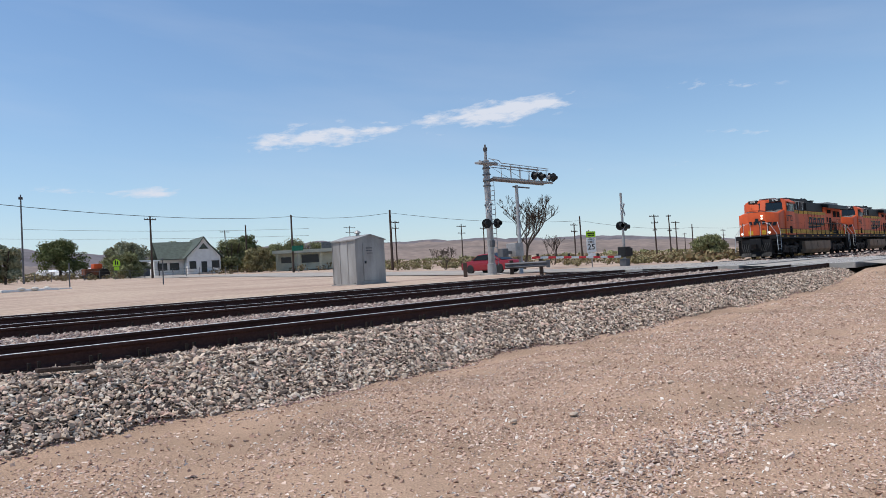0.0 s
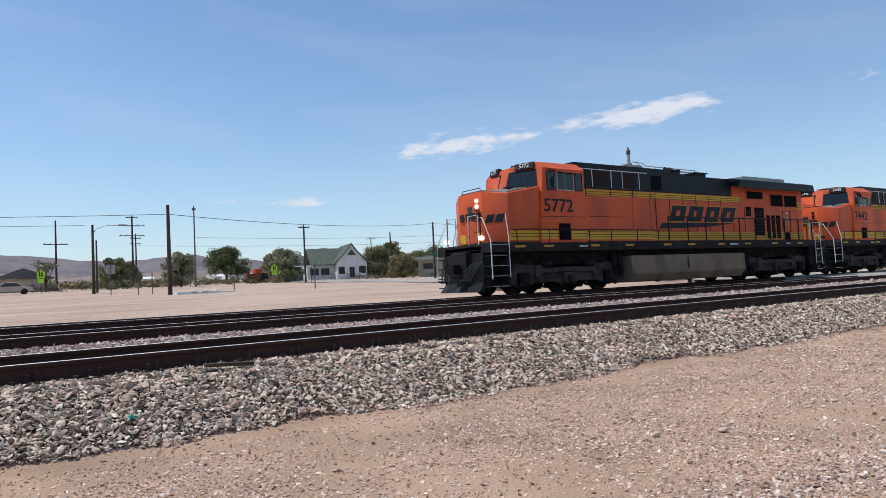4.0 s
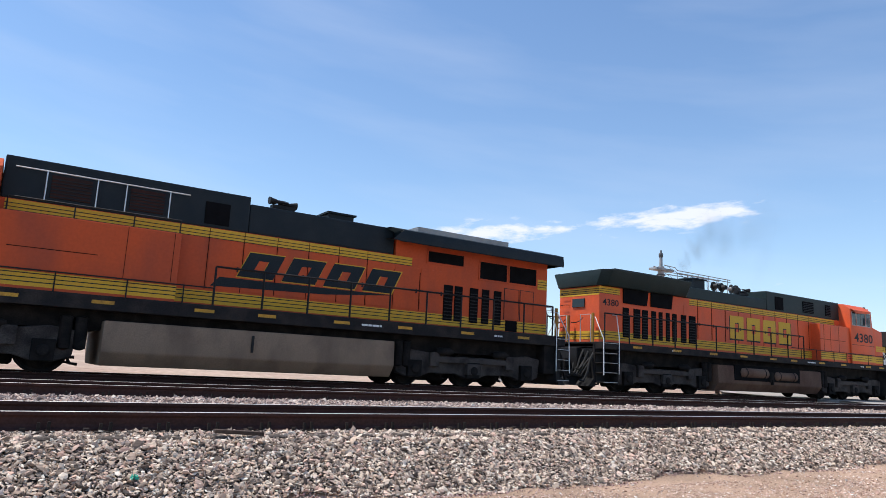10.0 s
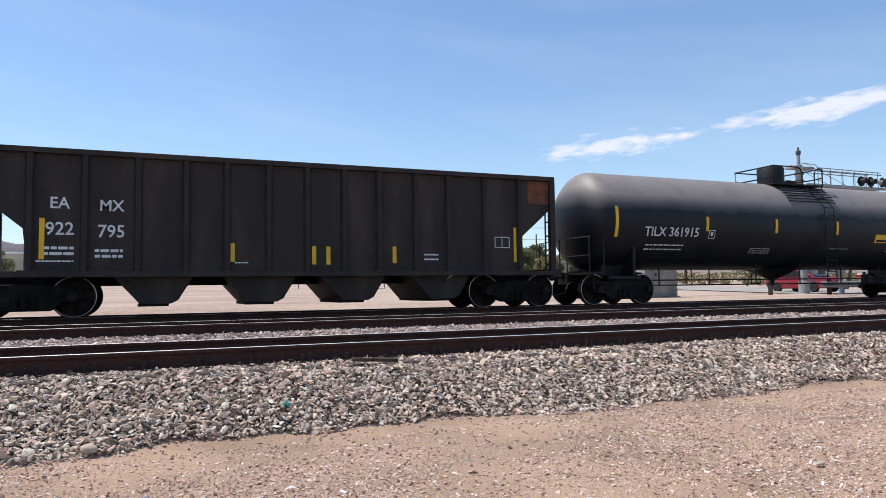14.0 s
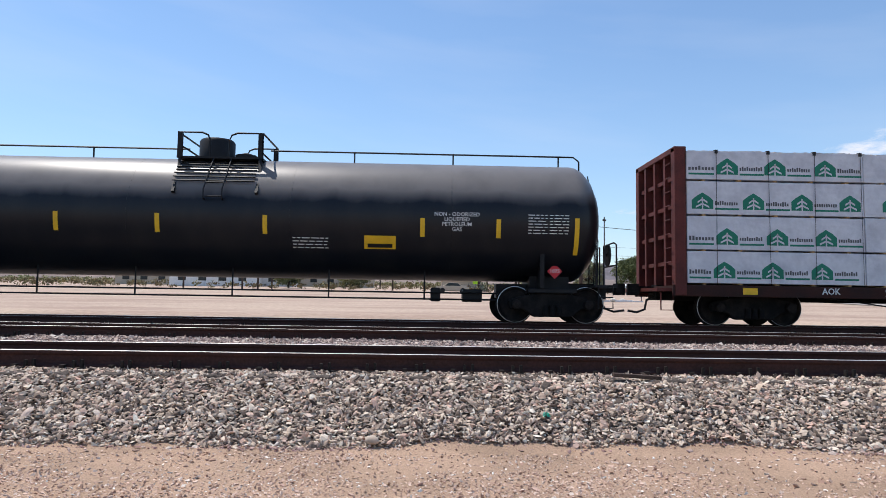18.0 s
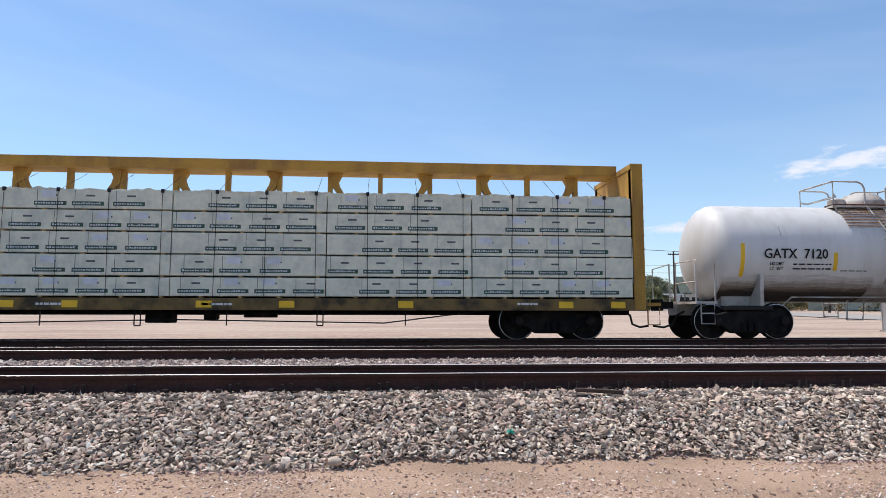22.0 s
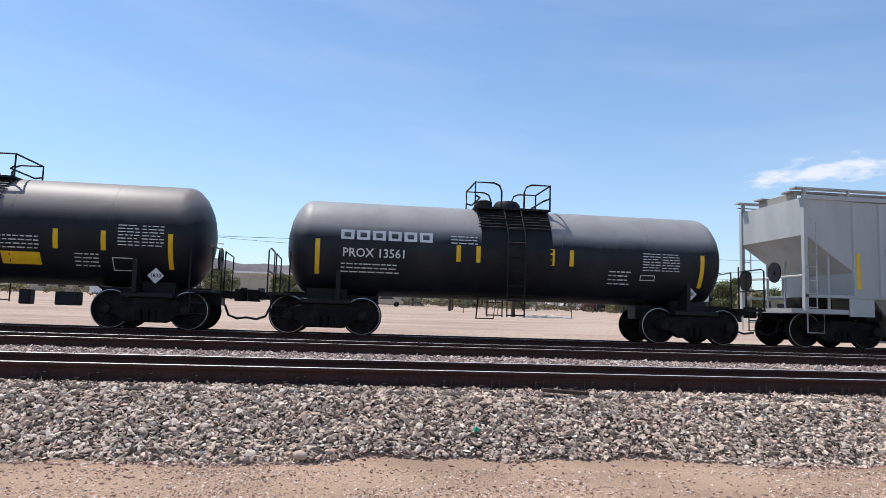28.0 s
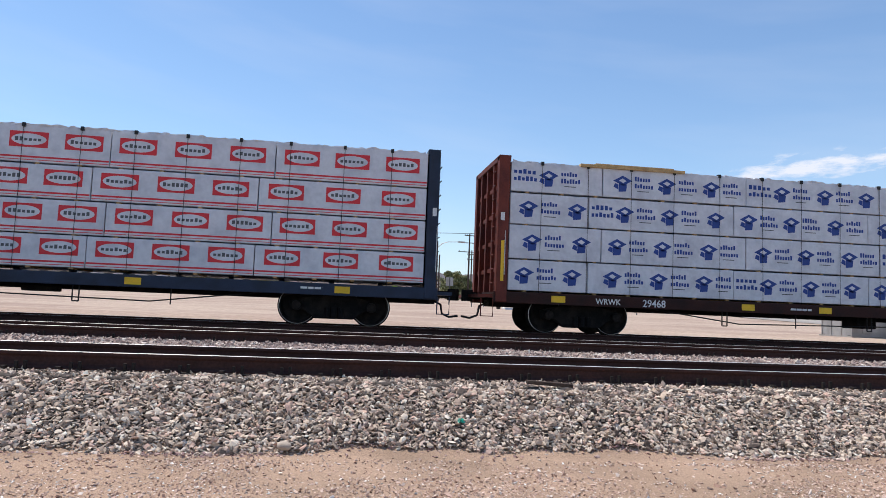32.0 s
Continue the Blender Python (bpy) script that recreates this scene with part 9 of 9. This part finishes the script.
# ---- buildings ----
def house():
    x, y = polar(0.476, 122)
    z = gz(x, y)
    ob = thing("house", pose(x, y, z, 0, 0, -14), "white stucco house with a steep green shingle roof", "house")
    w = 5.4
    put("front_gable", None, lambda: prism(bmesh.new(), [(-w / 2, 0), (w / 2, 0), (w / 2, 2.9), (0.9, 4.9), (0, 6.1), (-0.9, 4.9), (-w / 2, 2.9)], -0.1, 9, "y"), M_wallwhite, ob)
    for s in (-1, 1):
        put("roof_slope", None, lambda: prism(bmesh.new(), [(0, 6.3), (s * 0.95, 5.0), (s * (w / 2 + 0.5), 2.75), (s * (w / 2 + 0.5), 2.6), (s * 0.9, 4.85), (0, 6.1)], -0.5, 9.3, "y"), M_roofgreen, ob)
    wing = slab("side_wing", [(-7.4, -w / 2, 2.5, 9, 0, 2.7)], M_wallwhite, ob)
    put("wing_roof", None, lambda: prism(bmesh.new(), [(1.6, 2.6), (5.8, 5.6), (9.6, 2.6), (9.6, 2.75), (5.8, 5.8), (1.6, 2.75)], -7.0, -w / 2 + 2.6, "x"), M_roofgreen, ob)
    slab("door", [(-0.45, 0.45, -0.16, -0.1, 0, 2.1)], M_darkroom, ob, "dark front door")
    for a, b in ((-2.4, -1.3), (1.2, 2.5)):
        wn = slab("window", [(a, b, -0.15, -0.1, 0.9, 2.2)], M_darkroom, ob)
        put("window_frame", None, lambda: boxes((a - 0.08, a, -0.18, -0.1, 0.82, 2.28), (b, b + 0.08, -0.18, -0.1, 0.82, 2.28), (a, b, -0.18, -0.1, 2.2, 2.28), (a, b, -0.18, -0.1, 0.82, 0.9)), M_wallwhite, wn)
    put("gable_vent", None, lambda: prism(bmesh.new(), [(-0.8, 4.2), (0.8, 4.2), (0, 5.2)], -0.16, -0.1, "y"), M_roofgreen, ob)
    for a in (-5.0, -6.9):
        slab("window", [(a, a + 1.5, 2.42, 2.5, 0.9, 2.1)], M_darkroom, ob)
    slab("stoop", [(-1.0, 1.0, -1.4, -0.1, -0.2, 0.25)], M_concrete, ob)
    rail_bars("stair_rail", [[(0.9, -1.3, 0.2), (0.9, -1.3, 1.1), (2.6, -1.6, 0.3)], [(-0.9, -1.3, 0.2), (-0.9, -1.3, 1.1), (-1.5, -1.4, 0.9)]], M_wallwhite, ob, 0.05)
    cx, cy = polar(0.40, 118)
    cp = thing("carport", pose(cx, cy, gz(cx, cy)), "small white flat-roofed carport", "carport")
    slab("roof", [(-2.0, 2.0, -1.5, 1.5, 2.3, 2.5)], M_signwhite, cp)
    for a, b in ((-1.8, -1.3), (1.8, -1.3), (-1.8, 1.3), (1.8, 1.3)):
        slab("post", [(a - 0.06, a + 0.06, b - 0.06, b + 0.06, -0.2, 2.3)], M_wood, cp)
    slab("stored_clutter", [(-1.4, 0.6, -0.8, 0.8, 0, 1.2)], M_galvdark, cp, bevel=0.1)


house()


def low_building():
    x, y = polar(0.572, 120)
    z = gz(x, y)
    ob = thing("low_building", pose(x, y, z, 0, 0, -35), "pale green flat-roofed shop with a porch", "building")
    slab("wall", [(0, 11.5, 0, 8, 0, 2.9)], M_wallgreen, ob)
    slab("roof_edge", [(-0.5, 12, -1.6, 8.5, 2.9, 3.45)], M_wallgreen, ob)
    for a in (0.3, 3.9, 7.5, 11.2):
        slab("porch_post", [(a - 0.1, a + 0.1, -1.4, -1.2, 0, 2.9)], M_wallgreen, ob)
    slab("window", [(4.3, 7.2, -0.06, 0, 1.2, 2.6)], M_darkroom, ob, "dark wide shop window")
    slab("window", [(0.9, 2.6, -0.06, 0, 1.3, 2.3)], M_darkroom, ob)
    slab("door", [(9.9, 10.9, -0.06, 0, 0, 2.1)], M_darkroom, ob)
    slab("roof_cooler", [(7.8, 9.6, 1, 2.6, 3.45, 4.7)], M_galvdark, ob, "rusty roof cooler", 0.05)
    sx, sy = polar(0.597, 95)
    sg = thing("street_sign", pose(sx, sy, gz(sx, sy), 0, 0, -34), "green street sign on the pole", "sign")
    slab("plate", [(-0.2, 1.3, -0.03, 0.0, 2.9, 3.6)], material("sign_green", (0.01, 0.16, 0.09), 0.5), sg)
    slab("post", [(0.5, 0.56, 0, 0.05, -0.2, 2.9)], M_galv, sg)


low_building()


def far_buildings():
    for az, r, w, h, mat, label in ((-0.155, 150, 26, 5.2, M_tan, "long tan single-storey building"), (-0.29, 135, 16, 3.0, M_signwhite, "white flat-roofed building"), (-0.36, 160, 18, 4, M_tan, "tan stucco building"), (-0.23, 140, 14, 2.9, M_wallwhite, "white flat-roofed building")):
        x, y = polar(az, r)
        ob = thing("far_building", pose(x, y, gz(x, y), 0, 0, math.degrees(-az) * 0.5), label + " beyond the tracks", "building")
        slab("wall", [(-w / 2, w / 2, 0, 8, 0, h)], mat, ob)
        slab("roof_edge", [(-w / 2 - 0.4, w / 2 + 0.4, -0.4, 8.4, h, h + 0.35)], M_signwhite, ob)
        k = -w / 2 + 1.5
        while k < w / 2 - 2:
            slab("window", [(k, k + 1.4, -0.05, 0.0, 1.0, 2.1)], M_darkroom, ob)
            k += 3.6
    # sheds far off to the right of the pine
    for az, r, w in ((0.335, 210, 14), (0.30, 230, 9), (0.19, 240, 10), (0.35, 240, 10)):
        x, y = polar(az, r)
        ob = thing("white_shed", pose(x, y, gz(x, y)), "low white shed far across the scrub", "shed")
        slab("wall", [(-w / 2, w / 2, 0, 5, 0, 1.3)], M_wallwhite, ob)
        put("roof", None, lambda: prism(bmesh.new(), [(-0.3, 1.3), (2.5, 2.0), (5.3, 1.3)], -w / 2, w / 2, "x"), M_signwhite, ob)
    # dark-roofed house at the far left
    x, y = polar(0.075, 110)
    ob = thing("dark_house", pose(x, y, gz(x, y)), "grey house with a dark gabled roof", "house")
    slab("wall", [(-5, 1.5, 0, 7, 0, 1.9)], M_tan, ob)
    put("roof", None, lambda: prism(bmesh.new(), [(-5.6, 1.85), (-1.8, 3.3), (2.1, 1.85)], -0.5, 7.5, "y"), M_galvdark, ob)


far_buildings()


# ---- small roadside things ----
def small_things():
    for az, r, h, label, m in ((0.423, 56, 2.0, "bare steel sign post", M_galvdark), (0.312, 60, 1.9, "bare steel sign post", M_galvdark), (0.19, 60, 1.6, "short steel post", M_galvdark), (0.207, 62, 1.8, "short steel post", M_galvdark), (0.157, 65, 2.6, "grey back of a road sign", M_galvdark)):
        x, y = polar(az, r)
        ob = thing("sign_post", pose(x, y, gz(x, y)), label + " on bare dirt", "post")
        slab("post", [(-0.035, 0.035, -0.035, 0.035, -0.2, h)], m, ob)
        if "sign" in label and "back" in label:
            slab("sign_plate", [(-0.35, 0.35, 0.03, 0.05, h - 0.8, h)], M_galv, ob, bevel=0.01)
    for az, r, el in ((0.367, 105, 0.045), (0.078, 95, 0.05)):
        x, y = polar(az, r)
        z = gz(x, y)
        ob = thing("school_sign", pose(x, y, z, 0, 0, -20), "lime-yellow warning sign on a post", "road sign")
        slab("post", [(-0.05, 0.05, 0, 0.05, -0.2, 2.6)], M_galvdark, ob)
        put("plate", None, lambda: prism(bmesh.new(), [(-0.45, 1.8), (0.45, 1.8), (0.45, 2.45), (0, 2.8), (-0.45, 2.45)], -0.04, 0, "y"), M_limegreen, ob)
        slab("lower_plate", [(-0.33, 0.33, -0.04, 0, 1.2, 1.72)], M_limegreen, ob)
        slab("symbol", [(-0.2, -0.05, -0.05, -0.04, 2.0, 2.6), (0.05, 0.2, -0.05, -0.04, 1.95, 2.5)], M_signblack, ob)
    x, y = polar(0.274, 56)
    ob = thing("concrete_slab", pose(x, y, gz(x, y) + 0.03, 0, 0, 6), "broken pale concrete slab on the dirt", "slab")
    slab("slab_piece", [(-2.2, 1.4, -0.5, 0.5, -0.1, 0.1)], M_signwhite, ob, bevel=0.03)
    slab("slab_piece", [(1.5, 2.3, -0.4, 0.4, -0.1, 0.06)], M_signwhite, ob, bevel=0.03)
    lone = [(-1.0, -0.5), (-0.2, -0.6), (0.9, 0.5)]
    for k, (a, b) in enumerate(lone):
        lone_stone(x + a, y + b, gz(x, y) + 0.12, 0.5, 0.4, 0.3, M_palestone, "broken concrete lump beside the slab", "rubble", 30 + k)
    x, y = polar(0.342, 112)
    ob = thing("tractor", pose(x, y, gz(x, y)), "faded orange tractor parked in the scrub", "tractor")
    slab("body", [(-1.7, 1.2, -0.7, 0.7, 0.6, 1.5)], M_rust, ob, bevel=0.12)
    slab("cab", [(-0.4, 0.8, -0.6, 0.6, 1.5, 2.2)], M_orange, ob, bevel=0.1)
    for wx, r_ in ((-1.1, 0.5), (0.9, 0.75)):
        for s in (-1, 1):
            put("wheel", None, lambda: lathe(bmesh.new(), [(-0.15, r_ * 0.5), (-0.15, r_), (0.15, r_), (0.15, r_ * 0.5)], 16, "y"), M_hose, ob, pose(wx, s * 0.8, r_), soft=40)
    x, y = polar(0.045, 92)
    ob = thing("parked_car", pose(x, y, gz(x, y), 0, 0, 180), "pale sedan parked by the road", "car")
    put("body", None, lambda: bevelled(prism(bmesh.new(), [(-2.2, 0.3), (-2.2, 0.75), (-1.3, 0.9), (-0.7, 1.35), (0.6, 1.4), (1.3, 0.9), (2.2, 0.8), (2.2, 0.3)], -0.85, 0.85, "y"), 0.06, 2), M_tan, ob, soft=40)
    put("side_glass", None, lambda: prism(bmesh.new(), [(-1.1, 0.93), (-0.65, 1.27), (0.55, 1.32), (1.05, 0.93)], -0.88, 0.88, "y"), M_glass, ob)
    for wx in (-1.35, 1.35):
        for s in (-1, 1):
            put("wheel", ("carwheel",), None, M_hose, ob, pose(wx, s * 0.8, 0.33))
    # wire fence before the scrub
    a, b = Vector((*polar(0.05, 100), 0)), Vector((*polar(0.52, 106), 0))
    fe = thing("wire_fence", pose(0, 0, 0), "low wire fence with thin steel posts", "fence")
    n = 26
    pts = []
    for k in range(n + 1):
        p = a + (b - a) * k / n
        z = gz(p.x, p.y)
        pts.append(Vector((p.x, p.y, z)))
        put("fence_post", ("fpost",), lambda: boxes((-0.03, 0.03, -0.03, 0.03, -0.2, 1.25)), M_galvdark, fe, pose(p.x, p.y, z))
    for h in (0.3, 0.7, 1.15):
        rail_bars("fence_wire", [[p + Vector((0, 0, h)) for p in pts]], M_galvdark, fe, 0.012, seg=4)


small_things()


# ---- plants ----
def leafy(name, stops):
    return speckled(name, stops, 0.85, 3.0)


M_leaf_olive = leafy("olive_leaves", ((0, (0.15, 0.16, 0.07)), (0.5, (0.26, 0.27, 0.125)), (1, (0.38, 0.37, 0.19))))
M_leaf_dark = leafy("dark_needles", ((0, (0.08, 0.10, 0.035)), (0.5, (0.15, 0.175, 0.07)), (1, (0.24, 0.25, 0.11))))
M_leaf_grey = leafy("grey_green_leaves", ((0, (0.20, 0.215, 0.13)), (0.5, (0.31, 0.32, 0.20)), (1, (0.44, 0.43, 0.28))))
M_scrub = leafy("dry_scrub", ((0, (0.16, 0.12, 0.07)), (0.35, (0.27, 0.20, 0.11)), (0.65, (0.20, 0.19, 0.09)), (1, (0.36, 0.28, 0.16))))
M_sage = leafy("yellow_green_sage", ((0, (0.19, 0.165, 0.075)), (0.5, (0.31, 0.27, 0.13)), (1, (0.42, 0.37, 0.20))))


def leaf_cloud(rng, centres, count, size):
    """Leaves as small bent triangles about a set of clump centres (x, y, z, rx, ry, rz)."""
    c = np.array(centres)
    pick = rng.integers(0, len(c), count)
    d = rng.normal(size=(count, 3))
    d /= np.linalg.norm(d, axis=1)[:, None]
    p = c[pick, :3] + d * c[pick, 3:6] * (rng.random(count) ** 0.4)[:, None]
    u = rng.normal(size=(count, 3))
    u /= np.linalg.norm(u, axis=1)[:, None]
    w = np.cross(u, d + 0.3 * rng.normal(size=(count, 3)))
    w /= np.linalg.norm(w, axis=1)[:, None] + 1e-9
    s = (size * rng.uniform(0.6, 1.5, count))[:, None]
    v = np.stack([p - u * s, p + w * s * 0.6, p + u * s, p - w * s * 0.6], 1)
    return v


def leaf_mesh(v):
    n = len(v)
    me = bpy.data.meshes.new("crown")
    me.vertices.add(4 * n)
    me.vertices.foreach_set("co", v.reshape(-1).astype(np.float32))
    me.loops.add(4 * n)
    me.loops.foreach_set("vertex_index", np.arange(4 * n, dtype=np.int32))
    me.polygons.add(n)
    me.polygons.foreach_set("loop_start", np.arange(0, 4 * n, 4, dtype=np.int32))
    me.update(calc_edges=True)
    return me


def tree(az, r, h, w, mat, label, seed, clumps=34, leaves=9000, leaf=0.15, low=0.22):
    x, y = polar(az, r)
    z = gz(x, y)
    rng = np.random.default_rng(seed)
    ob = thing("tree", pose(x, y, z), label, "tree")
    bm = bmesh.new()
    tube(bm, [(0, 0, -0.3), (0.05, 0, h * 0.3), (-0.05, 0.05, h * 0.6)], 0.035 * h, 8)
    for k in range(7):
        a = rng.uniform(0, 6.28)
        tube(bm, [(0, 0, h * rng.uniform(0.15, 0.4)), (0.25 * w * math.cos(a), 0.25 * w * math.sin(a), h * rng.uniform(0.45, 0.6)), (0.42 * w * math.cos(a), 0.42 * w * math.sin(a), h * rng.uniform(0.6, 0.85))], 0.014 * h, 6)
    put("trunk", None, lambda: bm, M_bark, ob)
    cs = []
    for k in range(clumps):
        a, t = rng.uniform(0, 6.28), rng.random() ** 0.6
        zz = low + (1 - low) * rng.random()
        rad = w / 2 * (0.85 if zz < 0.7 else 0.55) * t
        s = rng.uniform(0.13, 0.23) * w
        cs.append((rad * math.cos(a), rad * math.sin(a), h * zz * 0.92, s, s, s * 0.75))
    me = leaf_mesh(leaf_cloud(rng, cs, leaves, leaf))
    me.materials.append(mat)
    o = new("crown", me)
    o.parent = ob
    return ob


def trees():
    tree(0.243, 96, 4.6, 4.4, M_leaf_grey, "dense rounded grey-green desert tree", 1, low=0.12)
    tree(0.302, 140, 6.6, 8.5, M_leaf_dark, "broad dark green pine with a flat crown", 2, 40, 11000, 0.17, 0.3)
    tree(0.383, 118, 5.8, 6.2, M_leaf_grey, "loose grey-green desert willow", 3, low=0.1)
    tree(0.37, 135, 5.0, 6.0, M_leaf_olive, "olive-green shade tree behind the carport", 4)
    tree(0.43, 150, 6.6, 7.0, M_leaf_olive, "green mulberry tree behind the house", 5)
    tree(0.512, 126, 6.0, 6.5, M_leaf_olive, "olive-green tree beside the house", 6)
    tree(0.533, 132, 6.8, 5.5, M_leaf_dark, "dark green cypress-like tree", 7)
    tree(0.548, 118, 3.8, 5.5, M_sage, "low dry olive tree", 8, low=0.1)
    tree(0.60, 150, 6.2, 7.0, M_leaf_olive, "green tree behind the shop", 9)
    tree(0.635, 160, 5.6, 7.0, M_leaf_olive, "green tree behind the shop", 10)
    tree(0.575, 140, 5.2, 6.0, M_leaf_olive, "olive-green tree behind the shop", 11)
    tree(0.178, 130, 4.4, 4.0, M_leaf_olive, "small round tree in the scrub", 12, low=0.3)
    tree(0.15, 120, 3.6, 4.0, M_leaf_grey, "bare grey thicket of desert brush", 13, 10, 900, 0.14, 0.1)
    tree(0.083, 105, 4.0, 4.0, M_leaf_grey, "bare grey thicket of desert brush", 14, 10, 900, 0.14, 0.1)
    tree(1.18, 120, 3.2, 5.5, M_leaf_olive, "rounded green bush on the plain", 15, low=0.1)
    tree(0.16, 105, 4.2, 4.0, M_leaf_olive, "green bush behind the tracks", 16, low=0.1)
    tree(-0.19, 118, 5, 6, M_leaf_olive, "green tree by the tan building", 17)
    tree(-0.10, 125, 4.5, 6, M_leaf_olive, "green tree by the tan building", 18)
    tree(0.377, 110, 3.5, 5, M_leaf_olive, "green bush in the scrub", 19, low=0.1)


trees()


def bare_tree(az, r, h, seed, spread=1.0, label="large leafless tree with forking grey branches", depth=5):
    x, y = polar(az, r)
    rng = random.Random(seed)
    ob = thing("bare_tree", pose(x, y, gz(x, y)), label, "tree")
    def grow(bm, p, d, length, rad, n):
        q = p + d * length * 0.5 + Vector((rng.uniform(-1, 1), rng.uniform(-1, 1), 0)) * length * 0.06
        e = p + d * length
        tube(bm, [p, q, e], max(rad, 0.012), 6 if rad > 0.03 else 3)
        if n == 0:
            return
        for k in range(rng.choice((2, 3, 3)) if n > 1 else 3):
            v = Vector((rng.uniform(-1, 1) * spread, rng.uniform(-1, 1) * spread, rng.uniform(0.1, 0.9)))
            nd = (d * 0.75 + v * 0.75).normalized()
            grow(bm, e if k else q.lerp(e, 0.5), nd, length * rng.uniform(0.55, 0.8), rad * 0.66, n - 1)
    for k in range(3):
        bm = bmesh.new()
        a = k * 2.1 + rng.uniform(0, 0.5)
        d = Vector((0.35 * math.cos(a) * spread, 0.35 * math.sin(a) * spread, 1)).normalized()
        grow(bm, Vector((0, 0, -0.2)), d, h * 0.3, h * (0.014 if k == 0 else 0.009), depth)
        put("limb", None, lambda: bm, M_bark, ob)
    return ob


bare_tree(0.928, 60, 7.6, 3, 1.0, depth=6)
bare_tree(0.814, 70, 3.4, 5, 1.3, "leafless tan desert bush with fine twigs")
bare_tree(0.97, 75, 4.6, 8, 1.2, "leafless tan desert bush with fine twigs", 4)
bare_tree(0.615, 150, 6.5, 9, 0.8, "leafless pale tree behind the shop", 4)


def scrub():
    rng = np.random.default_rng(8)
    def patch(name, label, mat, rows, seed):
        rg = np.random.default_rng(seed)
        out = []
        for az0, az1, r0, r1, n, h in rows:
            for k in range(n):
                az, r = rg.uniform(az0, az1), rg.uniform(r0, r1)
                x, y = polar(az, r)
                if 32.5 + 0.09 * (y - 20) < x < 46.5 + 0.09 * (y - 20) and y < 300:
                    continue
                z = gz(x, y)
                s = h * rg.uniform(0.5, 1.3)
                out.append(leaf_cloud(rg, [(x, y, z + s * 0.45, s * 0.9, s * 0.9, s * 0.5)], int(26 if r > 90 else 60), s * 0.2))
        me = leaf_mesh(np.concatenate(out))
        me.name = name
        me.materials.append(mat)
        tagged(new(name, me), label, "scrub", kind="stuff")
    patch("dry_scrub", "dry tan brush across the plain", M_scrub, [(-0.6, 1.25, 105, 330, 1500, 1.0), (0.05, 0.55, 100, 125, 220, 0.8), (0.7, 1.0, 70, 130, 150, 0.6), (1.0, 1.3, 60, 130, 160, 0.8)], 1)
    patch("sage_brush", "yellow-green sage brush beside the line", M_sage, [(1.05, 1.26, 66, 120, 170, 0.5), (0.66, 0.86, 80, 140, 60, 0.7), (0.5, 0.66, 125, 160, 120, 1.6), (0.1, 0.4, 118, 200, 150, 1.2), (-0.5, 0.1, 130, 260, 200, 1.3)], 2)
    patch("dark_scrub", "dark green bushes far across the plain", M_leaf_olive, [(-0.6, 1.2, 180, 420, 500, 1.6)], 3)


scrub()


# ---- hills ----
def hills():
    prof = ((-1.3, 0.05), (-0.6, 0.07), (-0.29, 0.075), (0.0, 0.062), (0.13, 0.050), (0.22, 0.055), (0.36, 0.044), (0.5, 0.042), (0.63, 0.050), (0.8, 0.045), (0.99, 0.0386), (1.1, 0.031), (1.21, 0.0205), (1.35, 0.014), (1.6, 0.02))
    # the far range's mauve-grey has the haze of distance mixed into it
    for name, label, r0, r1, k, mat, seed in (("hill_range", "distant desert mountains with haze tinted into their mauve-grey", 2600, 3400, 1.0, material("hazed_far_hills", (0.165, 0.145, 0.15), 0.95, vary=0.2, scale=0.006, fine=0.03, second=(0.11, 0.098, 0.105)), 1),
                                              ("hill_range", "low brown desert hills", 1300, 1900, 0.72, material("near_hills", (0.235, 0.18, 0.15), 0.95, vary=0.2, scale=0.012, fine=0.06, second=(0.15, 0.118, 0.10)), 2)):
        azs = [-1.4 + 0.01 * i for i in range(310)]
        rs = [r0 + (r1 - r0) * j / 10 for j in range(11)]
        rows = []
        for j, r in enumerate(rs):
            row = []
            for a in azs:
                e = np.interp(a, [p[0] for p in prof], [p[1] for p in prof])
                if seed == 2:
                    e *= 0.9 if a > 0.55 else 0.62
                n = noise.fractal((a * 9, j * 0.35, seed * 5.0), 1.0, 2.0, 5)
                ramp = math.sin(math.pi * 0.5 * min(1, j / 7)) if j <= 7 else 1 - 0.12 * (j - 7)
                z = EYE + r * e * (1 + 0.10 * n) * ramp * (1 if seed == 1 else 0.98) + (1 - ramp) * 8 + r * 0.004 * noise.noise((a * 40, j * 1.3, seed)) * ramp
                row.append((r * math.sin(a), r * math.cos(a), z))
            rows.append(row)
        w = len(azs)
        me = bpy.data.meshes.new(name)
        me.from_pydata([p for row in rows for p in row], [], [(j * w + i, j * w + i + 1, (j + 1) * w + i + 1, (j + 1) * w + i) for j in range(len(rows) - 1) for i in range(w - 1)])
        me.materials.append(mat)
        for p in me.polygons:
            p.use_smooth = True
        tagged(new(name, me), label, "hill", kind="structure")


hills()


def gone(t):
    """How far the train has run by t seconds."""
    s, k = START, 0
    while t > 2 * (k + 1) and k < len(SPEED) - 2:
        s += SPEED[k] + SPEED[k + 1]
        k += 1
    u = t - 2 * k
    return s + SPEED[k] * u + (SPEED[k + 1] - SPEED[k]) * u * u / 4


def motions():
    for ob, a in fleet:
        walk(ob, [(t, pose(a - gone(t), MID, HEAD)) for t in range(0, 33)])


motions()
